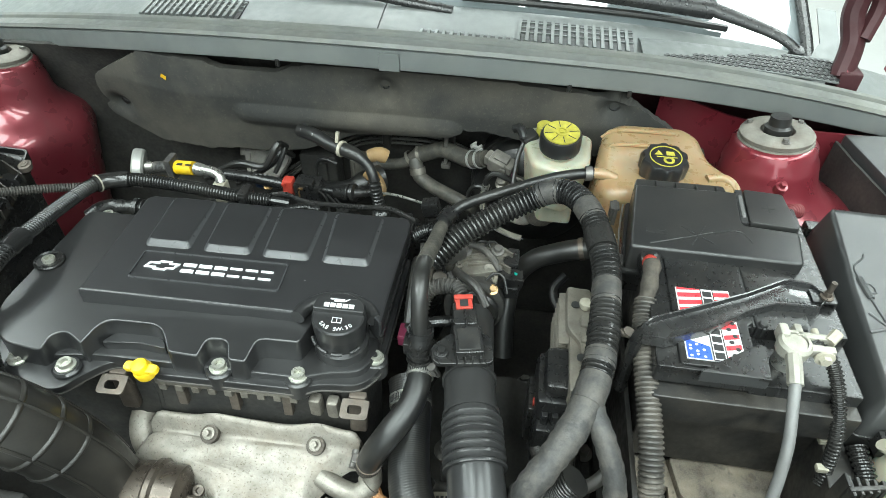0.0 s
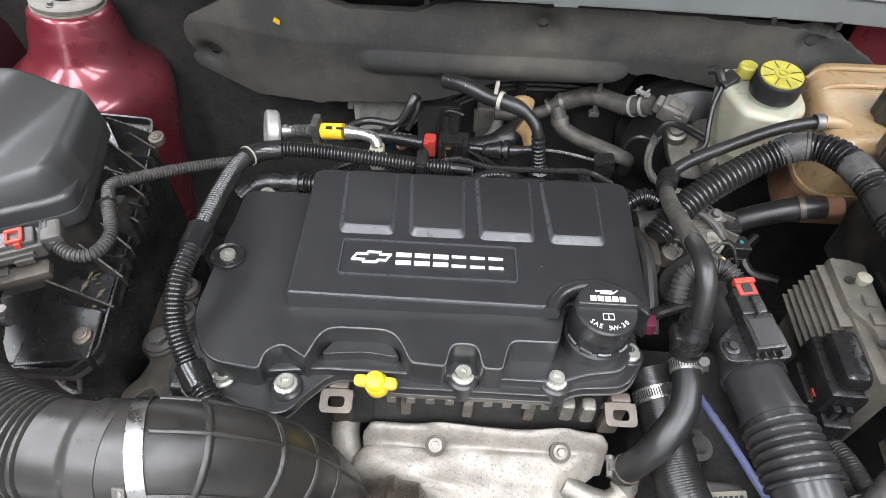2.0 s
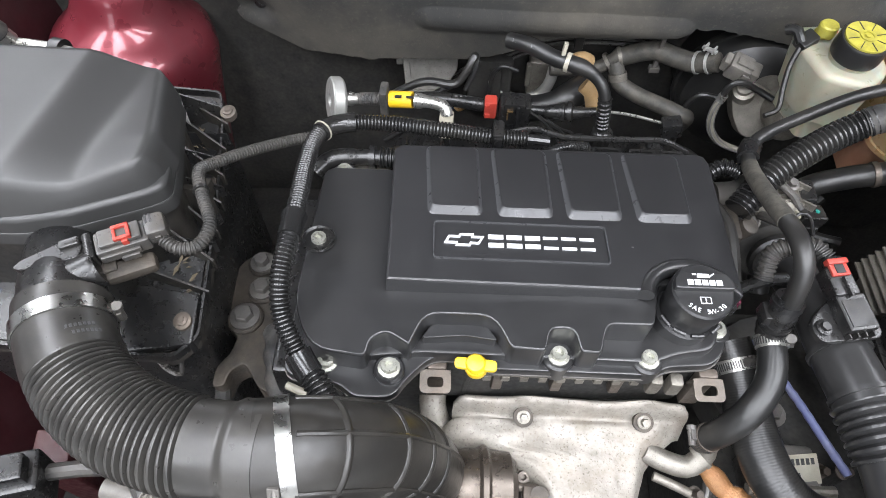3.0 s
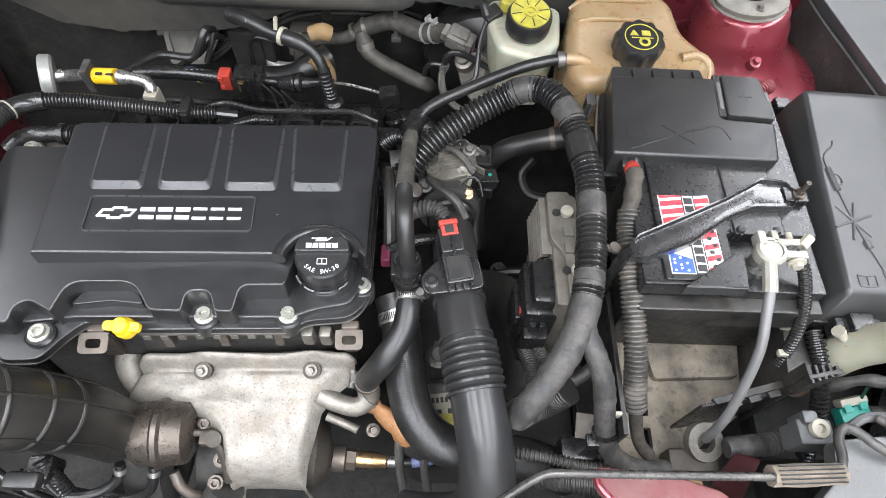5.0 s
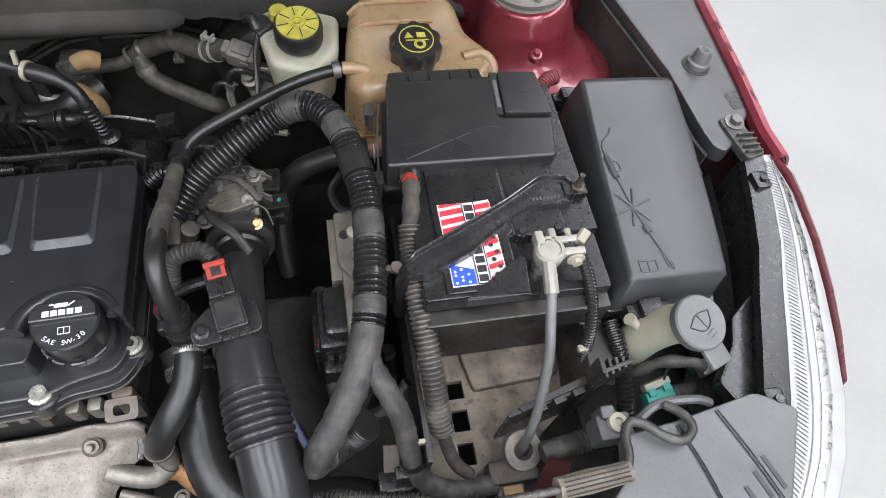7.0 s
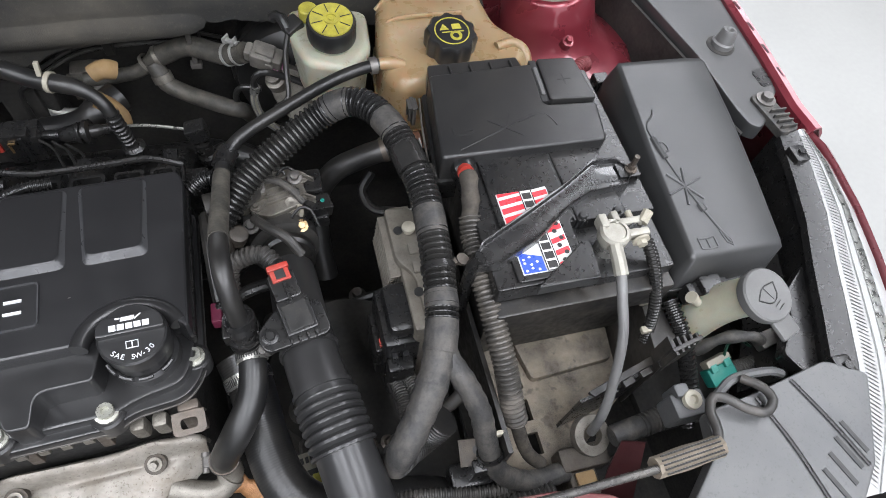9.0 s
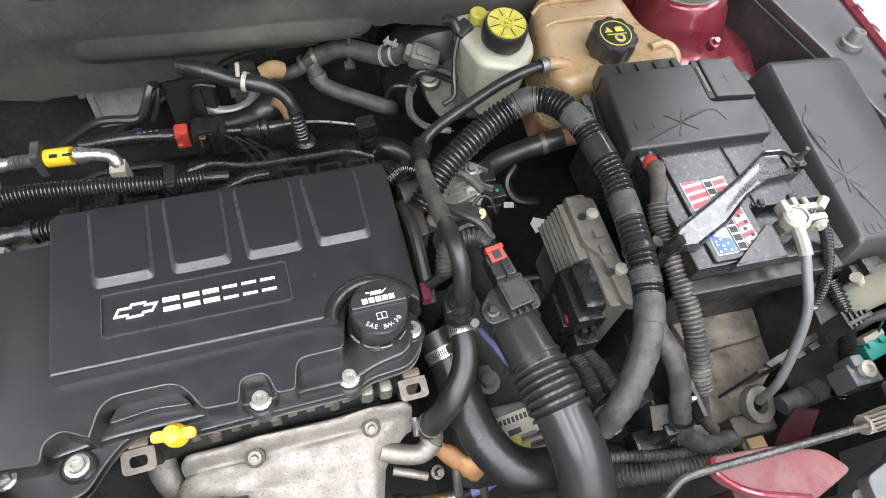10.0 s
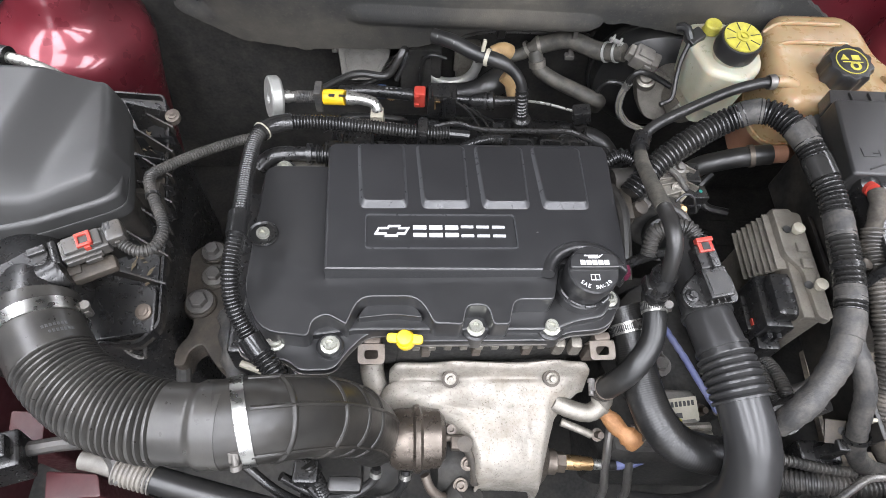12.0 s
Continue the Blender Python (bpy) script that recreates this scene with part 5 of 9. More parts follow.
part("top_lip", prism(rounded([(0.322, 0.382), (0.326, 0.376), (0.412, 0.399), (0.410, 0.406)], 0.002), 0.690, 0.695, 0.001), DUSTY, tray)
part("front_wall", sheet([[(0.312, 0.377, 0.60 + z), (0.37, 0.388, 0.60 + z), (0.414, 0.400, 0.60 + z)] for z in (0.005, 0.092)], 0.003), PLASTIC, tray)

for k in range(4):
    x = 0.342 + 0.020 * k
    part("clip_tab", moved(merge(box(-0.006, -0.0015, 0, 0.006, 0.0015, 0.012, 0.0006), box(-0.006, -0.0045, 0.010, 0.006, 0.0015, 0.013, 0.0006)), pose(x, 0.3785 + 0.0052 * k, 0.684, 0, 0, 15)), DUSTY, tray)
for x, y, z in ((0.388, 0.420, 0.7055), (0.398, 0.448, 0.7055)):
    part("pale_clip", box(x, y, z, x + 0.010, y + 0.007, z + 0.006, 0.0015), CREAM, tray, "small cream clip")

hold = thing("battery_clamp_bar", "glossy black pressed battery hold-down bar", "bracket", (0.33, 0.53, 0.78))
UPPER = [(0.231, 0.492), (0.240, 0.503), (0.288, 0.527), (0.332, 0.549), (0.371, 0.573), (0.393, 0.571), (0.402, 0.557)]
LOWER = [(0.230, 0.480), (0.250, 0.478), (0.291, 0.497), (0.328, 0.524), (0.354, 0.536), (0.393, 0.538), (0.402, 0.551)]


def bar_row(f, dz):
    """A line along the bar, at the share f of its width, that drops a little towards the bolted end."""
    row = []
    for k in range(25):
        a, b = (Vector((float(np.interp(k / 4, range(7), [p[0] for p in edge])), float(np.interp(k / 4, range(7), [p[1] for p in edge])), 0)) for edge in (UPPER, LOWER))
        p = a.lerp(b, f)
        row.append((p.x, p.y, 0.783 + dz - 0.0015 * min(1, max(0, (p.x - 0.25) / 0.09))))
    return row


part("channel", sheet([bar_row(f, dz) for f, dz in ((0.0, -0.006), (0.0, 0.0042), (0.03, 0.0058), (0.08, 0.0054), (0.12, 0.0008), (0.17, 0.0004), (0.28, 0.0006), (0.40, 0.0008), (0.50, 0.0009), (0.60, 0.0008), (0.72, 0.0006), (0.83, 0.0004), (0.88, 0.0008), (0.92, 0.0054), (0.97, 0.0058), (1.0, 0.0042), (1.0, -0.006))], 0.0016), BARMAT, hold)
for k in range(8):
    part("stamp_mark", box(0.358 + 0.0035 * k, 0.5465, 0.7820, 0.3600 + 0.0035 * k, 0.5495, 0.7828, 0), EMBOSS, hold)
part("end_lug", merge(box(0.390, 0.548, 0.7820, 0.412, 0.565, 0.7845, 0.001), box(0.4105, 0.549, 0.755, 0.413, 0.564, 0.7845, 0.001)), PLASTIC, hold)
part("nut", merge(hex_bm((0.404, 0.556, 0.784), (0, 0, 1), 0.0038, 0.007), lathe([(0.0026, 0), (0.0026, 0.017), (0, 0.017)], 10, (0.404, 0.556, 0.786))), RUSTY, hold, "zinc nut and stud")
part("post_lug", sweep([(0.234, 0.487, 0.789), (0.228, 0.487, 0.77), (0.228, 0.487, 0.70)], 0.006, 8), PLASTIC, hold)

pbox = thing("positive_terminal_box", "black plastic fuse cover over the battery terminal", "fuse box", (0.32, 0.65, 0.74))
part("cover_main", prism(rounded([(0.227, 0.594), (0.393, 0.592), (0.401, 0.641), (0.346, 0.645), (0.351, 0.702), (0.240, 0.700)], 0.005), 0.752, 0.790, 0.007, 3), PBOXMAT, pbox)
part("cover_rim", prism(rounded([(0.2235, 0.5905), (0.3955, 0.5885), (0.4045, 0.641), (0.402, 0.705), (0.236, 0.706)], 0.006), 0.7535, 0.7580, 0.0012), PBOXMAT, pbox, "thin moulded rim round the cover")
part("cover_flap", prism(rounded([(0.3525, 0.648), (0.402, 0.644), (0.398, 0.703), (0.3565, 0.706)], 0.004), 0.755, 0.792, 0.004), PBOXMAT, pbox, "small cover flap with a plus sign")
part("lower_skirt", prism(rounded([(0.227, 0.593), (0.394, 0.591), (0.404, 0.64), (0.401, 0.703), (0.237, 0.707)], 0.005), 0.728, 0.755, 0.003), PLASTIC, pbox)
part("back_step", merge(prism(rounded([(0.240, 0.70), (0.345, 0.70), (0.342, 0.722), (0.245, 0.722)], 0.003), 0.76, 0.782, 0.003), *[box(0.265 + 0.022 * k, 0.700, 0.780, 0.267 + 0.022 * k, 0.716, 0.785, 0.0006) for k in range(4)]), PBOXMAT, pbox)
for k in range(4):
    part("side_clip", merge(box(0.402, 0.604 + 0.024 * k, 0.745, 0.4075, 0.613 + 0.024 * k, 0.760, 0.001), box(0.4065, 0.606 + 0.024 * k, 0.752, 0.4095, 0.611 + 0.024 * k, 0.757, 0.0006)), PBOXMAT, pbox)
for y, z in ((0.602, 0.752), (0.684, 0.758)):
    part("side_latch", merge(box(0.2195, y - 0.009, z - 0.012, 0.2240, y + 0.009, z + 0.012, 0.001), box(0.2165, y - 0.006, z - 0.008, 0.2200, y - 0.003, z + 0.010, 0.0006), box(0.2165, y + 0.003, z - 0.008, 0.2200, y + 0.006, z + 0.010, 0.0006), box(0.2160, y - 0.007, z + 0.008, 0.2260, y + 0.007, z + 0.0115, 0.0006)), PLUGGREY, pbox, "dust-edged side latch")
part("side_seam", sweep([(0.2225, 0.612, 0.756), (0.2270, 0.66, 0.757), (0.2330, 0.70, 0.758)], 0.0012, 6), DUSTGREY, pbox, "dust in the side seam")
part("plus_sign", merge(box(0.369, 0.6728, 0.7918, 0.383, 0.6742, 0.7922, 0), box(0.3753, 0.6665, 0.7918, 0.3767, 0.6805, 0.7922, 0)), BLACKPRINT, pbox)
for a in (24, 62, -38):
    part("moulded_mark", moved(box(-0.019, -0.0008, 0, 0.019, 0.0008, 0.0008, 0), pose(0.297, 0.6205, 0.7899, 0, 0, a)), BLACKPRINT, pbox)
part("moulded_tool", merge(sweep([(0.247, 0.6005, 0.7901), (0.272, 0.6105, 0.7901), (0.297, 0.6205, 0.7901), (0.312, 0.6265, 0.7904)], 0.0009, 6), moved(box(-0.011, -0.0018, 0, 0.011, 0.0018, 0.0008, 0), pose(0.323, 0.6305, 0.7899, 0, 0, 20)), sweep([(0.336, 0.633, 0.7901), (0.343, 0.631, 0.7901), (0.347, 0.622, 0.7901), (0.349, 0.616, 0.7901)], 0.0006, 6)), BLACKPRINT, pbox)
part("moulded_book", merge(box(0.2455, 0.6175, 0.7898, 0.2465, 0.6285, 0.7908, 0), box(0.246, 0.6175, 0.7898, 0.265, 0.6183, 0.7904, 0), box(0.2645, 0.6175, 0.7898, 0.2655, 0.6265, 0.7904, 0), box(0.2575, 0.622, 0.7898, 0.265, 0.6228, 0.7904, 0)), BLACKPRINT, pbox)
part("hinge_gap", moved(box(-0.0035, -0.029, -0.004, 0.0035, 0.029, 0.0006, 0), pose(0.3500, 0.676, 0.7898, 0, 0, -4)), BLACKPRINT, pbox)
part("hinge_bar", moved(box(-0.0022, -0.019, -0.003, 0.0022, 0.019, 0.0028, 0.0012), pose(0.3500, 0.675, 0.7890, 0, 0, -4)), CAPGREY, pbox, "pale grey hinge bar")
part("paper_label", box(0.2215, 0.640, 0.738, 0.2225, 0.652, 0.7535, 0), STICKWHITE, pbox, "small white paper label")

fuse = thing("fuse_box", "dark grey plastic fuse box with a moulded lid", "fuse box", (0.5, 0.58, 0.66))
lidline = rounded([(0.424, 0.455), (0.533, 0.449), (0.546, 0.53), (0.557, 0.615), (0.562, 0.690), (0.550, 0.704), (0.455, 0.710), (0.442, 0.700), (0.430, 0.582)], 0.008)


def lid_top(x, y):
    """Height of the lid's sloping top face."""
    return 0.7785 + 0.062 * (y - 0.625) - 0.03 * (x - 0.5)


def lid_stroke(pts, r):
    """A raised moulded stroke that follows the lid's top."""
    return sweep([(x, y, lid_top(x, y) + 0.0002) for x, y in pts], r, 8)


lid_rows = []
for j in range(41):
    v = j / 40
    y0 = 0.452 + 0.256 * v
    left = float(np.interp(y0, (0.452, 0.582, 0.700, 0.708), (0.4235, 0.4300, 0.4420, 0.4500)))
    right = float(np.interp(y0, (0.452, 0.53, 0.615, 0.69, 0.708), (0.5335, 0.546, 0.557, 0.562, 0.552)))
    row = []
    for i in range(45):
        u = 0.5 - 0.5 * math.cos(math.pi * i / 44)
        x, y = left + (right - left) * u, y0
        top = lid_top(x, y) - 0.040 * max(0.0, (0.075 - u) / 0.075) ** 1.15 - 0.003 * max(0.0, (u - 0.6) / 0.4) ** 2
        e = (1 - (1 - min(1, u / 0.025)) ** 2.4) * (1 - (1 - min(1, (1 - u) / 0.05)) ** 2.6)
        e *= (1 - (1 - min(1, v / 0.035)) ** 2.6) * (1 - (1 - min(1, (1 - v) / 0.06)) ** 2.4)
        row.append((x, y, 0.716 + (top - 0.716) * e ** 0.8))
    lid_rows.append(row)
part("lid", sheet(lid_rows, 0.0), GREYLID, fuse, smooth=75)
part("skirt", prism([(0.490 + (x - 0.490) * 1.07, 0.583 + (y - 0.583) * 1.03) for x, y in lidline], 0.66, 0.722, 0.003), PLASTIC, fuse)
for x, y, w, d in ((0.455, 0.718, 0.018, 0.006), (0.458, 0.444, 0.022, 0.007), (0.568, 0.605, 0.006, 0.016)):
    part("latch", merge(box(x - w, y - d, 0.715, x + w, y + d, 0.735, 0.0015), box(x - w * 0.5, y - d - 0.002, 0.722, x + w * 0.5, y + d + 0.002, 0.742, 0.0015)), PLASTIC, fuse)
for a in (20, 75, 130):
    dx, dy = 0.021 * math.cos(math.radians(a)), 0.021 * math.sin(math.radians(a))
    part("moulded_star", lid_stroke([(0.457 - dx, 0.534 - dy), (0.457, 0.534), (0.457 + dx, 0.534 + dy)], 0.0013), EMBOSS, fuse)
part("moulded_wand", merge(lid_stroke([(0.462, 0.628), (0.459, 0.621), (0.451, 0.614), (0.4465, 0.606), (0.4475, 0.594)], 0.0011), lid_stroke([(0.4475, 0.594), (0.449, 0.580), (0.451, 0.568)], 0.0032), lid_stroke([(0.4505, 0.588), (0.4575, 0.586), (0.4585, 0.577), (0.4525, 0.575)], 0.0010), lid_stroke([(0.451, 0.568), (0.457, 0.534), (0.463, 0.511)], 0.0012), lid_stroke([(0.4625, 0.513), (0.4645, 0.505)], 0.0036), lid_stroke([(0.4645, 0.505), (0.471, 0.484), (0.476, 0.469)], 0.0013), lid_stroke([(0.472, 0.482), (0.4785, 0.4675), (0.473, 0.4685), (0.470, 0.482)], 0.0010)), EMBOSS, fuse)
part("moulded_book", merge(*[lid_stroke(p, 0.0008) for p in ([(0.444, 0.4665), (0.4525, 0.4655), (0.461, 0.4665)], [(0.444, 0.4775), (0.4525, 0.4765), (0.461, 0.4775)], [(0.444, 0.4665), (0.444, 0.4775)], [(0.4525, 0.4655), (0.4525, 0.4765)], [(0.461, 0.4665), (0.461, 0.4775)])]), EMBOSS, fuse)

# negative lead
neg = thing("negative_cable", "pale grey negative battery lead with a lead clamp", "cable", (0.34, 0.42, 0.63))
part("clamp_body", merge(lathe([(0.0095, 0), (0.0135, 0), (0.014, 0.010), (0.012, 0.013), (0.0095, 0.013)], 24, (0.356, 0.487, 0.783)), lathe([(0.0095, 0.002), (0.009, 0.0115), (0, 0.0115)], 20, (0.356, 0.487, 0.783)), box(0.345, 0.492, 0.783, 0.353, 0.506, 0.797, 0.002), box(0.358, 0.494, 0.783, 0.365, 0.508, 0.796, 0.002), box(0.362, 0.480, 0.784, 0.388, 0.488, 0.794, 0.002), box(0.362, 0.492, 0.784, 0.386, 0.499, 0.796, 0.002), sweep([(0.353, 0.478, 0.789), (0.351, 0.462, 0.787), (0.350, 0.450, 0.783)], 0.0065, 10)), mat("pale_lead_alloy", (0.26, 0.25, 0.215), (0.40, 0.385, 0.335), 0.5, 0.4, dust=0.4, scale=60), neg, "pale lead battery clamp")
part("clamp_bolt", merge(hex_bm((0.378, 0.478, 0.789), (0, -1, 0), 0.005, 0.006), lathe([(0.003, 0), (0.003, 0.03), (0, 0.03)], 10, (0.378, 0.478, 0.789), (0, 1, 0)), sweep([(0.384, 0.492, 0.793), (0.392, 0.500, 0.797)], 0.005, 8)), CREAM, neg)
lead = [(0.350, 0.452, 0.785), (0.347, 0.435, 0.776), (0.342, 0.405, 0.757), (0.337, 0.378, 0.715), (0.332, 0.362, 0.683), (0.331, 0.356, 0.645)]
part("lead", sweep(lead, 0.0046, 14), PALEGREY, neg)
part("sensor_wire", ribbed([(0.372, 0.496, 0.79), (0.386, 0.478, 0.784), (0.395, 0.455, 0.76), (0.398, 0.435, 0.73), (0.398, 0.42, 0.69)], 0.006, 0.0035, 0.0012, 10), LOOM, neg)

posw = thing("positive_cable", "dusty taped positive cable in corrugated sleeve", "cable", (0.24, 0.45, 0.6))
pw = [(0.248, 0.590, 0.780), (0.247, 0.572, 0.786), (0.244, 0.550, 0.778), (0.241, 0.530, 0.764), (0.240, 0.49, 0.755), (0.242, 0.455, 0.743), (0.246, 0.415, 0.722), (0.250, 0.378, 0.69), (0.262, 0.352, 0.650), (0.280, 0.340, 0.628)]
part("black_boot", merge(lathe([(0.011, -0.004), (0.0115, 0.004), (0.0105, 0.010), (0.006, 0.013), (0, 0.0135)], 20, (0.249, 0.592, 0.772), (0, -0.3, 1)), box(0.240, 0.590, 0.748, 0.262, 0.600, 0.776, 0.003)), PLASTIC, posw, "black terminal boot")
part("red_boot", sweep([(0.248, 0.588, 0.777), (0.2475, 0.579, 0.782)], 0.0078, 14), REDCLIP, posw, "red cable end showing under the boot")
part("taped_neck", sweep(cut_curve(pw, 0.045, 0.185), lambda s, n: 0.0082 + 0.0009 * math.sin(s * 330), 14), NECKTAPE, posw, "brown dusty cloth-taped neck")
part("sleeve", ribbed(cut_curve(pw, 0.175, 0.78), 0.0112, 0.0044, 0.0020, 16, True), WORNLOOM, posw)
part("tail", sweep(cut_curve(pw, 0.77, 1.0), 0.0065, 12), NECKTAPE, posw)

# coolant tank
tank = thing("coolant_tank", "amber aged plastic coolant tank, stained pink low down", "coolant tank", (0.29, 0.79, 0.6))
body = rounded([(0.203, 0.742), (0.216, 0.718), (0.355, 0.722), (0.376, 0.750), (0.370, 0.780), (0.349, 0.805), (0.344, 0.862), (0.325, 0.884), (0.236, 0.882), (0.217, 0.858), (0.207, 0.80)], 0.014)
part("upper_shell", prism(body, 0.688, 0.762, 0.016, 4), TAN, tank)
part("seam_flange", prism([(0.287 + (x - 0.287) * 1.035, 0.800 + (y - 0.800) * 1.02) for x, y in body], 0.684, 0.690, 0.001), TAN, tank)
part("lower_shell", prism([(0.292 + (x - 0.287) * 0.84, 0.822 + (y - 0.800) * 0.72) for x, y in body], 0.60, 0.690, 0.004), PINK, tank)
for y0 in (0.815, 0.85):
    part("rib_groove", sweep([(0.216, y0, 0.752), (0.235, y0 + 0.004, 0.7635), (0.31, y0 + 0.006, 0.7635)], 0.003, 8), TAN, tank)
part("inlet_neck", sweep([(0.226, 0.750, 0.758), (0.215, 0.750, 0.763), (0.200, 0.750, 0.764)], 0.0070, 14), TAN, tank)
part("overflow_rib", sweep([(0.335, 0.76, 0.763), (0.357, 0.764, 0.763), (0.369, 0.752, 0.757), (0.366, 0.733, 0.745)], 0.0055, 12), TAN, tank)
capc = part("tank_cap", merge(lathe([(0.026, -0.016), (0.0285, -0.012), (0.029, 0.006), (0.0265, 0.0105), (0.0, 0.011)], 64, (0.281, 0.763, 0.778), (0, -0.10, 1), wave=(10, 0.0032, 0.02))), COVER, tank, "black scalloped pressure cap")
M = to_axis((0.281, 0.763, 0.778), (0, -0.10, 1))
part("warning_ring", moved(lathe([(0.0178, 0.0108), (0.0190, 0.0108), (0.0190, 0.0114), (0.0178, 0.0114)], 40), M), CAPYELLOW, capc)
part("warning_marks", moved(merge(prism([(-0.013, 0.002), (-0.003, 0.002), (-0.008, 0.010)], 0.0106, 0.0114), prism([(0.001, 0.002), (0.011, 0.002), (0.010, 0.009), (0.001, 0.009)], 0.0106, 0.0114), lathe([(0.0035, 0.0106), (0.0065, 0.0106), (0.0065, 0.0114), (0.0035, 0.0114)], 24, (0.003, -0.007, 0)), box(-0.011, -0.002, 0.0106, 0.013, -0.0008, 0.0114, 0)), M), CAPYELLOW, capc, "yellow warning symbols")

# brake fluid reservoir, master cylinder and servo
res = thing("brake_fluid_reservoir", "milky white brake fluid reservoir with yellow-topped cap", "reservoir", (0.15, 0.81, 0.68))
rbody = rounded([(0.118, 0.775), (0.165, 0.757), (0.192, 0.790), (0.197, 0.850), (0.150, 0.868), (0.108, 0.862), (0.106, 0.82)], 0.010)
bm = prism(rbody, 0.690, 0.757, 0.009, 3)
for v in bm.verts:
    if v.co.z < 0.70:
        v.co.x, v.co.y = 0.152 + (v.co.x - 0.152) * 0.86, 0.81 + (v.co.y - 0.81) * 0.86
part("upper_shell", bm, NYLON, res)
part("lower_shell", merge(prism(rounded([(0.135, 0.785), (0.180, 0.785), (0.180, 0.85), (0.12, 0.85)], 0.008), 0.655, 0.692, 0)), NYLON, res)
part("filler_neck", lathe([(0.022, -0.028), (0.022, 0.0)], 24, (0.151, 0.800, 0.775), (0, -0.12, 1)), NYLON, res)
rc = part("cap", lathe([(0.0255, -0.016), (0.0262, -0.012), (0.0262, 0.004), (0.0245, 0.0065), (0, 0.0065)], 72, (0.151, 0.799, 0.782), (0.0, -0.12, 1), wave=(36, 0.0009, 0.0255)), COVER, res, "black ribbed cap")
part("cap_disc", lathe([(0.0225, 0.006), (0.0225, 0.0085), (0.008, 0.0085), (0.008, 0.010), (0.0055, 0.010), (0.0055, 0.0085), (0.003, 0.0085), (0.003, 0.0105), (0, 0.0105)], 40, (0.151, 0.799, 0.782), (0, -0.12, 1)), CAPYELLOW, rc, "worn yellow printed cap top")
for k in range(8):
    a = k * math.pi / 4 + 0.2
    part("cap_crack", moved(box(-0.0005, -0.006, 0, 0.0005, 0.006, 0.0006, 0), to_axis((0.151, 0.799, 0.782), (0, -0.12, 1)) @ pose(0.0155 * math.cos(a), 0.0155 * math.sin(a), 0.0083, 0, 0, math.degrees(a) - 90)), BLACKPRINT, rc)
part("level_connector", merge(moved(box(-0.011, -0.009, -0.007, 0.011, 0.009, 0.007, 0.003), pose(0.112, 0.832, 0.757, 10, -20, 30)), sweep([(0.106, 0.828, 0.757), (0.10, 0.84, 0.765), (0.092, 0.845, 0.76)], 0.006, 10)), RUBBER, res, "black level sensor plug")
part("level_wire", sweep([(0.106, 0.826, 0.753), (0.10, 0.815, 0.735), (0.098, 0.80, 0.715), (0.095, 0.782, 0.70), (0.08, 0.775, 0.695)], 0.0032, 8), RUBBER, res)
part("yellow_tab", merge(lathe([(0.0105, 0), (0.0105, 0.010), (0.009, 0.012), (0, 0.012)], 20, (0.131, 0.838, 0.764)), box(0.121, 0.832, 0.758, 0.140, 0.846, 0.767, 0.003)), CAPYELLOW, res, "yellow plug")
shift(res, 0.007, -0.004, 0)
mc = thing("master_cylinder", "dull cast aluminium brake master cylinder", "cylinder", (0.12, 0.84, 0.62))
part("casting", merge(lathe([(0.018, 0), (0.023, 0.006), (0.023, 0.09), (0.03, 0.095)], 24, (0.150, 0.808, 0.640), (-0.15, 1, 0)), moved(prism(rounded([(-0.036, 0.030), (-0.006, 0.036), (0.034, 0.014), (0.036, -0.020), (0.016, -0.040), (-0.010, -0.036), (-0.026, -0.010)], 0.010), -0.010, 0.010, 0.003), pose(0.114, 0.853, 0.634, 62, 0, 0)), lathe([(0.013, 0), (0.013, 0.012), (0.009, 0.014), (0.009, 0.020), (0, 0.02)], 16, (0.094, 0.850, 0.655), (-0.3, -0.3, 1)), lathe([(0.012, 0), (0.012, 0.016), (0.008, 0.018), (0, 0.018)], 16, (0.142, 0.838, 0.648), (0.1, -0.5, 1))), CAST, mc)
part("flange_bolt", hex_bm((0.117, 0.846, 0.607), (0, -1, 0.45), 0.0065, 0.010), DARKSTEEL, mc)
BL = [(0.0655, 0.841, 0.662), (0.062, 0.841, 0.640), (0.0665, 0.840, 0.612), (0.083, 0.838, 0.588), (0.104, 0.836, 0.577), (0.125, 0.832, 0.574)]
part("brake_line", sweep(BL, 0.0048, 12), AGEDCREAM, mc, "grey-cream sleeved curved brake line")
for k in range(3):
    a = 0.7 + 1.1 * k
    part("line_ridge", sweep([(x + 0.0046 * math.cos(a), y - 0.0046 * abs(math.sin(a)), z + 0.002 * math.cos(a)) for x, y, z in BL], 0.0009, 6), PALEGREY, mc)
part("line_ferrule", band(BL, 0.03, 0.0046, 0.010, 0.0012), STEEL, mc, "steel ferrule")
part("bridge_pipe", sweep([(0.0655, 0.841, 0.663), (0.066, 0.841, 0.674), (0.078, 0.842, 0.683), (0.104, 0.842, 0.672), (0.124, 0.836, 0.664)], 0.0042, 10), RUBBER, mc)
part("side_hose", sweep([(0.072, 0.86, 0.640), (0.048, 0.865, 0.640), (0.038, 0.87, 0.62), (0.042, 0.875, 0.59)], 0.004, 10), RUBBER, mc, "thin black side hose")
servo = thing("brake_servo", "round black brake servo drum on the bulkhead", "servo", (0.13, 0.94, 0.60))
SV = ((0.135, 0.935, 0.600), (0.1, 1, 0))
part("front_shell", lathe([(0.035, -0.055), (0.065, -0.05), (0.090, -0.03), (0.095, -0.008)], 48, *SV), RUBBER, servo)
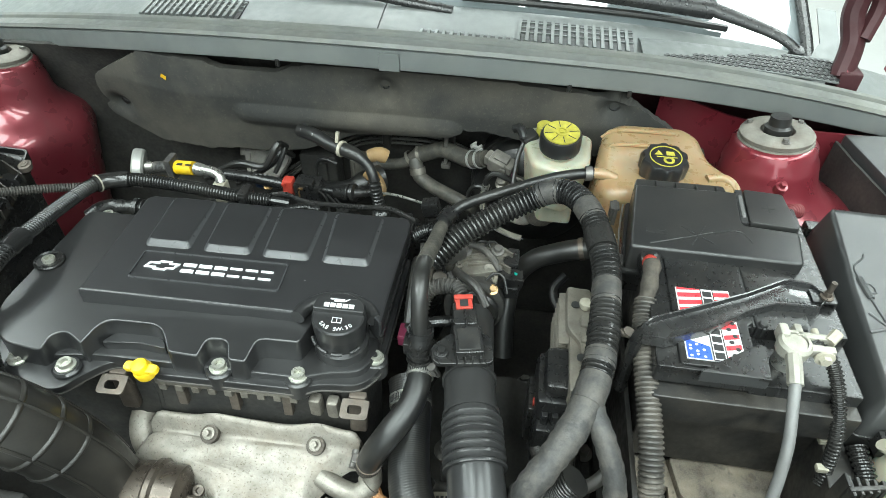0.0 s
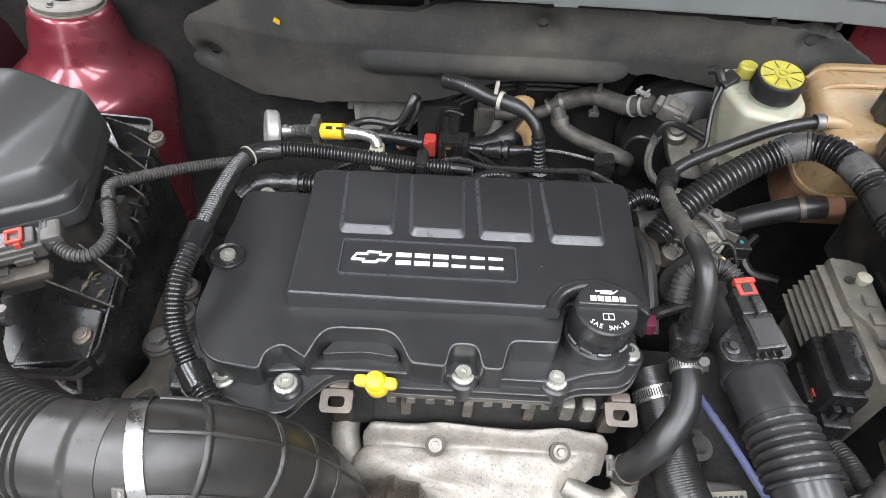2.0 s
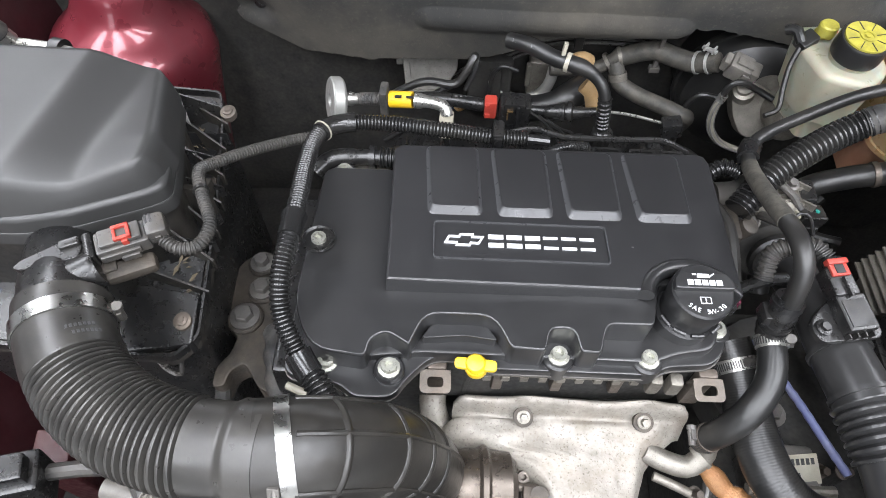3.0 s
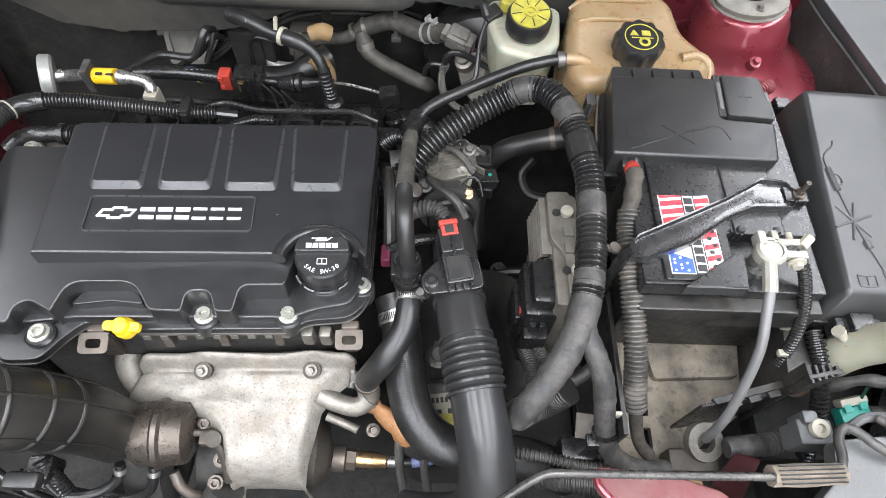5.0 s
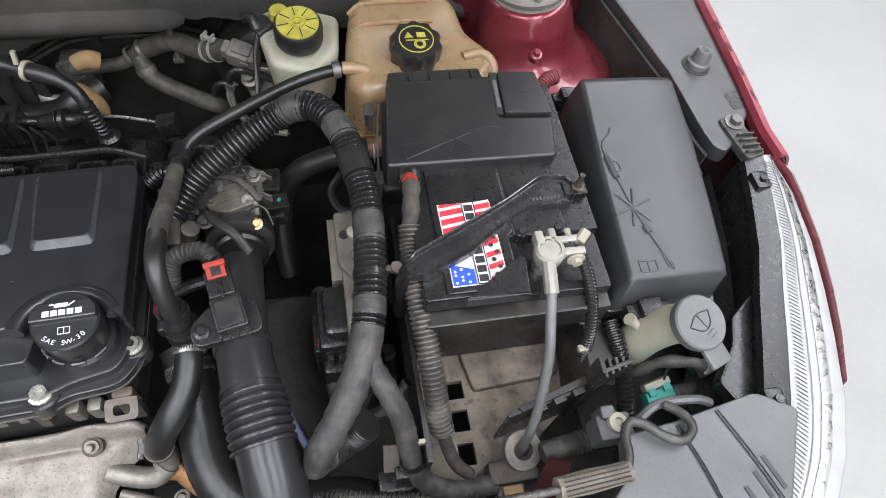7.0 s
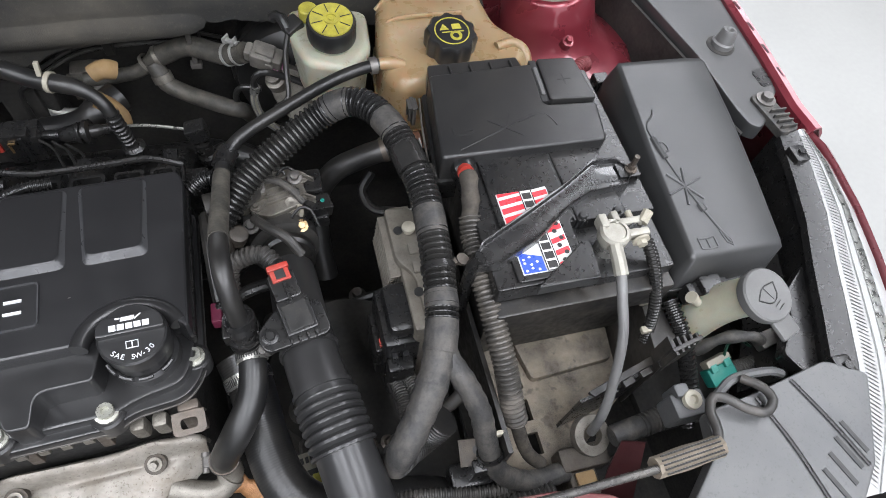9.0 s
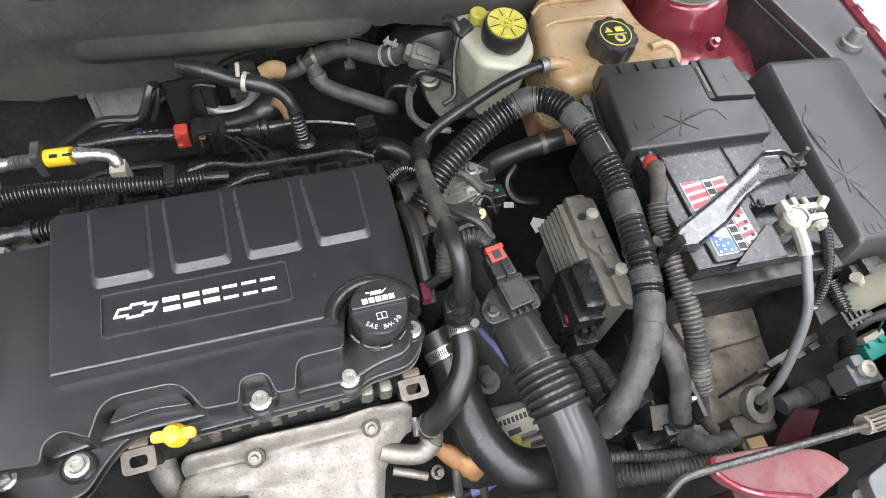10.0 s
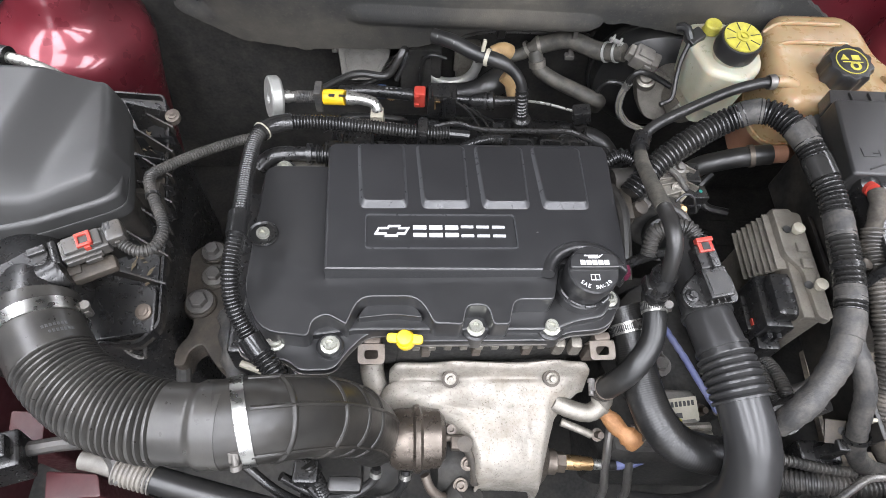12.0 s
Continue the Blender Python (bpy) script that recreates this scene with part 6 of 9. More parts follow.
part("crimped_rim", lathe([(0.093, -0.008), (0.099, -0.009), (0.101, -0.003), (0.099, 0.004), (0.093, 0.004)], 48, *SV), RUBBER, servo)
part("rear_shell", lathe([(0.095, 0.0), (0.096, 0.06), (0, 0.06)], 48, *SV), RUBBER, servo)

# washer filler
wash = thing("washer_filler", "pale washer fluid filler neck with grey cap", "filler cap", (0.47, 0.41, 0.6))
part("neck", sweep([(0.473, 0.414, 0.770), (0.464, 0.424, 0.738), (0.455, 0.428, 0.70), (0.450, 0.43, 0.62)], lambda s, n: 0.0175 + 0.004 * s / n, 20), NYLON, wash)
wa = Vector((0.10, -0.22, 1)).normalized()
wl = part("cap", merge(lathe([(0.024, -0.004), (0.025, 0.0), (0.0245, 0.005), (0.023, 0.0065), (0, 0.0065)], 40, (0.474, 0.410, 0.774), wa), moved(box(-0.012, -0.012, -0.003, 0.012, 0.012, 0.002, 0.002), pose(0.484, 0.384, 0.767, 12, 6, 20))), CAPGREY, wash, "flat grey cap with a pull tab")
WM = to_axis((0.474, 0.410, 0.774), wa) @ pose(0, 0, 0.0066, 0, 0, 10) @ Matrix.Scale(0.85, 4)
part("washer_mark", moved(merge(sweep([(-0.015, 0.004, 0), (0, 0.009, 0), (0.015, 0.004, 0)], 0.0008, 6), sweep([(-0.015, 0.004, 0), (-0.006, -0.008, 0), (0.006, -0.008, 0), (0.015, 0.004, 0)], 0.0008, 6), sweep([(0, -0.007, 0), (0, 0.008, 0)], 0.0006, 6), box(-0.005, -0.018, -0.0005, 0.005, -0.0175, 0.0008, 0), box(-0.005, -0.013, -0.0005, 0.005, -0.0125, 0.0008, 0)), WM), RUBBER, wl)
part("hose_stub", lathe([(0.0045, 0), (0.0045, 0.016), (0.006, 0.016), (0.006, 0.020), (0, 0.020)], 14, (0.448, 0.43, 0.725), (-0.7, 0.3, 0.6)), CREAM, wash)



# ---- looms, hoses and pipes in the middle of the bay ----
def up(points, dz):
    return [(x, y, z + dz) for x, y, z in points]


# main loom over the gearbox
ML = [(0.020, 0.612, 0.715), (0.049, 0.642, 0.733), (0.085, 0.665, 0.749), (0.121, 0.682, 0.763), (0.149, 0.685, 0.779), (0.172, 0.673, 0.786), (0.190, 0.641, 0.787), (0.200, 0.60, 0.782), (0.205, 0.566, 0.777), (0.203, 0.52, 0.772), (0.199, 0.48, 0.768), (0.193, 0.447, 0.763), (0.184, 0.420, 0.757)]
loom = thing("engine_loom", "thick black corrugated wiring loom wrapped with grey tape", "wiring loom", (0.19, 0.5, 0.6))
for a, b in ((0.0, 0.34), (0.38, 0.47), (0.52, 0.57), (0.60, 0.71), (0.755, 0.885), (0.905, 0.935)):
    part("corrugated_sleeve", ribbed(cut_curve(ML, a, b, 16), 0.0146, 0.0056, 0.0030, 18, True), LOOM, loom)
for a, b in ((0.325, 0.385), (0.465, 0.525), (0.705, 0.76), (0.88, 0.91), (0.93, 1.0)):
    part("tape_wrap", sweep(cut_curve(ML, a, b), lambda s, n: 0.0138 + 0.0008 * ((s / 0.014) % 1.0), 18), TAPE, loom, "grey cloth tape wrap")
part("split_clip", sweep(cut_curve(ML, 0.56, 0.61), 0.0152, 18), LOOM, loom, "smooth black split clip")
B1 = [(0.1895, 0.438, 0.7605), (0.184, 0.420, 0.756), (0.172, 0.398, 0.745), (0.157, 0.378, 0.730), (0.145, 0.365, 0.715), (0.138, 0.36, 0.69)]
B2 = [(0.1905, 0.438, 0.7595), (0.192, 0.420, 0.755), (0.203, 0.400, 0.742), (0.214, 0.380, 0.718), (0.220, 0.357, 0.685), (0.232, 0.338, 0.655), (0.262, 0.328, 0.635), (0.30, 0.33, 0.625)]
part("taped_branch", sweep(B1, lambda s, n: 0.0128 - 0.002 * s / n + 0.0018 * ((s / 0.014) % 1.0), 18), TAPE, loom, "thick taped loom branch")
part("mesh_end", ribbed([(0.140, 0.362, 0.70), (0.150, 0.37, 0.685), (0.17, 0.38, 0.68), (0.185, 0.385, 0.70)], 0.0145, 0.003, 0.0008, 18), RUBBER, loom, "woven black sleeve end")
part("taped_branch", sweep(B2, lambda s, n: 0.0094 + 0.0016 * ((s / 0.012) % 1.0), 16), TAPE, loom, "thinner taped loom branch")
part("tie", band(B2, 0.55, 0.0113, 0.005), PLASTIC, loom)
part("tie_tab", box(0.216, 0.362, 0.688, 0.236, 0.366, 0.700, 0.001), CREAM, loom)
part("tie", band(ML, 0.83, 0.0142, 0.005), PLASTIC, loom)
part("side_clip", merge(box(0.207, 0.497, 0.762, 0.224, 0.503, 0.768, 0.001), lathe([(0.006, 0), (0.006, 0.003), (0, 0.003)], 12, (0.224, 0.50, 0.765), (0.3, 0, 1))), RUSTY, loom)

# coolant vent hose from the tank
vent = thing("coolant_vent_hose", "smooth black rubber vent hose to the coolant tank", "hose", (0.05, 0.6, 0.68))
VH = [(0.206, 0.750, 0.764), (0.18, 0.747, 0.762), (0.144, 0.737, 0.757), (0.09, 0.712, 0.749), (0.052, 0.692, 0.743), (0.034, 0.674, 0.738), (0.028, 0.645, 0.741), (0.027, 0.608, 0.753), (0.026, 0.568, 0.770), (0.027, 0.530, 0.783), (0.029, 0.506, 0.776), (0.031, 0.493, 0.745), (0.032, 0.489, 0.712)]
part("hose", sweep(VH, lambda s, n: 0.0064 + 0.0018 * min(1, max(0, (s / n - 0.4) / 0.25)), 18), RUBBER, vent)
part("cloth_sleeve", sweep(cut_curve(VH, 0.50, 0.74, 14), lambda s, n: 0.0080 + 0.0008 * s / n, 16), OLDHOSE, vent, "dusty brown cloth sleeve")
part("end_clip", band(VH, 0.03, 0.0078, 0.008), DARKSTEEL, vent)
part("elbow_collar", sweep(cut_curve(VH, 0.43, 0.47), 0.0105, 16), PLASTIC, vent)
part("yellow_print", sweep(up(cut_curve(VH, 0.53, 0.585), 0.0071), 0.0009, 8), CAPYELLOW, vent, "worn yellow printed stripe")
QC = [(0.031, 0.498, 0.744), (0.031, 0.492, 0.725), (0.031, 0.488, 0.694)]
part("quick_connector", merge(sweep(QC, lambda s, n: 0.0112 + 0.002 * (0.25 < s / n < 0.55), 18), band(QC, 0.12, 0.0112, 0.006, 0.0022), band(QC, 0.62, 0.0112, 0.004, 0.0025), band(QC, 0.80, 0.0112, 0.004, 0.0025), moved(box(-0.016, -0.008, -0.006, -0.008, 0.010, 0.010, 0.002), pose(0.031, 0.492, 0.718)), moved(box(0.008, -0.006, -0.008, 0.0145, 0.008, 0.006, 0.002), pose(0.031, 0.492, 0.718))), PLASTIC, vent, "black quick connector with catches")

small = thing("coolant_hose", "short curved black coolant hose with a steel worm clamp", "hose", (0.02, 0.44, 0.58), group="coolant hoses")
RH = [(0.033, 0.488, 0.694), (0.033, 0.468, 0.690), (0.028, 0.444, 0.682), (0.012, 0.422, 0.668), (-0.004, 0.412, 0.640), (-0.012, 0.414, 0.610)]
part("hose", sweep(RH, lambda s, n: 0.0120 + 0.001 * math.sin(3.1 * s / n), 20), RUBBER, small)
worm_clamp(small, RH, 0.05, 0.0126, 0.012, STEEL, (1, 0, 0.4))
worm_clamp(small, RH, 0.93, 0.0123, 0.010, RUSTY, (-1, 0, 0.4), "browned hose clamp")
big = thing("coolant_hose", "thick ribbed-texture black radiator hose bending under the charge pipe", "hose", (0.05, 0.4, 0.55), group="coolant hoses")
BH = [(0.015, 0.500, 0.648), (0.024, 0.470, 0.640), (0.030, 0.425, 0.630), (0.042, 0.380, 0.625), (0.066, 0.354, 0.618), (0.105, 0.345, 0.612), (0.16, 0.342, 0.60), (0.205, 0.33, 0.58)]
part("hose", ribbed(BH, 0.0212, 0.0024, 0.0001, 28), RUBBER, big)
worm_clamp(big, BH, 0.08, 0.0213, 0.012, STEEL, (0.3, -0.2, 1))

# charge pipe with bellows and pressure sensor
cp = thing("charge_air_pipe", "glossy black plastic charge air pipe with bellows", "pipe", (0.1, 0.4, 0.5))
CP = [(0.076, 0.585, 0.668), (0.078, 0.55, 0.688), (0.080, 0.51, 0.700), (0.084, 0.463, 0.705), (0.092, 0.416, 0.707), (0.101, 0.368, 0.702), (0.109, 0.330, 0.684), (0.112, 0.300, 0.64), (0.098, 0.286, 0.585), (0.07, 0.285, 0.55), (0.03, 0.29, 0.53)]
part("upper_pipe", sweep(cut_curve(CP, 0.06, 0.375, 16), lambda s, n: 0.0228 + 0.002 * min(1, s / n), 30), PIPEMAT, cp)
part("bellows", ribbed(cut_curve(CP, 0.365, 0.455, 12), 0.0282, 0.0072, 0.0034, 32, True), PIPEMAT, cp)
part("lower_pipe", sweep(cut_curve(CP, 0.45, 1.0, 24), lambda s, n: 0.0245 + 0.006 * min(1, s / n), 30), PIPEMAT, cp)
for s in (0.35, 0.26):
    part("pipe_ridge", band(CP, s, 0.0244, 0.004, 0.002), PIPEMAT, cp)
SM = pose(0.0772, 0.4855, 0.7328, 7, 2, 13) @ Matrix.Scale(1.03, 4)
sensor = thing("pressure_sensor", "black boost pressure sensor with red-locked plug", "sensor", (0.073, 0.488, 0.735))
part("base_plate", moved(prism(rounded([(-0.032, -0.018), (0.024, -0.020), (0.024, 0.012), (-0.012, 0.016), (-0.034, 0.0)], 0.008), 0, 0.005, 0.0015), SM), PLASTIC, sensor)
part("sensor_body", moved(box(-0.012, -0.015, 0.004, 0.014, 0.016, 0.017, 0.002), SM), PLASTIC, sensor)
part("top_inset", moved(box(-0.009, -0.012, 0.0165, 0.011, 0.011, 0.0176, 0.0005), SM), DUSTY, sensor)
for k in range(4):
    part("rib", moved(box(-0.011 + 0.007 * k, -0.019, 0.004, -0.0095 + 0.007 * k, -0.015, 0.012, 0.0004), SM), PLASTIC, sensor)
part("fixing_bolt", moved(hex_bm((-0.024, -0.006, 0.005), (0, 0, 1), 0.0042, 0.005), SM), PLASTIC, sensor)
plug = part("plug", moved(merge(box(-0.011, 0.015, 0.003, 0.011, 0.040, 0.018, 0.002), box(-0.008, 0.036, 0.005, 0.008, 0.050, 0.020, 0.003), box(-0.0005, 0.013, 0.017, 0.0015, 0.030, 0.021, 0.0004)), SM), PLASTIC, sensor)
part("lock_clip", moved(merge(box(-0.008, 0.031, 0.0175, 0.008, 0.045, 0.0205, 0.001), box(-0.009, 0.041, 0.016, 0.009, 0.046, 0.0225, 0.001)), SM), REDCLIP, plug, "orange-red lock clip")
part("clip_window", moved(box(-0.004, 0.033, 0.0200, 0.004, 0.041, 0.0212, 0.0005), SM), BLACKPRINT, plug)
part("plug_wire", ribbed([SM @ Vector(p) for p in ((0, 0.05, 0.012), (-0.006, 0.062, 0.012), (-0.022, 0.068, 0.006), (-0.034, 0.066, -0.004), (-0.04, 0.05, -0.02))], 0.0085, 0.0042, 0.0016, 12), OLDLOOM, sensor)

# throttle body and its neighbours
tb = thing("throttle_body", "dull cast aluminium throttle body with a black plug", "throttle body", (0.07, 0.65, 0.58))
part("bore", merge(lathe([(0.030, 0), (0.036, 0.004), (0.036, 0.02), (0.033, 0.024), (0.033, 0.06), (0.036, 0.064), (0.036, 0.072), (0.026, 0.072)], 28, (0.074, 0.605, 0.655), (-0.05, 1, -0.25)), box(0.035, 0.625, 0.625, 0.075, 0.68, 0.680, 0.006)), UNDER, tb)
part("motor_housing", merge(lathe([(0.018, 0), (0.021, 0.004), (0.021, 0.045), (0.016, 0.05), (0, 0.05)], 24, (0.085, 0.690, 0.660), (0.3, -1, 0.05)), box(0.05, 0.63, 0.660, 0.10, 0.67, 0.684, 0.005)), CAST, tb)
part("cover_plate", prism(rounded([(0.046, 0.634), (0.066, 0.627), (0.102, 0.640), (0.108, 0.668), (0.088, 0.690), (0.056, 0.684), (0.044, 0.660)], 0.006), 0.683, 0.690, 0.002), CAST, tb, "pale cast cover plate")
for x, y in ((0.052, 0.640), (0.098, 0.646), (0.098, 0.674), (0.060, 0.678)):
    part("plate_screw", merge(lathe([(0.0062, -0.002), (0.0062, 0.004), (0, 0.004)], 14, (x, y, 0.688)), hex_bm((x, y, 0.691), (0, 0, 1), 0.0032, 0.005)), CAST, tb)
for k in range(4):
    part("plate_rib", moved(box(-0.015, -0.0011, 0, 0.015, 0.0011, 0.0045, 0.0006), pose(0.076, 0.645 + 0.0085 * k, 0.6895, 0, 0, 14)), CAST, tb)
part("brass_screw", hex_bm((0.094, 0.618, 0.678), (0.1, -0.4, 1), 0.0042, 0.006), BRASS, tb, "small brass screw")
part("side_pod", merge(box(0.100, 0.652, 0.655, 0.122, 0.682, 0.690, 0.003), box(0.106, 0.628, 0.655, 0.124, 0.646, 0.672, 0.002)), PLASTIC, tb, "black electrical pod")
part("loop_lead", sweep([(0.036, 0.650, 0.694), (0.050, 0.664, 0.702), (0.072, 0.664, 0.702), (0.090, 0.652, 0.697), (0.100, 0.640, 0.688)], 0.0042, 10), TAPE, tb)
for x, y, z in ((0.045, 0.618, 0.69), (0.098, 0.618, 0.655), (0.056, 0.66, 0.695), (0.095, 0.67, 0.693)):
    part("bolt", hex_bm((x, y, z), (0, -0.3, 1), 0.005, 0.007), DARKSTEEL, tb)
part("plug", moved(merge(box(-0.014, -0.010, -0.008, 0.016, 0.010, 0.008, 0.002)), pose(0.112, 0.640, 0.678, 0, 10, 10)), PLASTIC, tb, "black electrical plug with a pale lock")
part("plug_dot", moved(lathe([(0.0022, 0), (0.0022, 0.001), (0, 0.001)], 12, (0.006, 0.0, 0.008)), pose(0.112, 0.640, 0.678, 0, 10, 10)), GREEN, tb)
part("plug_lock", moved(merge(box(-0.018, -0.008, -0.007, -0.013, 0.008, 0.0085, 0.001)), pose(0.109, 0.640, 0.678, 0, 10, 10)), CREAM, tb)
for k in range(14):
    a = random.uniform(0, 6.28)
    x, y, z = 0.030 + 0.075 * random.random(), 0.610 + 0.075 * random.random(), 0.686 + 0.008 * random.random()
    if k % 3 == 0:
        part("casting_boss", lathe([(0.006, -0.012), (0.006, 0.003), (0.0035, 0.003), (0, 0.001)], 14, (x, y, z), (0.2 * math.cos(a), -0.3, 1)), CAST, tb)
    elif k % 3 == 1:
        part("casting_rib", moved(box(-0.012, -0.0012, -0.012, 0.012, 0.0012, 0.003, 0.0005), pose(x, y, z, 0, 0, math.degrees(a))), CAST, tb)
    else:
        part("thin_lead", sweep([(x - 0.010, y, z - 0.004), (x, y + 0.006, z + 0.003), (x + 0.010, y + 0.003, z + 0.001), (x + 0.016, y - 0.010, z - 0.012)], 0.0017, 8), RUBBER, tb)
part("throttle_gasket", lathe([(0.025, 0), (0.028, 0.003), (0.028, 0.010), (0.025, 0.012)], 28, (0.076, 0.588, 0.664), (0, 1, -0.4)), RUBBER, tb)
side = thing("breather_fittings", "dusty pipes and brackets beside the engine cover", "fittings", (0.02, 0.6, 0.6))
part("short_hose", ribbed([(-0.005, 0.655, 0.715), (0.012, 0.662, 0.722), (0.028, 0.655, 0.722)], 0.009, 0.005, 0.002, 12), LOOM, side)
part("tan_pipe", sweep([(0.005, 0.64, 0.70), (0.03, 0.645, 0.70), (0.05, 0.66, 0.70)], 0.015, 14), OLDLOOM, side)
part("valve", merge(box(0.003, 0.585, 0.675, 0.026, 0.63, 0.705, 0.005), lathe([(0.009, 0), (0.009, 0.016), (0.006, 0.018)], 14, (0.03, 0.605, 0.690), (0.3, -0.2, 1))), MOUNTMAT, side)
part("rod_bracket", sweep([(0.008, 0.53, 0.695), (0.035, 0.54, 0.70), (0.058, 0.545, 0.70)], 0.006, 10), PLASTIC, side)
part("lead", sweep([(0.004, 0.63, 0.70), (0.008, 0.59, 0.712), (0.010, 0.55, 0.70), (0.012, 0.52, 0.68)], 0.007, 10), OLDLOOM, side)
part("crimson_plug", box(0.002, 0.515, 0.685, 0.012, 0.535, 0.700, 0.002), mat("dark_crimson_plastic", (0.10, 0.01, 0.03), None, 0.5), side)
part("tape_lead", sweep([(0.05, 0.62, 0.70), (0.062, 0.60, 0.712), (0.078, 0.585, 0.712), (0.09, 0.57, 0.70)], 0.005, 10), OLDLOOM, side)

# lower coolant hose behind the loom
low = thing("coolant_hose", "black coolant hose to the tank's pink stub", "hose", (0.14, 0.66, 0.55), group="coolant hoses")
LH = [(0.222, 0.704, 0.684), (0.196, 0.703, 0.680), (0.17, 0.705, 0.668), (0.14, 0.705, 0.650), (0.118, 0.695, 0.62), (0.112, 0.665, 0.585), (0.115, 0.63, 0.54)]
part("hose", sweep(LH, 0.0130, 18), RUBBER, low)
part("stub", sweep([(0.240, 0.705, 0.685), (0.214, 0.704, 0.683)], 0.0115, 16), PINK, low)
part("end_clip", band(LH, 0.10, 0.0132, 0.006), RUSTY, low)
for k, pts in enumerate(([(0.190, 0.735, 0.60), (0.175, 0.72, 0.585), (0.185, 0.70, 0.57), (0.215, 0.69, 0.57)], [(0.12, 0.58, 0.54), (0.16, 0.59, 0.545), (0.20, 0.585, 0.55)])):
    solo("black_wire", sweep(pts, 0.006, 8), RUBBER, "thin black sleeved wire above the gearbox", "wiring", pts[0], group="black wires")

# transmission controller
tcm = thing("control_module", "finned dusty aluminium control module with black connectors", "control module", (0.17, 0.53, 0.6))
part("case", box(0.1640, 0.452, 0.60, 0.1880, 0.588, 0.748, 0.004), TCMMAT, tcm)
part("case_lip", prism(rounded([(0.1610, 0.525), (0.1745, 0.505), (0.1760, 0.450), (0.1890, 0.446), (0.1930, 0.578), (0.1610, 0.584)], 0.006), 0.744, 0.7535, 0.003), TCMMAT, tcm)
part("case_rail", box(0.1885, 0.452, 0.735, 0.1945, 0.572, 0.750, 0.002), TCMMAT, tcm)
part("edge_foot", merge(*[box(0.1745, y, 0.7525, 0.186, y + 0.012, 0.757, 0.0015) for y in (0.526, 0.506)]), TCMMAT, tcm)
for k in range(7):
    z = 0.742 - 0.0108 * k
    part("fin", moved(box(-0.0012, -0.036 + 0.001 * k, -0.0011, 0.012, 0.034, 0.0011, 0.0005), pose(0.1555 - 0.0002 * k, 0.547 + 0.0024 * k, z, 0, -8, 0)), TCMMAT, tcm)
part("connector_block", merge(box(0.136, 0.450, 0.62, 0.172, 0.514, 0.726, 0.007), box(0.142, 0.456, 0.722, 0.173, 0.508, 0.744, 0.008), box(0.130, 0.458, 0.64, 0.138, 0.500, 0.70, 0.003)), PLASTIC, tcm, "black multi-pin connector block")
part("connector_block", merge(box(0.138, 0.436, 0.63, 0.164, 0.452, 0.698, 0.004), box(0.143, 0.444, 0.69, 0.149, 0.450, 0.712, 0.001), box(0.153, 0.444, 0.69, 0.159, 0.450, 0.712, 0.001)), PLASTIC, tcm)
part("red_mark", box(0.1345, 0.462, 0.698, 0.139, 0.470, 0.704, 0.0005), REDCLIP, tcm)
for x, y in ((0.179, 0.552), (0.184, 0.484)):
    part("clear_pin", lathe([(0.0045, 0), (0.0045, 0.005), (0.0065, 0.005), (0.0065, 0.0085), (0.003, 0.010), (0, 0.010)], 16, (x, y, 0.755)), CREAM, tcm)
    part("pin_hole", lathe([(0.0045, 0), (0.0045, 0.0012), (0, 0.0012)], 16, (x - 0.0095, y + 0.002, 0.7552)), BLACKPRINT, tcm)
for p in ([(0.146, 0.438, 0.66), (0.149, 0.422, 0.668), (0.150, 0.402, 0.672), (0.152, 0.385, 0.674), (0.158, 0.374, 0.684)], [(0.158, 0.438, 0.665), (0.163, 0.420, 0.672), (0.166, 0.400, 0.676), (0.166, 0.385, 0.676), (0.160, 0.372, 0.684)]):
    part("connector_lead", ribbed(p, 0.0092, 0.0028, 0.0007, 14), OLDLOOM, tcm, "woven black connector lead")
tcm.location += Vector((0.013, 0.010, -0.029))
gear = thing("gearbox", "grimy aluminium gearbox casing deep in the bay, blackened further for shade", "gearbox", (0.13, 0.48, 0.3))
# casing colour carries the shade of the depths as well as grime
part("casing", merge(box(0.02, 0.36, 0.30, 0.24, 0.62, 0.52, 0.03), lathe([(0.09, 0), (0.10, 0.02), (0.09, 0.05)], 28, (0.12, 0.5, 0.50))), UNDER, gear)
part("side_cover", box(0.055, 0.375, 0.50, 0.115, 0.43, 0.575, 0.006), DARKSTEEL, gear)
ident = part("data_label", moved(box(-0.030, -0.014, 0, 0.030, 0.014, 0.001, 0), pose(0.083, 0.402, 0.578, 20, 0, 8)), CREAM, gear, "white data label with print bars")
for k in range(11):
    part("print_bar", moved(box(-0.027 + 0.005 * k, 0.004, 0.001, -0.0238 + 0.005 * k, 0.010, 0.0014, 0), pose(0.083, 0.402, 0.578, 20, 0, 8)), BLACKPRINT, ident)
for k in range(2):
    part("print_bar", moved(box(-0.027 + 0.022 * k, -0.009, 0.001, -0.012 + 0.022 * k, -0.003, 0.0014, 0), pose(0.083, 0.402, 0.578, 20, 0, 8)), BLACKPRINT, ident)
for y, x in ((0.382, 0.0), (0.372, 0.004)):
    part("selector_pipe", sweep([(0.04 + x, y, 0.575), (0.08, y + 0.001, 0.574), (0.125, y + 0.004, 0.573)], 0.0055, 10), CAST, gear)
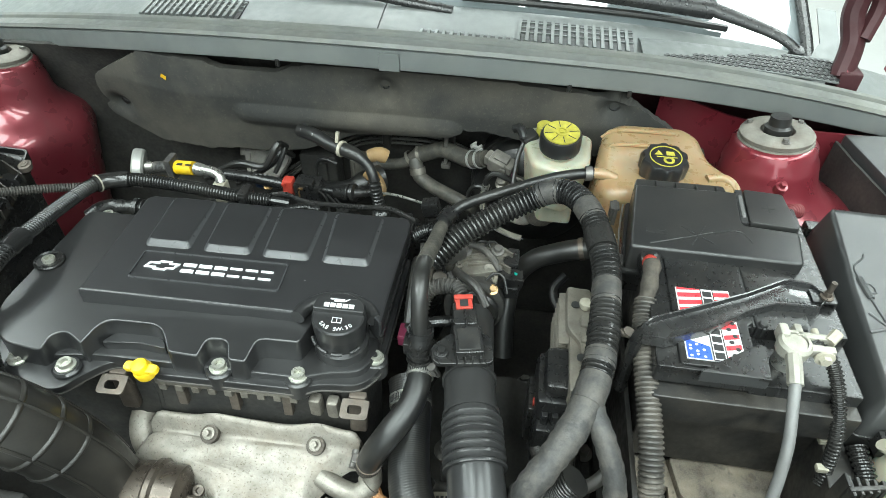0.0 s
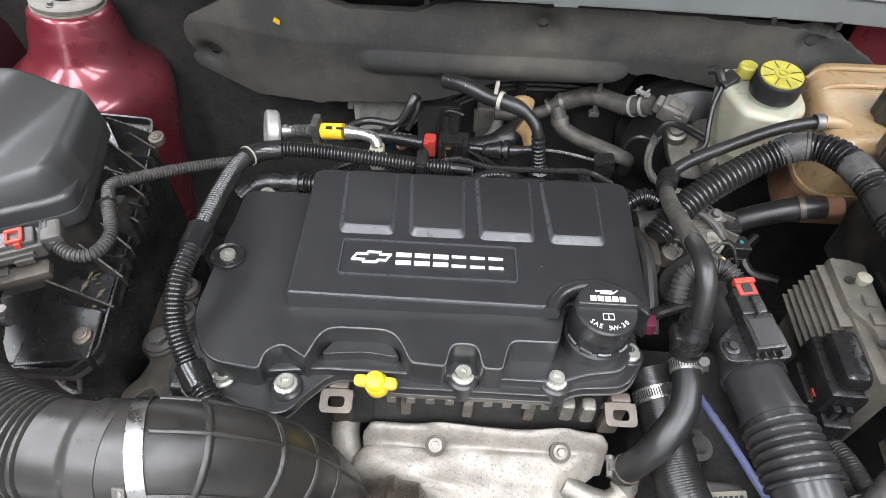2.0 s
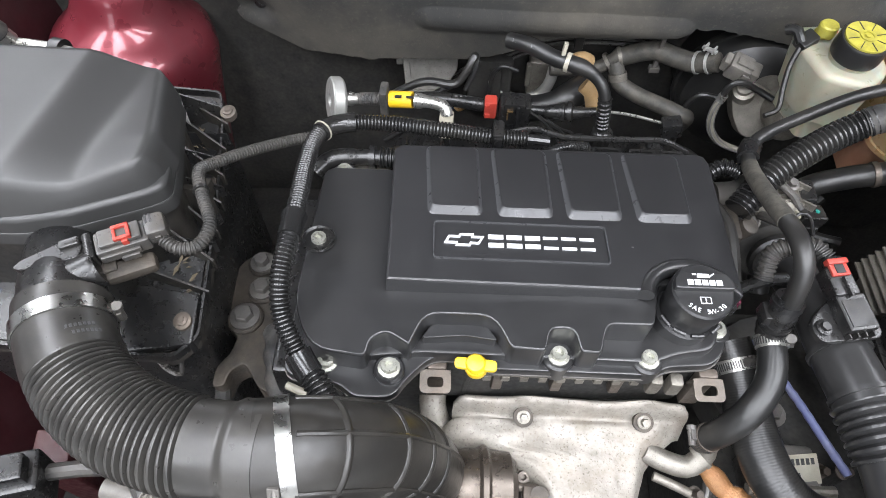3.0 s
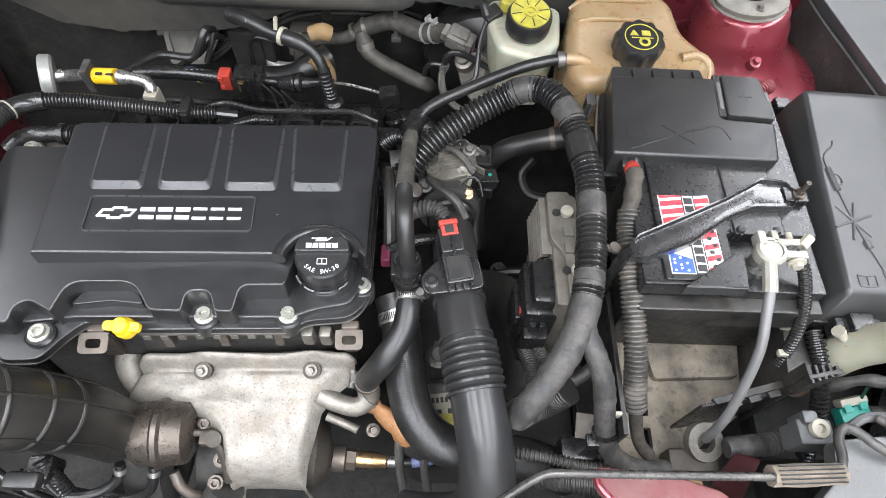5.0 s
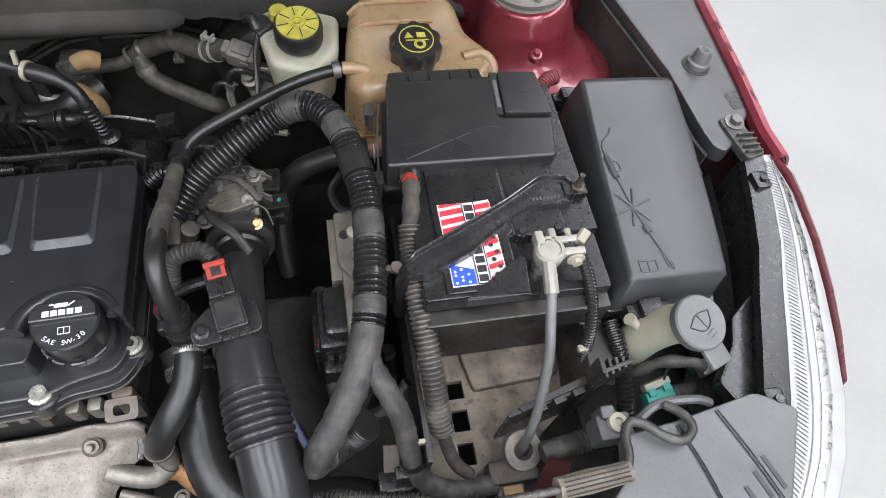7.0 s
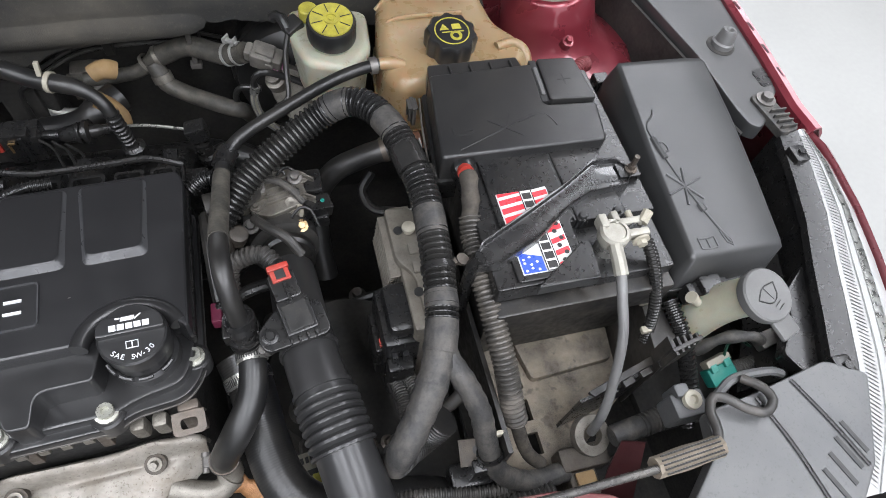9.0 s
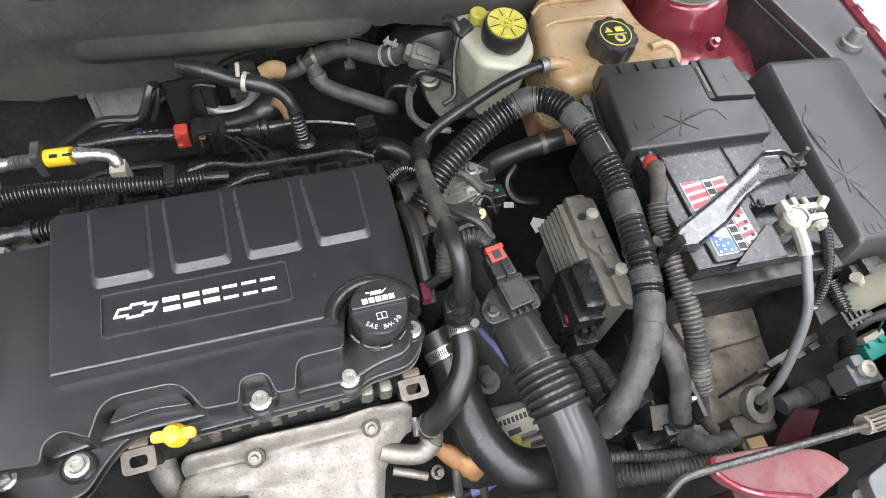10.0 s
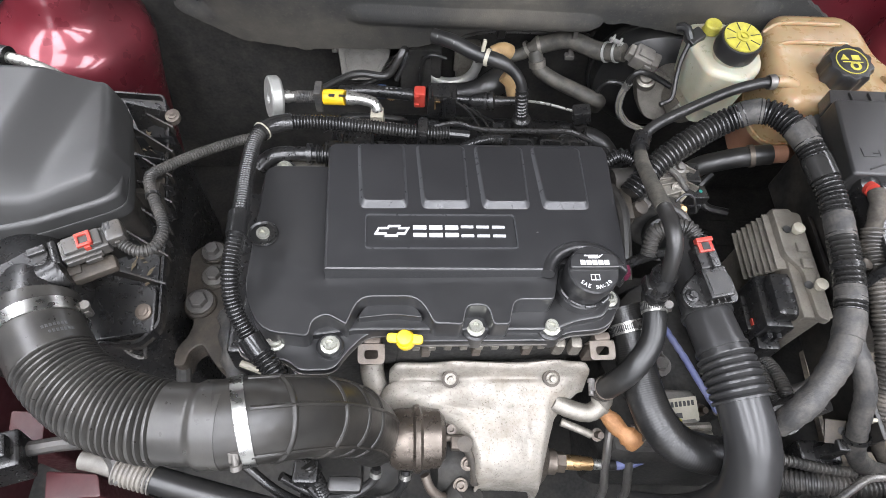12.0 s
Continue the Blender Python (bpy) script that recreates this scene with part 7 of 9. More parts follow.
for x in (0.078, 0.086):
    part("pipe_tag", moved(box(-0.012, -0.005, -0.001, 0.012, 0.005, 0.001, 0.0005), pose(x, 0.386 - (x - 0.078) * 1.2, 0.583, 15, 10, 6)), CAPYELLOW, gear, "faded yellow pipe tag")
part("switch", merge(box(0.06, 0.44, 0.52, 0.075, 0.47, 0.60, 0.003), hex_bm((0.066, 0.45, 0.60), (0, 0, 1), 0.009, 0.01)), DARKSTEEL, gear)
for k in range(14):
    a, b, c = random.uniform(0.03, 0.23), random.uniform(0.36, 0.62), random.uniform(0.50, 0.53)
    part("casing_bolt", hex_bm((a, b, c), (0, 0, 1), 0.007, 0.012), DARKSTEEL, gear)

# exhaust sensor, heat sleeve and small pipes by the manifold
ox = thing("oxygen_sensor", "brass-coloured oxygen sensor with a blue-grey lead", "sensor", (0.0, 0.358, 0.45))
d = Vector((1, -0.02, -0.12)).normalized()
part("boss", lathe([(0.016, 0), (0.016, 0.014), (0.012, 0.016)], 18, (-0.055, 0.361, 0.483), d), RUSTY, ox)
part("catalyst_cone", lathe([(0.030, -0.045), (0.040, -0.03), (0.040, -0.016), (0.026, -0.004), (0.016, 0.0)], 28, (-0.055, 0.361, 0.500), d), MOUNTMAT, ox, "dark heat-browned exhaust cone")
part("hex_nut", lathe([(0.013, 0), (0.013, 0.012), (0.010, 0.013)], 6, (-0.040, 0.361, 0.481), d), RUSTY, ox)
part("body", lathe([(0.0095, 0), (0.0095, 0.022), (0.0085, 0.024), (0.0085, 0.036), (0.006, 0.038)], 20, (-0.028, 0.361, 0.480), d), BRASS, ox)
part("tip", lathe([(0.0068, 0), (0.0068, 0.014), (0.005, 0.015)], 16, (0.010, 0.360, 0.475), d), STEEL, ox)
part("boot", sweep([(0.023, 0.360, 0.474), (0.040, 0.360, 0.472)], 0.0068, 12), RUBBER, ox)
part("lead", sweep([(0.038, 0.360, 0.472), (0.062, 0.362, 0.478), (0.085, 0.374, 0.492), (0.105, 0.385, 0.51), (0.124, 0.398, 0.522)], lambda s, n: 0.0062 + 0.0007 * math.sin(s * 400), 12), BLUEWIRE, ox, "blue-grey sensor lead")
bl = [(0.066, 0.530, 0.600), (0.084, 0.491, 0.600), (0.098, 0.460, 0.601), (0.110, 0.432, 0.600), (0.127, 0.395, 0.598)]
solo("sensor_lead", sweep(bl, lambda s, n: 0.0040 + 0.0004 * math.sin(s * 500), 12), BLUEWIRE, "blue-grey sleeved wire running down past the charge pipe", "wiring", bl[0])
slv = thing("heat_sleeve", "crumpled orange heat protection sleeve", "heat sleeve", (0.02, 0.38, 0.54))
part("sleeve", sweep([(-0.008, 0.400, 0.588), (0.008, 0.390, 0.579), (0.018, 0.381, 0.572), (0.030, 0.372, 0.570), (0.041, 0.366, 0.562)], lambda s, n: 0.0098 + 0.0035 * (s / n) ** 3 + 0.0022 * math.sin(s * 410) * math.sin(s * 171), 18, flat=0.45, open_end=True), FOIL, slv)
tp = thing("turbo_coolant_pipe", "pale metal coolant pipe beside the manifold", "pipe", (-0.02, 0.4, 0.57))
part("pipe", sweep([(-0.062, 0.405, 0.595), (-0.042, 0.398, 0.590), (-0.020, 0.394, 0.590), (-0.006, 0.404, 0.600), (-0.008, 0.414, 0.618)], 0.0105, 16), CAST, tp)
part("bead", band([(-0.062, 0.405, 0.595), (-0.042, 0.398, 0.590), (-0.020, 0.394, 0.590), (-0.006, 0.404, 0.600)], 0.95, 0.0105, 0.005, 0.002), CAST, tp)
part("second_pipe", sweep([(-0.052, 0.384, 0.585), (-0.030, 0.376, 0.584), (-0.018, 0.371, 0.583)], 0.0046, 12), CAST, tp)
for k in (0, 1):
    x = 0.026 + 0.030 * k
    solo("oil_pipe", sweep([(x, 0.40, 0.52), (x - 0.002, 0.375, 0.50), (x, 0.352, 0.47), (x + 0.004, 0.335, 0.44), (x + 0.006, 0.325, 0.40)], 0.0055, 10), DARKSTEEL, "thin grey steel oil pipe in front of the engine", "pipe", (x, 0.35, 0.4), group="oil pipes")
for x, y, z in ((0.128, 0.412, 0.55), (0.145, 0.41, 0.56), (-0.004, 0.378, 0.555)):
    solo("bolt", hex_bm((x, y, z), (0.2, -0.3, 1), 0.0048, 0.012), RUSTY, "dull steel bolt head on the block", "bolt", (x, y, z), group="block bolts")

# ---- behind the engine: intake manifold, fuel line, heater hoses ----
im = thing("intake_manifold", "black plastic intake manifold behind the engine cover", "intake manifold", (-0.17, 0.75, 0.45))
part("plenum", box(-0.36, 0.70, 0.44, 0.02, 0.86, 0.575, 0.025, 3), PLASTIC, im)
for k in range(4):
    x = -0.30 + 0.088 * k
    part("runner", sweep([(x, 0.655, 0.650), (x, 0.69, 0.655), (x, 0.735, 0.645), (x, 0.775, 0.610), (x, 0.79, 0.56)], 0.024, 16, flat=0.8), PLASTIC, im)
part("top_rail", prism(rounded([(-0.34, 0.664), (0.01, 0.672), (0.01, 0.70), (-0.34, 0.692)], 0.006), 0.66, 0.695, 0.004), PLASTIC, im)
for k in range(9):
    x = -0.32 + 0.038 * k
    part("rail_rib", box(x, 0.664, 0.69, x + 0.003, 0.698, 0.702, 0.0006), PLASTIC, im)
part("rail_lip", sweep([(-0.206, 0.70, 0.716), (-0.182, 0.70, 0.723), (-0.160, 0.70, 0.716), (-0.138, 0.70, 0.713), (-0.077, 0.70, 0.715), (-0.043, 0.70, 0.716), (-0.014, 0.698, 0.703)], 0.0034, 8), PLASTIC, im)
for x0, x1 in ((-0.150, -0.126), (-0.118, -0.086), (-0.078, -0.050), (-0.044, -0.020)):
    part("rail_pocket", ring_prism(rounded([(x0, 0.668), (x1, 0.668), (x1, 0.694), (x0, 0.694)], 0.004), rounded([(x0 + 0.003, 0.671), (x1 - 0.003, 0.671), (x1 - 0.003, 0.691), (x0 + 0.003, 0.691)], 0.003), 0.694, 0.708), PLASTIC, im)
part("rail_lead", ribbed([(-0.180, 0.664, 0.716), (-0.164, 0.666, 0.726), (-0.148, 0.672, 0.728), (-0.128, 0.678, 0.722)], 0.0062, 0.003, 0.0012, 12), LOOM, im, "short corrugated lead")
for x in (-0.110, -0.062):
    part("stud", hex_bm((x, 0.680, 0.700), (0, 0, 1), 0.0035, 0.007), DARKSTEEL, im)
fr = thing("fuel_rail", "black fuel rail with a red lock block and injector leads", "fuel rail", (-0.15, 0.8, 0.6))
part("rail", sweep([(-0.335, 0.796, 0.668), (-0.29, 0.806, 0.662), (-0.238, 0.817, 0.646)], 0.0085, 14), PLASTIC, fr)
part("rail_print", merge(*[moved(box(-0.0016, -0.0008, 0, 0.0016, 0.0008, 0.0003, 0), pose(-0.315 + 0.0062 * k, 0.7995 + 0.0013 * k, 0.6735 - 0.0011 * k, 15, 10, 12)) for k in range(11)]), LIDMARK, fr, "small worn grey print")
part("lock_block", merge(box(-0.2355, 0.808, 0.630, -0.219, 0.826, 0.657, 0.003), box(-0.2345, 0.805, 0.650, -0.228, 0.81, 0.655, 0.001), box(-0.2345, 0.805, 0.634, -0.228, 0.81, 0.640, 0.001)), REDCLIP, fr, "red lock block")
part("connector", merge(box(-0.216, 0.802, 0.616, -0.176, 0.832, 0.658, 0.004), box(-0.210, 0.800, 0.652, -0.184, 0.815, 0.664, 0.002), box(-0.195, 0.798, 0.622, -0.190, 0.806, 0.660, 0.001)), PLASTIC, fr)
part("connector_spring", merge(box(-0.2065, 0.7975, 0.640, -0.2045, 0.7995, 0.654, 0), box(-0.2065, 0.7975, 0.653, -0.199, 0.7995, 0.655, 0)), BRASS, fr, "small brass spring wire")
part("extension", merge(sweep([(-0.178, 0.818, 0.642), (-0.15, 0.815, 0.643), (-0.13, 0.812, 0.646), (-0.095, 0.806, 0.655)], 0.0056, 12), lathe([(0.006, -0.026), (0.009, -0.020), (0.0105, -0.008), (0.0125, -0.004), (0.0125, -0.001), (0.010, 0), (0.010, 0.003), (0.014, 0.003), (0.014, 0.008), (0.008, 0.010), (0.007, 0.022)], 20, (-0.132, 0.812, 0.646), (1, -0.1, 0.15))), PLASTIC, fr)
part("steel_rod", sweep([(-0.098, 0.807, 0.655), (-0.060, 0.797, 0.662), (-0.012, 0.783, 0.662)], 0.0019, 8), STEEL, fr, "thin bare steel rod")
part("end_plug", merge(moved(box(-0.012, -0.010, -0.011, 0.012, 0.010, 0.011, 0.003), pose(-0.006, 0.783, 0.658, 0, -12, 0)), lathe([(0.013, 0.0), (0.013, 0.008), (0.010, 0.012), (0.010, 0.03), (0, 0.03)], 18, (-0.002, 0.780, 0.612), (-0.1, 0.05, 1))), PLASTIC, fr)
for k in range(3):
    x = -0.178 + 0.012 * k
    part("injector_lead", sweep([(x, 0.805, 0.650 - 0.006 * k), (x + 0.016, 0.790, 0.650 - 0.006 * k), (x + 0.028, 0.765, 0.655), (x + 0.040, 0.735, 0.655)], 0.0016, 8), RUBBER, fr)
for k in range(4):
    x = -0.30 + 0.088 * k
    part("injector_plug", merge(box(x - 0.006, 0.735, 0.64, 0.010 + x, 0.755, 0.668, 0.003)), PLASTIC, fr)
part("blue_plug", box(-0.287, 0.826, 0.626, -0.275, 0.840, 0.642, 0.002), BLUE, fr, "small blue plug")
part("rail_bolt", hex_bm((-0.268, 0.832, 0.628), (0, -0.4, 1), 0.005, 0.006), BRASS, fr, "small brass bolt")
fl = thing("fuel_supply_hose", "braided fuel hose with steel ends and a yellow warning tag", "hose", (-0.33, 0.735, 0.65))
FL = [(-0.405, 0.741, 0.712), (-0.38, 0.740, 0.715), (-0.34, 0.735, 0.722), (-0.30, 0.731, 0.725), (-0.282, 0.729, 0.722), (-0.277, 0.723, 0.716), (-0.277, 0.719, 0.698)]
part("braid", ribbed(cut_curve(FL, 0.18, 0.42), 0.0075, 0.0028, 0.0006, 14), TAPE, fl, "dark braided hose")
part("steel_end", sweep(cut_curve(FL, 0.0, 0.19), lambda s, n: 0.0062 + 0.002 * (0.4 < s / n < 0.8), 14), STEEL, fl)
part("tag", lathe([(0.0094, 0), (0.0094, 0.026)], 18, *[(p, dd) for p, dd in [along(FL, 0.43)]][0]), TAGYELLOW, fl, "yellow warning tag")
part("tag_symbol", merge(box(-0.334, 0.7245, 0.7335, -0.327, 0.728, 0.7350, 0), box(-0.322, 0.7245, 0.7340, -0.314, 0.727, 0.7352, 0)), BLACKPRINT, fl)
part("steel_elbow", sweep(cut_curve(FL, 0.60, 0.90), lambda s, n: 0.0068 + 0.0018 * (s / n < 0.25), 14), STEEL, fl)
part("white_coupling", merge(box(-0.285, 0.711, 0.688, -0.269, 0.729, 0.716, 0.002)), CREAM, fl, "white end coupling")
part("hose_clip", box(-0.352, 0.724, 0.706, -0.343, 0.746, 0.738, 0.002), TAPE, fl, "grey plastic clip")
part("end_disc", lathe([(0.006, -0.004), (0.024, -0.003), (0.0265, 0.0), (0.0265, 0.010), (0.0245, 0.012), (0.008, 0.012), (0.005, 0.009), (0, 0.009)], 36, (-0.402, 0.746, 0.706), (-1, -0.38, 0.28)), CREAMCLIP, fl, "round steel end disc")
pc = thing("breather_hose", "black breather hose with a cream cable tie", "hose", (-0.13, 0.81, 0.63))
PC = [(-0.211, 0.855, 0.718), (-0.184, 0.840, 0.722), (-0.156, 0.828, 0.716), (-0.134, 0.820, 0.715), (-0.116, 0.815, 0.711), (-0.100, 0.809, 0.700), (-0.092, 0.802, 0.688), (-0.089, 0.798, 0.672), (-0.085, 0.797, 0.640), (-0.082, 0.797, 0.612)]
part("hose", sweep(PC, lambda s, n: 0.0098 if s / n < 0.44 else 0.0098 - 0.025 * (s / n - 0.44) if s / n < 0.54 else 0.0073, 14), RUBBER, pc)
part("hose_print", merge(*[moved(box(-0.0007, -0.0022, 0, 0.0007, 0.0022, 0.0003, 0), pose(-0.206 + 0.0036 * k, 0.8445 - 0.002 * k, 0.7262 + 0.0003 * k, 40, 0, -12)) for k in range(7)]), LIDMARK, pc, "row of small pale print marks")
part("tie", merge(band(PC, 0.37, 0.0098, 0.005, 0.0018), moved(box(-0.0025, -0.003, 0, 0.0025, 0.003, 0.016, 0.001), pose(-0.147, 0.824, 0.724, -10, 8, 0))), CREAM, pc, "cream cable tie")
part("lower_fitting", merge(ribbed(cut_curve(PC, 0.68, 0.87), 0.0088, 0.006, 0.002, 14), lathe([(0.014, 0), (0.014, 0.020), (0.010, 0.024), (0, 0.024)], 8, (-0.082, 0.797, 0.610), (-0.05, 0, 1))), PLASTIC, pc)
hh = thing("heater_hose", "dusty grey-green heater hose with spring clips along the bulkhead", "hose", (0.0, 0.92, 0.6), group="heater hoses")
HA = [(-0.145, 0.930, 0.617), (-0.108, 0.932, 0.617), (-0.078, 0.934, 0.621), (-0.058, 0.936, 0.635), (-0.043, 0.937, 0.641), (-0.011, 0.930, 0.657), (0.015, 0.914, 0.660), (0.034, 0.900, 0.664), (0.060, 0.882, 0.680)]
part("hose", sweep(HA, lambda s, n: 0.0092 if s / n < 0.40 else 0.0130, 16), OLDHOSE, hh)
for s in (0.36, 0.42):
    part("spring_clip", band(HA, s, 0.0125, 0.005, 0.0018), CAST, hh)
part("pipe_hook", merge(box(-0.008, 0.918, 0.636, -0.002, 0.924, 0.690, 0.001), box(-0.012, 0.916, 0.630, 0.002, 0.926, 0.638, 0.001)), DARKSTEEL, hh, "grey metal hook")
part("wide_clip", merge(band(HA, 0.880, 0.0131, 0.0035, 0.0016), band(HA, 0.955, 0.0131, 0.0035, 0.0016), moved(box(-0.010, -0.003, 0, 0.010, 0.003, 0.004, 0.001), pose(0.045, 0.888, 0.692, 0, 0, -35)), moved(box(-0.007, -0.006, 0, -0.004, 0.006, 0.0075, 0.001), pose(0.045, 0.888, 0.692, 0, 0, -35)), moved(box(0.004, -0.006, 0, 0.007, 0.006, 0.0075, 0.001), pose(0.045, 0.888, 0.692, 0, 0, -35))), CREAMCLIP, hh, "pale perforated spring clip")
VC = pose(0.083, 0.867, 0.684, 15, 12, -22)
part("valve_connector", moved(merge(box(-0.016, -0.013, -0.013, 0.012, 0.013, 0.013, 0.004), box(-0.024, -0.009, -0.009, -0.014, 0.009, 0.009, 0.003), box(0.010, -0.011, -0.010, 0.022, 0.011, 0.012, 0.003), box(-0.010, -0.007, 0.012, 0.012, 0.003, 0.016, 0.001), box(0.004, -0.015, -0.006, 0.014, -0.012, 0.008, 0.001)), VC), DUSTGREY, hh, "grey connector with a pink face")
part("pink_face", moved(merge(box(0.0222, -0.006, -0.008, 0.0232, 0.003, -0.001, 0), box(0.012, -0.0135, -0.008, 0.020, -0.0115, -0.001, 0)), VC), mat("pink_plastic", (0.32, 0.12, 0.22), None, 0.5), hh)
hb = thing("heater_hose", "lower grey heater hose bending down behind the engine", "hose", (0.0, 0.91, 0.55), group="heater hoses")
HB = [(-0.058, 0.930, 0.634), (-0.052, 0.922, 0.622), (-0.046, 0.915, 0.610), (-0.022, 0.900, 0.604), (0.006, 0.880, 0.606), (0.030, 0.866, 0.605), (0.044, 0.868, 0.596), (0.05, 0.890, 0.56)]
part("hose", sweep(HB, lambda s, n: 0.0112 if s / n < 0.6 else 0.0112 - 0.004 * (s / n - 0.6), 14), OLDHOSE, hb)
part("spring_clip", band(HB, 0.10, 0.0114, 0.010, 0.0016), CAST, hb)
for k, (dy, dz) in enumerate(((0.0, 0.0), (0.003, 0.0085), (-0.003, -0.0065))):
    solo("bulkhead_pipe", sweep([(-0.300, 0.962 + dy, 0.548 + dz), (-0.262 - dz, 0.962 + dy, 0.579), (-0.234 - dz, 0.962 + dy, 0.592 + 0.5 * dz), (-0.190, 0.962 + dy, 0.620 + dz), (-0.148, 0.962 + dy, 0.642 + dz), (-0.097, 0.962 + dy, 0.649 + dz), (-0.046, 0.962 + dy, 0.649 + dz), (-0.012, 0.962 + dy, 0.644 + dz), (0.03, 0.966 + dy, 0.625 + dz)], 0.0027, 8), PIPEGREY, "thin grey metal pipe along the bulkhead", "pipe", (-0.1, 0.96, 0.62), group="bulkhead pipes")
solo("pipe_clip", merge(box(-0.114, 0.948, 0.636, -0.102, 0.968, 0.666, 0.002), box(-0.112, 0.960, 0.660, -0.104, 0.995, 0.666, 0.001)), DUSTY, "dark clip holding the bulkhead pipes", "clip", (-0.108, 0.96, 0.63), group="pipe clips")
solo("pipe_clip", merge(box(-0.006, 0.944, 0.636, 0.004, 0.967, 0.672, 0.002), box(-0.004, 0.944, 0.666, 0.002, 0.995, 0.672, 0.001)), DUSTY, "dark clip holding the bulkhead pipes", "clip", (0.0, 0.95, 0.63), group="pipe clips")
sb = thing("valve_shield", "dusty grey metal shield plate below the insulation", "shield", (-0.318, 0.95, 0.55))
SP = pose(-0.318, 0.948, 0.588, 58, 0, 3)
part("plate", moved(prism(rounded([(-0.042, 0.026), (0.042, 0.026), (0.040, 0.002), (0.018, -0.034), (-0.036, -0.034)], 0.005), 0, 0.006, 0.002), SP), GREYPLATE, sb)
part("rim", moved(ring_prism(rounded([(-0.040, 0.024), (0.040, 0.024), (0.037, 0.002), (0.017, -0.032), (-0.034, -0.032)], 0.004), rounded([(-0.031, 0.014), (0.033, 0.014), (0.030, 0.000), (0.012, -0.027), (-0.027, -0.027)], 0.004), 0.006, 0.010), SP), GREYPLATE, sb)
part("side_tab", moved(box(-0.050, 0.008, -0.004, -0.041, 0.026, 0.004, 0.001), SP), GREYPLATE, sb)
cl = thing("coolant_outlet", "bent silver metal outlet pipe behind the engine", "pipe", (-0.18, 0.95, 0.55))
part("bend", sweep([(-0.229, 0.953, 0.578), (-0.222, 0.95, 0.562), (-0.208, 0.949, 0.549), (-0.186, 0.948, 0.543), (-0.163, 0.948, 0.547), (-0.147, 0.949, 0.560), (-0.139, 0.95, 0.580), (-0.137, 0.952, 0.600)], 0.0082, 16), PALEALLOY, cl, "smooth pale alloy bend")
part("block", merge(box(-0.172, 0.957, 0.540, -0.134, 0.985, 0.605, 0.005), box(-0.176, 0.955, 0.560, -0.168, 0.965, 0.60, 0.002)), CAST, cl)
solo("valve_housing", merge(box(-0.262, 0.945, 0.52, -0.196, 0.985, 0.612, 0.006), box(-0.228, 0.938, 0.54, -0.212, 0.948, 0.60, 0.002)), UNDER, "black square valve housing below the pipes", "housing", (-0.23, 0.96, 0.52))
solo("air_duct_elbow", sweep([(-0.195, 0.865, 0.600), (-0.165, 0.860, 0.606), (-0.140, 0.858, 0.616), (-0.122, 0.862, 0.628), (-0.100, 0.880, 0.630)], lambda s, n: 0.017 + 0.003 * s / n, 16), RUBBER, "thick black rubber elbow behind the fuel rail", "hose", (-0.15, 0.86, 0.6))
for a, b in (([(-0.124, 0.900, 0.652), (-0.110, 0.903, 0.656), (-0.097, 0.905, 0.650)], 0.013), ([(-0.112, 0.840, 0.668), (-0.101, 0.836, 0.660), (-0.094, 0.832, 0.646), (-0.092, 0.83, 0.634)], 0.012)):
    solo("foam_sleeve", sweep(a, lambda s, n: b * (0.72 + 0.25 * math.sin(2.6 * s / n + 0.4)) + 0.0012 * math.sin(s * 900), 12), OCHRE, "tan foam sleeve on a pipe behind the engine", "foam sleeve", a[0], group="foam sleeves")
for r, pts in ((0.0052, [(-0.372, 0.835, 0.628), (-0.333, 0.84, 0.651), (-0.309, 0.84, 0.660), (-0.275, 0.842, 0.656), (-0.260, 0.848, 0.675), (-0.252, 0.858, 0.688), (-0.250, 0.88, 0.67)]), (0.0045, [(-0.330, 0.85, 0.612), (-0.300, 0.855, 0.628), (-0.268, 0.86, 0.650), (-0.254, 0.87, 0.668), (-0.25, 0.90, 0.64)]), (0.0036, [(-0.262, 0.85, 0.64), (-0.252, 0.86, 0.66), (-0.247, 0.87, 0.675)]), (0.0030, [(-0.228, 0.93, 0.56), (-0.226, 0.93, 0.60), (-0.212, 0.928, 0.618), (-0.19, 0.93, 0.61)]), (0.0042, [(-0.36, 0.77, 0.62), (-0.32, 0.775, 0.642), (-0.26, 0.78, 0.638), (-0.246, 0.79, 0.62)])):
    solo("black_wire", sweep(pts, r, 10), RUBBER, "black sleeved wire behind the engine", "wiring", pts[0], group="black wires")
solo("vacuum_pump_cover", merge(lathe([(0.03, 0), (0.045, 0.01), (0.048, 0.03), (0.04, 0.04), (0, 0.04)], 28, (0.02, 0.80, 0.53), (0, -0.2, 1)), sweep([(-0.01, 0.80, 0.55), (0.01, 0.81, 0.58), (0.04, 0.80, 0.58), (0.07, 0.78, 0.55)], 0.016, 14)), RUBBER, "rounded black cover behind the throttle", "cover", (0.02, 0.8, 0.53))


# ---- air box, intake hose, engine mount ----
air = thing("air_filter_box", "black plastic air filter box with a dark grey lid, dirty ribs", "air filter box", (-0.58, 0.55, 0.55))
lidline = rounded([(-0.70, 0.62), (-0.545, 0.648), (-0.524, 0.640), (-0.496, 0.545), (-0.492, 0.522), (-0.505, 0.512), (-0.558, 0.487), (-0.60, 0.476), (-0.72, 0.470)], 0.008)
bm = prism(lidline, 0.790, 0.812, 0.005, 3)
part("lid", bm, AIRLID, air)
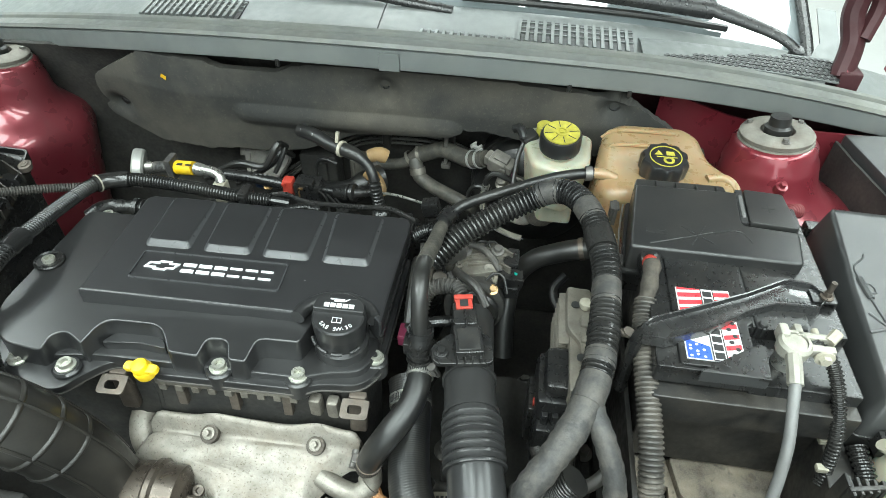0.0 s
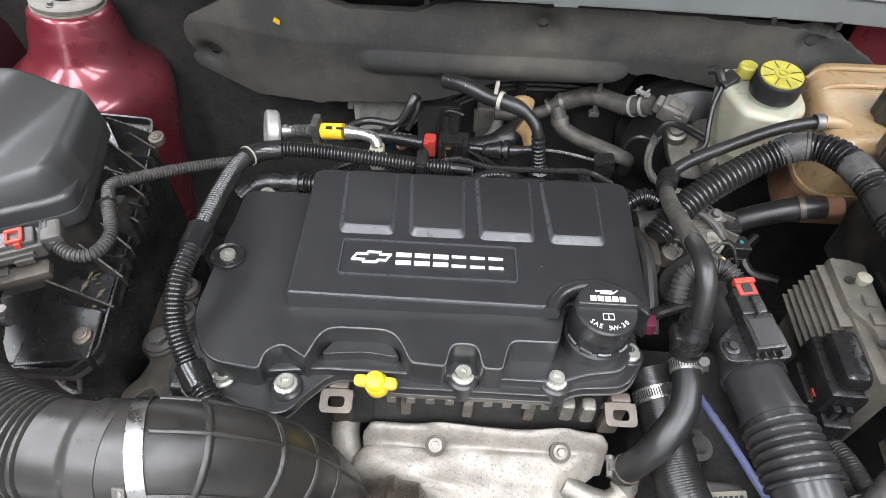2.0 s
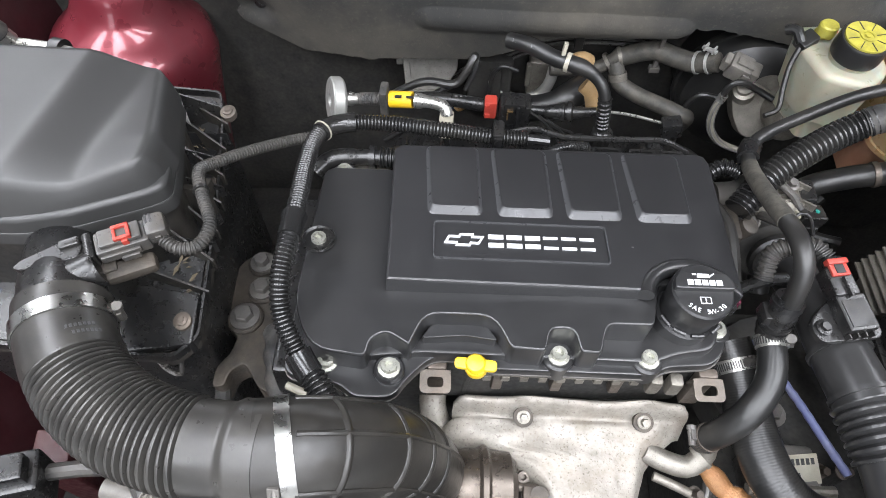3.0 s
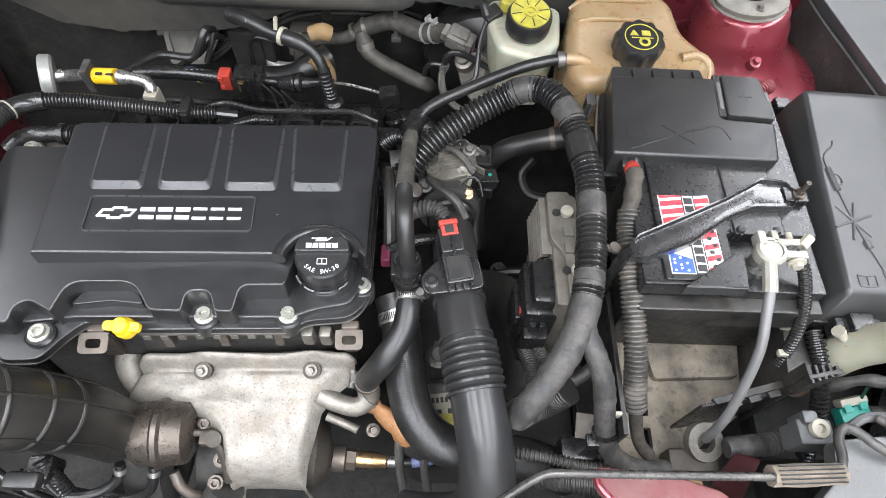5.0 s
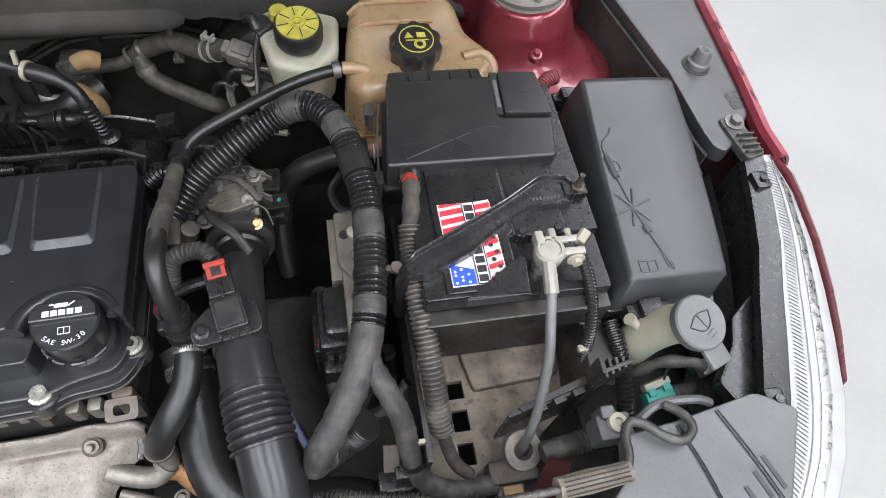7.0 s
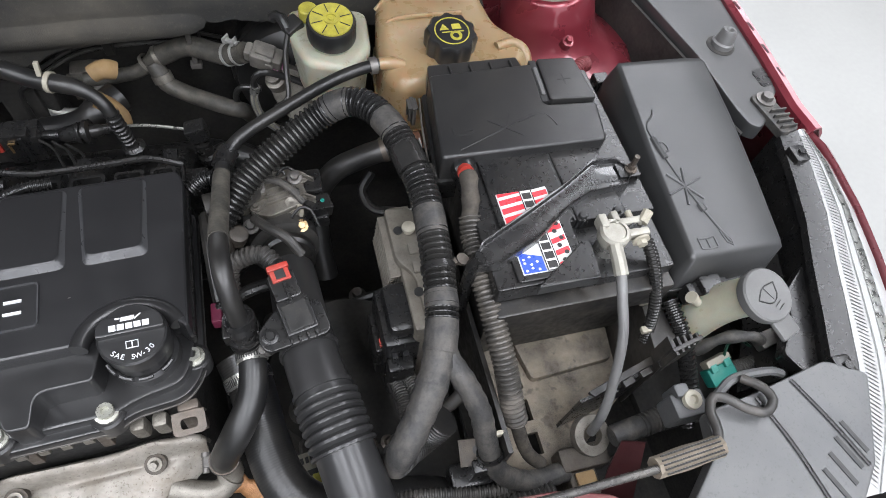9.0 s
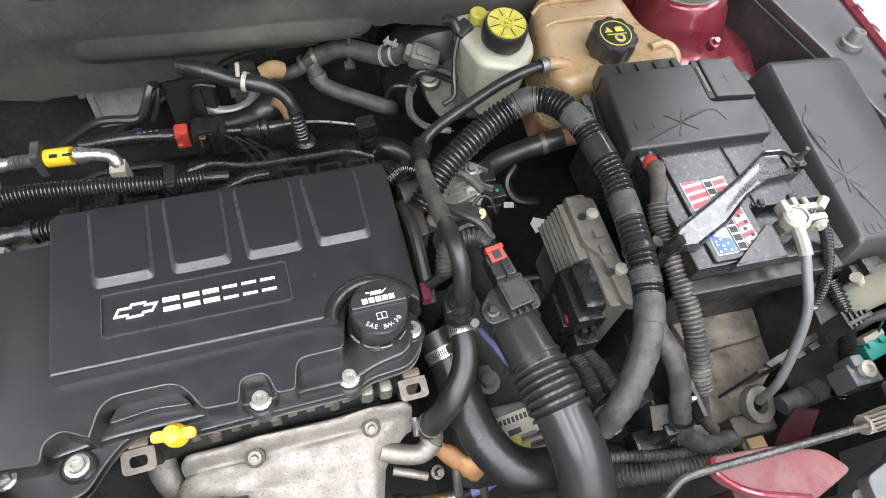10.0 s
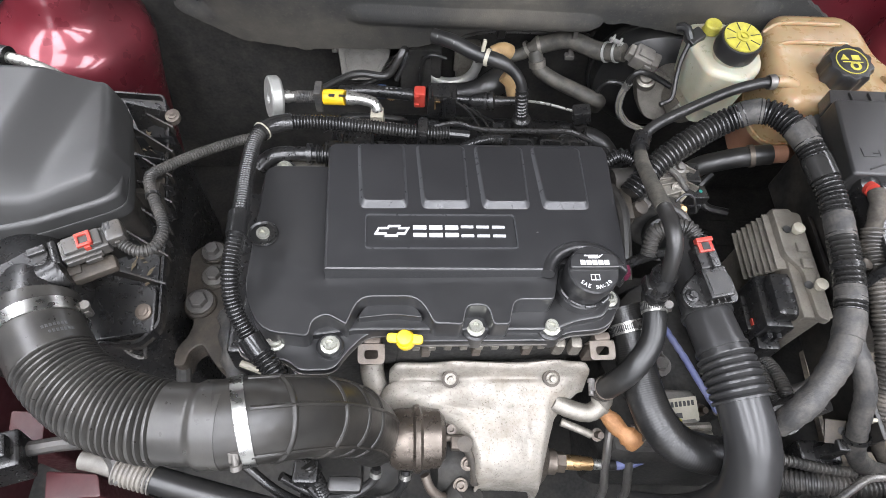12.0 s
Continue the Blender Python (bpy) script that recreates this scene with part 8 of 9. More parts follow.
# the lid's rounded top: a raised outer swell, a slanted valley, and a flat inner half that rolls off at its edges
swell = []
for i in range(61):
    row = []
    for j in range(51):
        u, v = i / 60, j / 50
        x1 = float(np.interp(v, (0, 0.10, 0.30, 0.92, 1), (-0.500, -0.4945, -0.496, -0.519, -0.530)))
        x = -0.715 + (x1 + 0.715) * u
        front = float(np.interp(x, (-0.72, -0.62, -0.58, -0.558, -0.516, -0.495), (0.472, 0.475, 0.483, 0.490, 0.510, 0.522)))
        y = front + (0.646 - front) * v
        s = (x + 0.556) - 0.10 * (y - 0.55)
        q, r = min(1, max(0, (-s + 0.012) / 0.052)), min(1, max(0, (s - 0.002) / 0.060))
        z = 0.834 + 0.017 * q * q * (3 - 2 * q) + 0.005 * r * r * (3 - 2 * r)
        e = 1 - (1 - min(1, v / 0.07)) ** 2.2
        e *= 1 - (1 - min(1, (1 - v) / 0.06)) ** 2
        e *= 1 - (1 - min(1, (1 - u) / 0.045)) ** 2
        z -= 0.012 * r * max(0.0, (y - 0.55) / 0.09) + 0.010 * max(0.0, (0.53 - y) / 0.05) ** 2
        row.append((x, y, 0.800 + (z - 0.800) * e))
    swell.append(row)
part("lid_swell", sheet(swell, 0.0), AIRLID, air, smooth=80)
part("lid_rim", prism([(-0.6 + (x + 0.6) * 1.012, 0.55 + (y - 0.55) * 1.02) for x, y in lidline], 0.782, 0.796, 0.003), AIRLID, air)


def tip(bm):
    """Lets the lower half drop towards its front and shifts it outwards."""
    for v in bm.verts:
        v.co.z -= 0.040 - 0.20 * (v.co.y - 0.442)
        v.co.x -= 0.010
    return bm


lowline = rounded([(-0.70, 0.700), (-0.500, 0.692), (-0.490, 0.66), (-0.474, 0.56), (-0.462, 0.438), (-0.480, 0.418), (-0.70, 0.418)], 0.006)
part("lower_body", tip(prism([(-0.58 + (x + 0.58) * 0.94, 0.55 + (y - 0.55) * 0.95) for x, y in lowline], 0.50, 0.745)), PLASTIC, air)
part("lower_flange", tip(prism(lowline, 0.734, 0.742, 0.002)), DUSTY, air)
part("rim_lip", tip(ring_prism(lowline, [(-0.58 + (x + 0.58) * 0.98, 0.55 + (y - 0.55) * 0.985) for x, y in lowline], 0.741, 0.750)), PLASTIC, air)
part("side_wall", prism([(-0.595 + (x + 0.595) * 0.97, 0.55 + (y - 0.55) * 0.96) for x, y in lidline], 0.705, 0.79), DUSTY, air)
EDGE_Y, EDGE_X = (0.43, 0.56, 0.66, 0.70), (-0.466, -0.478, -0.493, -0.503)
WALL_Y, WALL_X = (0.47, 0.51, 0.545, 0.64), (-0.545, -0.500, -0.496, -0.522)
for k in range(13):
    y0, y1 = 0.490 + 0.0145 * k, 0.490 + 0.0145 * k + (0.020 if k % 2 else -0.012)
    a = Vector((float(np.interp(y0, WALL_Y, WALL_X)), y0, 0))
    b = Vector((float(np.interp(y1, EDGE_Y, EDGE_X)) + 0.008, y1, 0))
    side = (b - a).cross(Vector((0, 0, 1))).normalized() * 0.0009
    lean = Vector((0, 0.004 if k % 2 else -0.003, 0))
    top = 0.786 if k % 3 else 0.770
    bm = mesh_bm([a - side + Vector((0, 0, 0.738)), b - side + Vector((0, 0, 0.738)), b - side + Vector((0, 0, 0.751)), a - side + lean + Vector((0, 0, top)), a + side + Vector((0, 0, 0.738)), b + side + Vector((0, 0, 0.738)), b + side + Vector((0, 0, 0.751)), a + side + lean + Vector((0, 0, top))], [(0, 1, 2, 3), (7, 6, 5, 4), (0, 4, 5, 1), (1, 5, 6, 2), (2, 6, 7, 3), (3, 7, 4, 0)])
    part("web", tip(bm), PLASTIC if k % 2 else DUSTY, air)
part("lead_holder", merge(box(-0.505, 0.550, 0.735, -0.480, 0.556, 0.772, 0.001), box(-0.502, 0.556, 0.742, -0.486, 0.572, 0.750, 0.001), box(-0.488, 0.548, 0.760, -0.480, 0.566, 0.770, 0.001)), DUSTY, air, "dusty lead holder")
for x, y in ((-0.492, 0.588), (-0.482, 0.526)):
    part("web_pad", moved(box(-0.008, -0.006, 0, 0.008, 0.006, 0.003, 0.001), pose(x - 0.008, y, 0.720 + 0.2 * (y - 0.526), 12, -8, 15)), MOUNTMAT, air, "sandy dust-covered pad")
for x, y in ((-0.485, 0.663), (-0.478, 0.448)):
    part("flange_screw", tip(merge(lathe([(0.008, 0), (0.008, 0.006), (0.005, 0.007)], 16, (x, y, 0.749)), hex_bm((x, y, 0.755), (0, 0, 1), 0.0032, 0.003))), RUSTY, air)
part("outlet_duct", sweep([(-0.592, 0.51, 0.758), (-0.580, 0.485, 0.766), (-0.566, 0.458, 0.776), (-0.552, 0.432, 0.785), (-0.540, 0.412, 0.788)], 0.0305, 30), PLASTIC, air, "round outlet duct")
part("side_shelf", tip(prism(rounded([(-0.530, 0.418), (-0.466, 0.430), (-0.470, 0.475), (-0.53, 0.48)], 0.004), 0.735, 0.752, 0.003)), PLASTIC, air)
part("front_frame", merge(sweep([(-0.515, 0.426, 0.702), (-0.507, 0.418, 0.680), (-0.494, 0.416, 0.673), (-0.489, 0.424, 0.696)], 0.0022, 8), sweep([(-0.498, 0.424, 0.695), (-0.507, 0.418, 0.680)], 0.0018, 8)), PLUGGREY, air, "open moulded frame under the flange")
part("drain_spout", lathe([(0.010, 0), (0.0115, 0.0), (0.0115, 0.05), (0.010, 0.05), (0.0095, 0.003)], 20, (-0.556, 0.433, 0.632), (-0.3, 0.55, -0.5)), DUSTY, air, "open drain spout")
leaves = []
for k in range(40):
    y = random.uniform(0.48, 0.66)
    x = float(np.interp(y, EDGE_Y, EDGE_X)) - random.uniform(0.006, 0.030)
    m = pose(x - 0.010, y, 0.705 + 0.20 * (y - 0.442) + random.uniform(0, 0.006), random.uniform(-25, 25), random.uniform(-25, 25), random.uniform(0, 360))
    w, l = random.uniform(0.0008, 0.0022), random.uniform(0.003, 0.008)
    leaves.append(moved(mesh_bm([(-w, 0, 0), (0, -l, 0), (w, 0, 0.001), (0, l, 0)], [(0, 1, 2, 3)]), m))
solo("dry_leaf_litter", merge(*leaves), mat("dry_leaf_brown", (0.07, 0.054, 0.034), (0.15, 0.118, 0.075), 0.9), "dry brown leaf litter between the air box ribs", "leaf litter", (-0.49, 0.58, 0.74), kind="stuff")

maf = thing("air_flow_sensor", "grey air flow sensor plug with a red lock", "sensor", (-0.53, 0.47, 0.79))
MM = pose(-0.509, 0.472, 0.806, 6, 2, 29) @ Matrix.Scale(0.98, 4)
part("plug_body", moved(merge(box(-0.022, -0.012, -0.010, 0.018, 0.009, 0.005, 0.0025), box(-0.018, -0.009, 0.004, 0.014, 0.007, 0.0095, 0.002), box(-0.020, -0.0145, -0.006, 0.010, -0.011, 0.001, 0.001), box(-0.006, -0.0165, -0.009, 0.008, -0.010, -0.003, 0.001)), MM), PLUGGREY, maf, "grey plug body")
part("lock", moved(merge(box(-0.006, -0.0085, 0.009, 0.007, -0.0055, 0.0125, 0.0008), box(-0.006, 0.0025, 0.009, 0.007, 0.0055, 0.0125, 0.0008), box(0.004, -0.0085, 0.004, 0.007, 0.0055, 0.0125, 0.0008), box(-0.006, -0.0085, 0.009, -0.0035, 0.0055, 0.0115, 0.0008), box(-0.001, -0.0105, 0.002, 0.004, -0.008, 0.010, 0.0008)), MM), REDCLIP, maf, "orange-red lock")
part("end_shell", moved(merge(box(0.016, -0.0105, -0.008, 0.033, 0.0105, 0.009, 0.004), box(0.022, -0.012, -0.004, 0.027, 0.012, 0.004, 0.001)), MM), PLUGGREY, maf)
part("end_slits", moved(merge(box(0.0185, 0.001, 0.0088, 0.0200, 0.009, 0.0094, 0), box(0.0220, 0.001, 0.0088, 0.0235, 0.009, 0.0094, 0)), MM), BLACKPRINT, maf)
part("collar", moved(merge(box(-0.030, -0.013, -0.012, -0.022, 0.012, 0.006, 0.003), box(-0.034, -0.009, -0.010, -0.030, 0.008, 0.003, 0.001)), MM), PLASTIC, maf)
arm = [(-0.080, 0.000), (-0.074, -0.0045), (-0.034, -0.008), (-0.030, 0.000), (-0.030, 0.008), (-0.036, 0.012), (-0.074, 0.0045)]
part("arm", moved(merge(prism(rounded(arm, 0.002), -0.004, 0.0045, 0.0015), box(-0.046, 0.002, 0.003, -0.030, 0.010, 0.008, 0.002)), MM), PLASTIC, maf, "tapering black arm")
DRUM = (MM @ Vector((-0.068, -0.020, -0.011)), MM.to_3x3() @ Vector((0.9, 0.10, 0.08)))
part("drum", lathe([(0.0, 0.0), (0.0125, 0.0), (0.0148, 0.003), (0.0152, 0.012), (0.0152, 0.040), (0.0135, 0.044), (0, 0.044)], 28, *DRUM), PLASTIC, maf, "rounded black sensor tube")
part("drum_band", moved(box(-0.070, -0.0085, -0.003, -0.040, -0.0065, 0.001, 0.0006), MM), OCHRE, maf, "sandy dirt-filled seam")
part("foot", moved(merge(box(-0.024, -0.026, -0.024, 0.016, -0.010, -0.012, 0.004), box(-0.028, -0.020, -0.03, -0.012, 0.004, -0.010, 0.003)), MM), MOUNTMAT, maf, "dirt-covered sensor foot")

ih = thing("air_intake_hose", "black corrugated intake hose with bright steel clamps and ribbed elbow", "hose", (-0.42, 0.36, 0.7))
IH = [(-0.555, 0.448, 0.788), (-0.546, 0.424, 0.788), (-0.530, 0.393, 0.788), (-0.503, 0.360, 0.788), (-0.468, 0.337, 0.788), (-0.432, 0.326, 0.788), (-0.405, 0.323, 0.788), (-0.36, 0.323, 0.788)]
part("cuff", sweep(cut_curve(IH, 0.12, 0.36, 12), lambda s, n: 0.0338, 36, 0.004), CORRUG, ih)
part("corrugations", ribbed(cut_curve(IH, 0.355, 0.80, 20), 0.0338, 0.0052, 0.0048, 40, True), CORRUG, ih)
part("collar", sweep(cut_curve(IH, 0.79, 0.98, 12), lambda s, n: 0.0318 + 0.0028 * min(1, max(0, (s / n - 0.5) * 8)), 36, 0.002), CORRUG, ih)
EL = [(-0.372, 0.323, 0.788), (-0.342, 0.329, 0.783), (-0.317, 0.337, 0.763), (-0.297, 0.345, 0.735), (-0.280, 0.352, 0.695), (-0.269, 0.358, 0.65), (-0.263, 0.36, 0.60)]
part("elbow", sweep(EL, lambda s, n: 0.0348 - 0.0028 * s / n, 36, 0.004), HOSERUB, ih)
for s in (0.19, 0.36, 0.50, 0.62):
    p, dd = along(EL, s)
    part("elbow_rib", lathe([(0.0330 - 0.0028 * s, -0.0034), (0.0353 - 0.0028 * s, -0.0026), (0.0363 - 0.0028 * s, -0.0012), (0.0366 - 0.0028 * s, 0), (0.0363 - 0.0028 * s, 0.0012), (0.0353 - 0.0028 * s, 0.0026), (0.0330 - 0.0028 * s, 0.0034)], 36, p, dd), HOSERUB, ih)


def ridge(angle):
    """A raised line along the elbow, at an angle round it."""
    line = spline(EL, 0.006)
    pts, side = [], Vector((0, 1, 0))
    for i in range(4, len(line) - 3):
        dd = (line[i + 1][0] - line[i - 1][0]).normalized()
        side = (side - dd * side.dot(dd)).normalized()
        pts.append(line[i][0] + (side * math.cos(angle) + dd.cross(side) * math.sin(angle)) * (0.0345 - 0.0028 * i / len(line)))
    return sweep(pts[::2], 0.0021, 8)


for a in (0.6, 1.55, 2.70):
    part("elbow_ridge", ridge(a), HOSERUB, ih)
worm_clamp(ih, IH, 0.205, 0.0342, 0.012, CLAMP, (1, 0, -0.1), "bright steel band clamp")
p0, d0 = along(EL, 0.08)
cl = part("band_clamp", lathe([(0.0352, -0.005), (0.0362, -0.005), (0.0362, 0.005), (0.0352, 0.005)], 40, p0, d0 + Vector((0, 0.10, 0.06))), CLAMP, ih, "bright steel band clamp")
part("clamp_screw", merge(lathe([(0.0026, 0), (0.0026, 0.010), (0.0045, 0.010), (0.0045, 0.014), (0, 0.014)], 14, p0 + Vector((0.002, -0.028, 0.020)), (0.1, -0.55, -0.45)), moved(box(-0.004, -0.005, -0.003, 0.004, 0.005, 0.002, 0.001), pose(p0.x + 0.002, p0.y - 0.031, p0.z + 0.017, 55, 0, 0))), DARKSTEEL, cl, "dull brassy clamp screw")
part("outlet_lug", box(-0.292, 0.286, 0.700, -0.262, 0.300, 0.712, 0.004), RUBBER, ih)
p1, d1 = along(IH, 0.30)
for k in range(14):
    a = 0.35 + 0.085 * (k % 7) + (0.10 if k > 6 else 0)
    w1 = Vector((0, 0, 1)) * math.cos(a) + d1.cross(Vector((0, 0, 1))) * math.sin(a) * -1
    part("mould_mark", moved(box(-0.0008, -0.0014, -0.0004, 0.0008, 0.0014, 0.0003, 0), Matrix.Translation(p1 + d1 * (0.006 if k > 6 else 0.0) + w1 * 0.0339) @ Matrix((d1.cross(w1), d1, w1)).transposed().to_4x4()), EMBOSS, ih)

# left loom round the cover
lo = thing("cover_loom", "glossy black corrugated loom round the engine cover", "wiring loom", (-0.39, 0.55, 0.65))
LL = [(-0.166, 0.680, 0.726), (-0.190, 0.680, 0.728), (-0.222, 0.677, 0.731), (-0.29, 0.678, 0.737), (-0.345, 0.678, 0.741), (-0.383, 0.670, 0.744), (-0.402, 0.648, 0.748), (-0.402, 0.60, 0.758), (-0.396, 0.55, 0.770), (-0.392, 0.506, 0.778), (-0.393, 0.468, 0.772), (-0.389, 0.440, 0.756), (-0.372, 0.413, 0.738), (-0.352, 0.390, 0.728), (-0.338, 0.370, 0.715)]
for a, b in ((0.045, 0.375), (0.42, 0.672), (0.705, 0.890), (0.915, 1.0)):
    part("corrugated_sleeve", ribbed(cut_curve(LL, a, b, 24), 0.0086 if a < 0.9 else 0.0112, 0.0036 if a < 0.9 else 0.0048, 0.0017, 14, True), LOOM, lo)
part("thin_tail", sweep(cut_curve(LL, 0.0, 0.05), 0.0052, 10), LOOM, lo)
part("joint", sweep(cut_curve(LL, 0.36, 0.43), 0.0102, 14), LOOM, lo, "smooth black corner joint")
part("clip", sweep(cut_curve(LL, 0.665, 0.712), lambda s, n: 0.0104 + 0.001 * (s / n < 0.2), 14), LOOM, lo, "smooth black sleeve clip")
part("wide_joint", sweep(cut_curve(LL, 0.885, 0.92), 0.0112, 14), LOOM, lo)
part("tie", band(LL, 0.425, 0.0102, 0.0016, 0.0008), CREAM, lo, "pale thin tie")
part("holder", merge(box(-0.226, 0.666, 0.715, -0.214, 0.690, 0.744, 0.003), box(-0.224, 0.664, 0.70, -0.216, 0.670, 0.74, 0.001)), PLASTIC, lo)
part("side_strip", sweep([(-0.382, 0.56, 0.735), (-0.380, 0.50, 0.738), (-0.376, 0.45, 0.725), (-0.355, 0.425, 0.712), (-0.335, 0.395, 0.70), (-0.328, 0.372, 0.69)], 0.0028, 8), PLASTIC, lo)
SC = [(-0.400, 0.650, 0.746), (-0.425, 0.632, 0.755), (-0.452, 0.605, 0.768), (-0.474, 0.575, 0.782), (-0.481, 0.556, 0.791), (-0.470, 0.530, 0.793), (-0.454, 0.500, 0.793), (-0.456, 0.478, 0.794), (-0.468, 0.471, 0.797), (-0.480, 0.475, 0.800), (-0.489, 0.481, 0.805)]
sc = thing("sensor_loom", "thin dusty corrugated sensor lead to the air box", "wiring loom", (-0.46, 0.56, 0.7))
part("sleeve", ribbed(SC, 0.0056, 0.0030, 0.0012, 12), OLDLOOM, sc)
part("tie", band(SC, 0.62, 0.0058, 0.003), PLASTIC, sc)
br = thing("breather_pipe", "dark grey breather pipe into the back of the cover", "pipe", (-0.37, 0.645, 0.7))
BP = [(-0.405, 0.628, 0.715), (-0.390, 0.640, 0.722), (-0.365, 0.644, 0.724), (-0.335, 0.645, 0.724), (-0.312, 0.645, 0.724)]
part("pipe", sweep(BP, lambda s, n: 0.0096 - 0.0016 * (s / n > 0.45), 14), PLASTIC, br)
part("ribbed_end", ribbed(cut_curve(BP, 0.72, 1.0), 0.0108, 0.004, 0.0025, 14), RUBBER, br)
part("collar", band(BP, 0.66, 0.0088, 0.006, 0.003), PLASTIC, br)
solo("camshaft_cover_stub", merge(box(-0.385, 0.60, 0.66, -0.33, 0.65, 0.712, 0.005)), CAST, "pale cast engine corner below the breather pipe", "casting", (-0.36, 0.62, 0.66))

mt = thing("engine_mount", "brown-grey cast engine mount with flanged bolts", "engine mount", (-0.46, 0.5, 0.5))
bm = prism(rounded([(-0.510, 0.532), (-0.497, 0.546), (-0.486, 0.568), (-0.473, 0.578), (-0.452, 0.570), (-0.442, 0.527), (-0.435, 0.482), (-0.420, 0.466), (-0.412, 0.418), (-0.433, 0.421), (-0.456, 0.448), (-0.467, 0.439), (-0.469, 0.422), (-0.482, 0.422), (-0.483, 0.442), (-0.473, 0.458), (-0.470, 0.476), (-0.484, 0.487), (-0.504, 0.503)], 0.006), 0.60, 0.632, 0.005)
part("casting", bm, MOUNTMAT, mt)
part("lower_arm", merge(box(-0.495, 0.48, 0.40, -0.425, 0.56, 0.602, 0.012), sweep([(-0.476, 0.428, 0.614), (-0.478, 0.410, 0.59), (-0.478, 0.395, 0.53)], 0.008, 10)), UNDER, mt)
for x, y, r in ((-0.466, 0.496, 0.0095), (-0.456, 0.530, 0.0085), (-0.464, 0.562, 0.008)):
    b = part("boss", lathe([(r * 1.9, 0), (r * 1.9, 0.005), (r * 1.7, 0.007), (0, 0.007)], 24, (x, y, 0.630)), MOUNTMAT, mt)
    part("bolt", hex_bm((x, y, 0.637), (0, 0, 1), r, 0.010), DARKSTEEL, b)
wr = [(-0.425, 0.475, 0.655), (-0.418, 0.45, 0.66), (-0.412, 0.425, 0.655), (-0.405, 0.40, 0.635), (-0.40, 0.38, 0.60)]
solo("wrapped_lead", sweep(wr, lambda s, n: 0.011 + 0.0015 * math.sin(s * 260), 12), TAPE, "grey taped lead beside the engine mount", "wiring", wr[0])
tc = thing("timing_cover", "black timing cover edge beside the mount", "cover", (-0.40, 0.48, 0.5))
part("body", eng(box(-0.25, -0.07, -0.30, -0.212, 0.13, -0.065, 0.006)), PLASTIC, tc)
part("pale_edge", eng(merge(sweep([(-0.235, -0.078, -0.074), (-0.20, -0.092, -0.074), (-0.165, -0.100, -0.075)], 0.0036, 8))), CREAM, tc, "cream sealing edge under the flange")

# low down on the left: body, air conditioning pipe, connectors
ac = thing("air_conditioning_hose", "black hose with a pale crimped metal end", "hose", (-0.5, 0.31, 0.5))
AC = [(-0.60, 0.335, 0.585), (-0.56, 0.330, 0.583), (-0.527, 0.322, 0.580), (-0.484, 0.312, 0.574), (-0.43, 0.300, 0.566), (-0.36, 0.285, 0.556)]
part("crimp", merge(sweep(cut_curve(AC, 0.12, 0.28), 0.0105, 16), ribbed(cut_curve(AC, 0.27, 0.43), 0.0165, 0.0048, 0.0022, 18)), DUSTGREY, ac, "ribbed crimped metal end")
part("hose", sweep(cut_curve(AC, 0.40, 1.0), 0.0145, 16), RUBBER, ac)
lr = thing("lower_radiator_panel", "lower front panel, near-black for depth shade, with two red painted brackets", "body panel", (-0.6, 0.33, 0.3))
# panel colour near-black to stand for the shade at this depth
part("sheet_panel", sheet([[(x, 0.285 + 0.15 * max(0, -x - 0.55), z) for x in (-0.76, -0.7, -0.62, -0.54, -0.46, -0.38)] for z in (0.25, 0.30, 0.33)] + [[(x, 0.40 + 0.1 * max(0, -x - 0.55), 0.335) for x in (-0.76, -0.7, -0.62, -0.54, -0.46, -0.38)]], 0.004), UNDER, lr)
for pts in ([(-0.690, 0.392), (-0.650, 0.392), (-0.640, 0.350), (-0.680, 0.346)], [(-0.628, 0.326), (-0.570, 0.324), (-0.560, 0.300), (-0.620, 0.296)]):
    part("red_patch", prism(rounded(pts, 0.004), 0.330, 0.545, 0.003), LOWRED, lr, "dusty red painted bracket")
cb = thing("cable_holder", "black plastic connector and dusty lead in the corner", "connector", (-0.62, 0.33, 0.55))
part("connector", merge(moved(box(-0.03, -0.02, -0.03, 0.03, 0.02, 0.03, 0.005), pose(-0.650, 0.325, 0.60, 0, 10, 20)), moved(box(-0.02, -0.012, 0.02, 0.02, 0.012, 0.045, 0.003), pose(-0.648, 0.325, 0.60, 0, 10, 20))), PLASTIC, cb)
part("lead", sweep([(-0.62, 0.338, 0.602), (-0.58, 0.345, 0.603), (-0.55, 0.345, 0.600), (-0.535, 0.33, 0.59), (-0.53, 0.31, 0.58)], 0.008, 10), OLDLOOM, cb)
for k, pts in enumerate(([(-0.33, 0.33, 0.60), (-0.32, 0.315, 0.58), (-0.312, 0.30, 0.55), (-0.305, 0.285, 0.52)], [(-0.36, 0.32, 0.58), (-0.335, 0.31, 0.56), (-0.30, 0.305, 0.55), (-0.27, 0.30, 0.54)], [(-0.40, 0.33, 0.58), (-0.37, 0.31, 0.555), (-0.345, 0.30, 0.53)])):
    solo("front_wire", ribbed(pts, 0.0085 if k == 0 else 0.0052, 0.005, 0.0018 if k == 0 else 0.0, 12), LOOM, "black wiring below the intake elbow", "wiring", pts[0], group="front wires")
solo("pipe_bundle_clamp", merge(box(-0.345, 0.31, 0.57, -0.318, 0.335, 0.60, 0.004)), PLASTIC, "black clip block under the intake elbow", "clip", (-0.33, 0.32, 0.57))
tl = thing("air_conditioning_port", "capped silver pipe in front of the strut tower", "pipe", (-0.63, 0.73, 0.75))
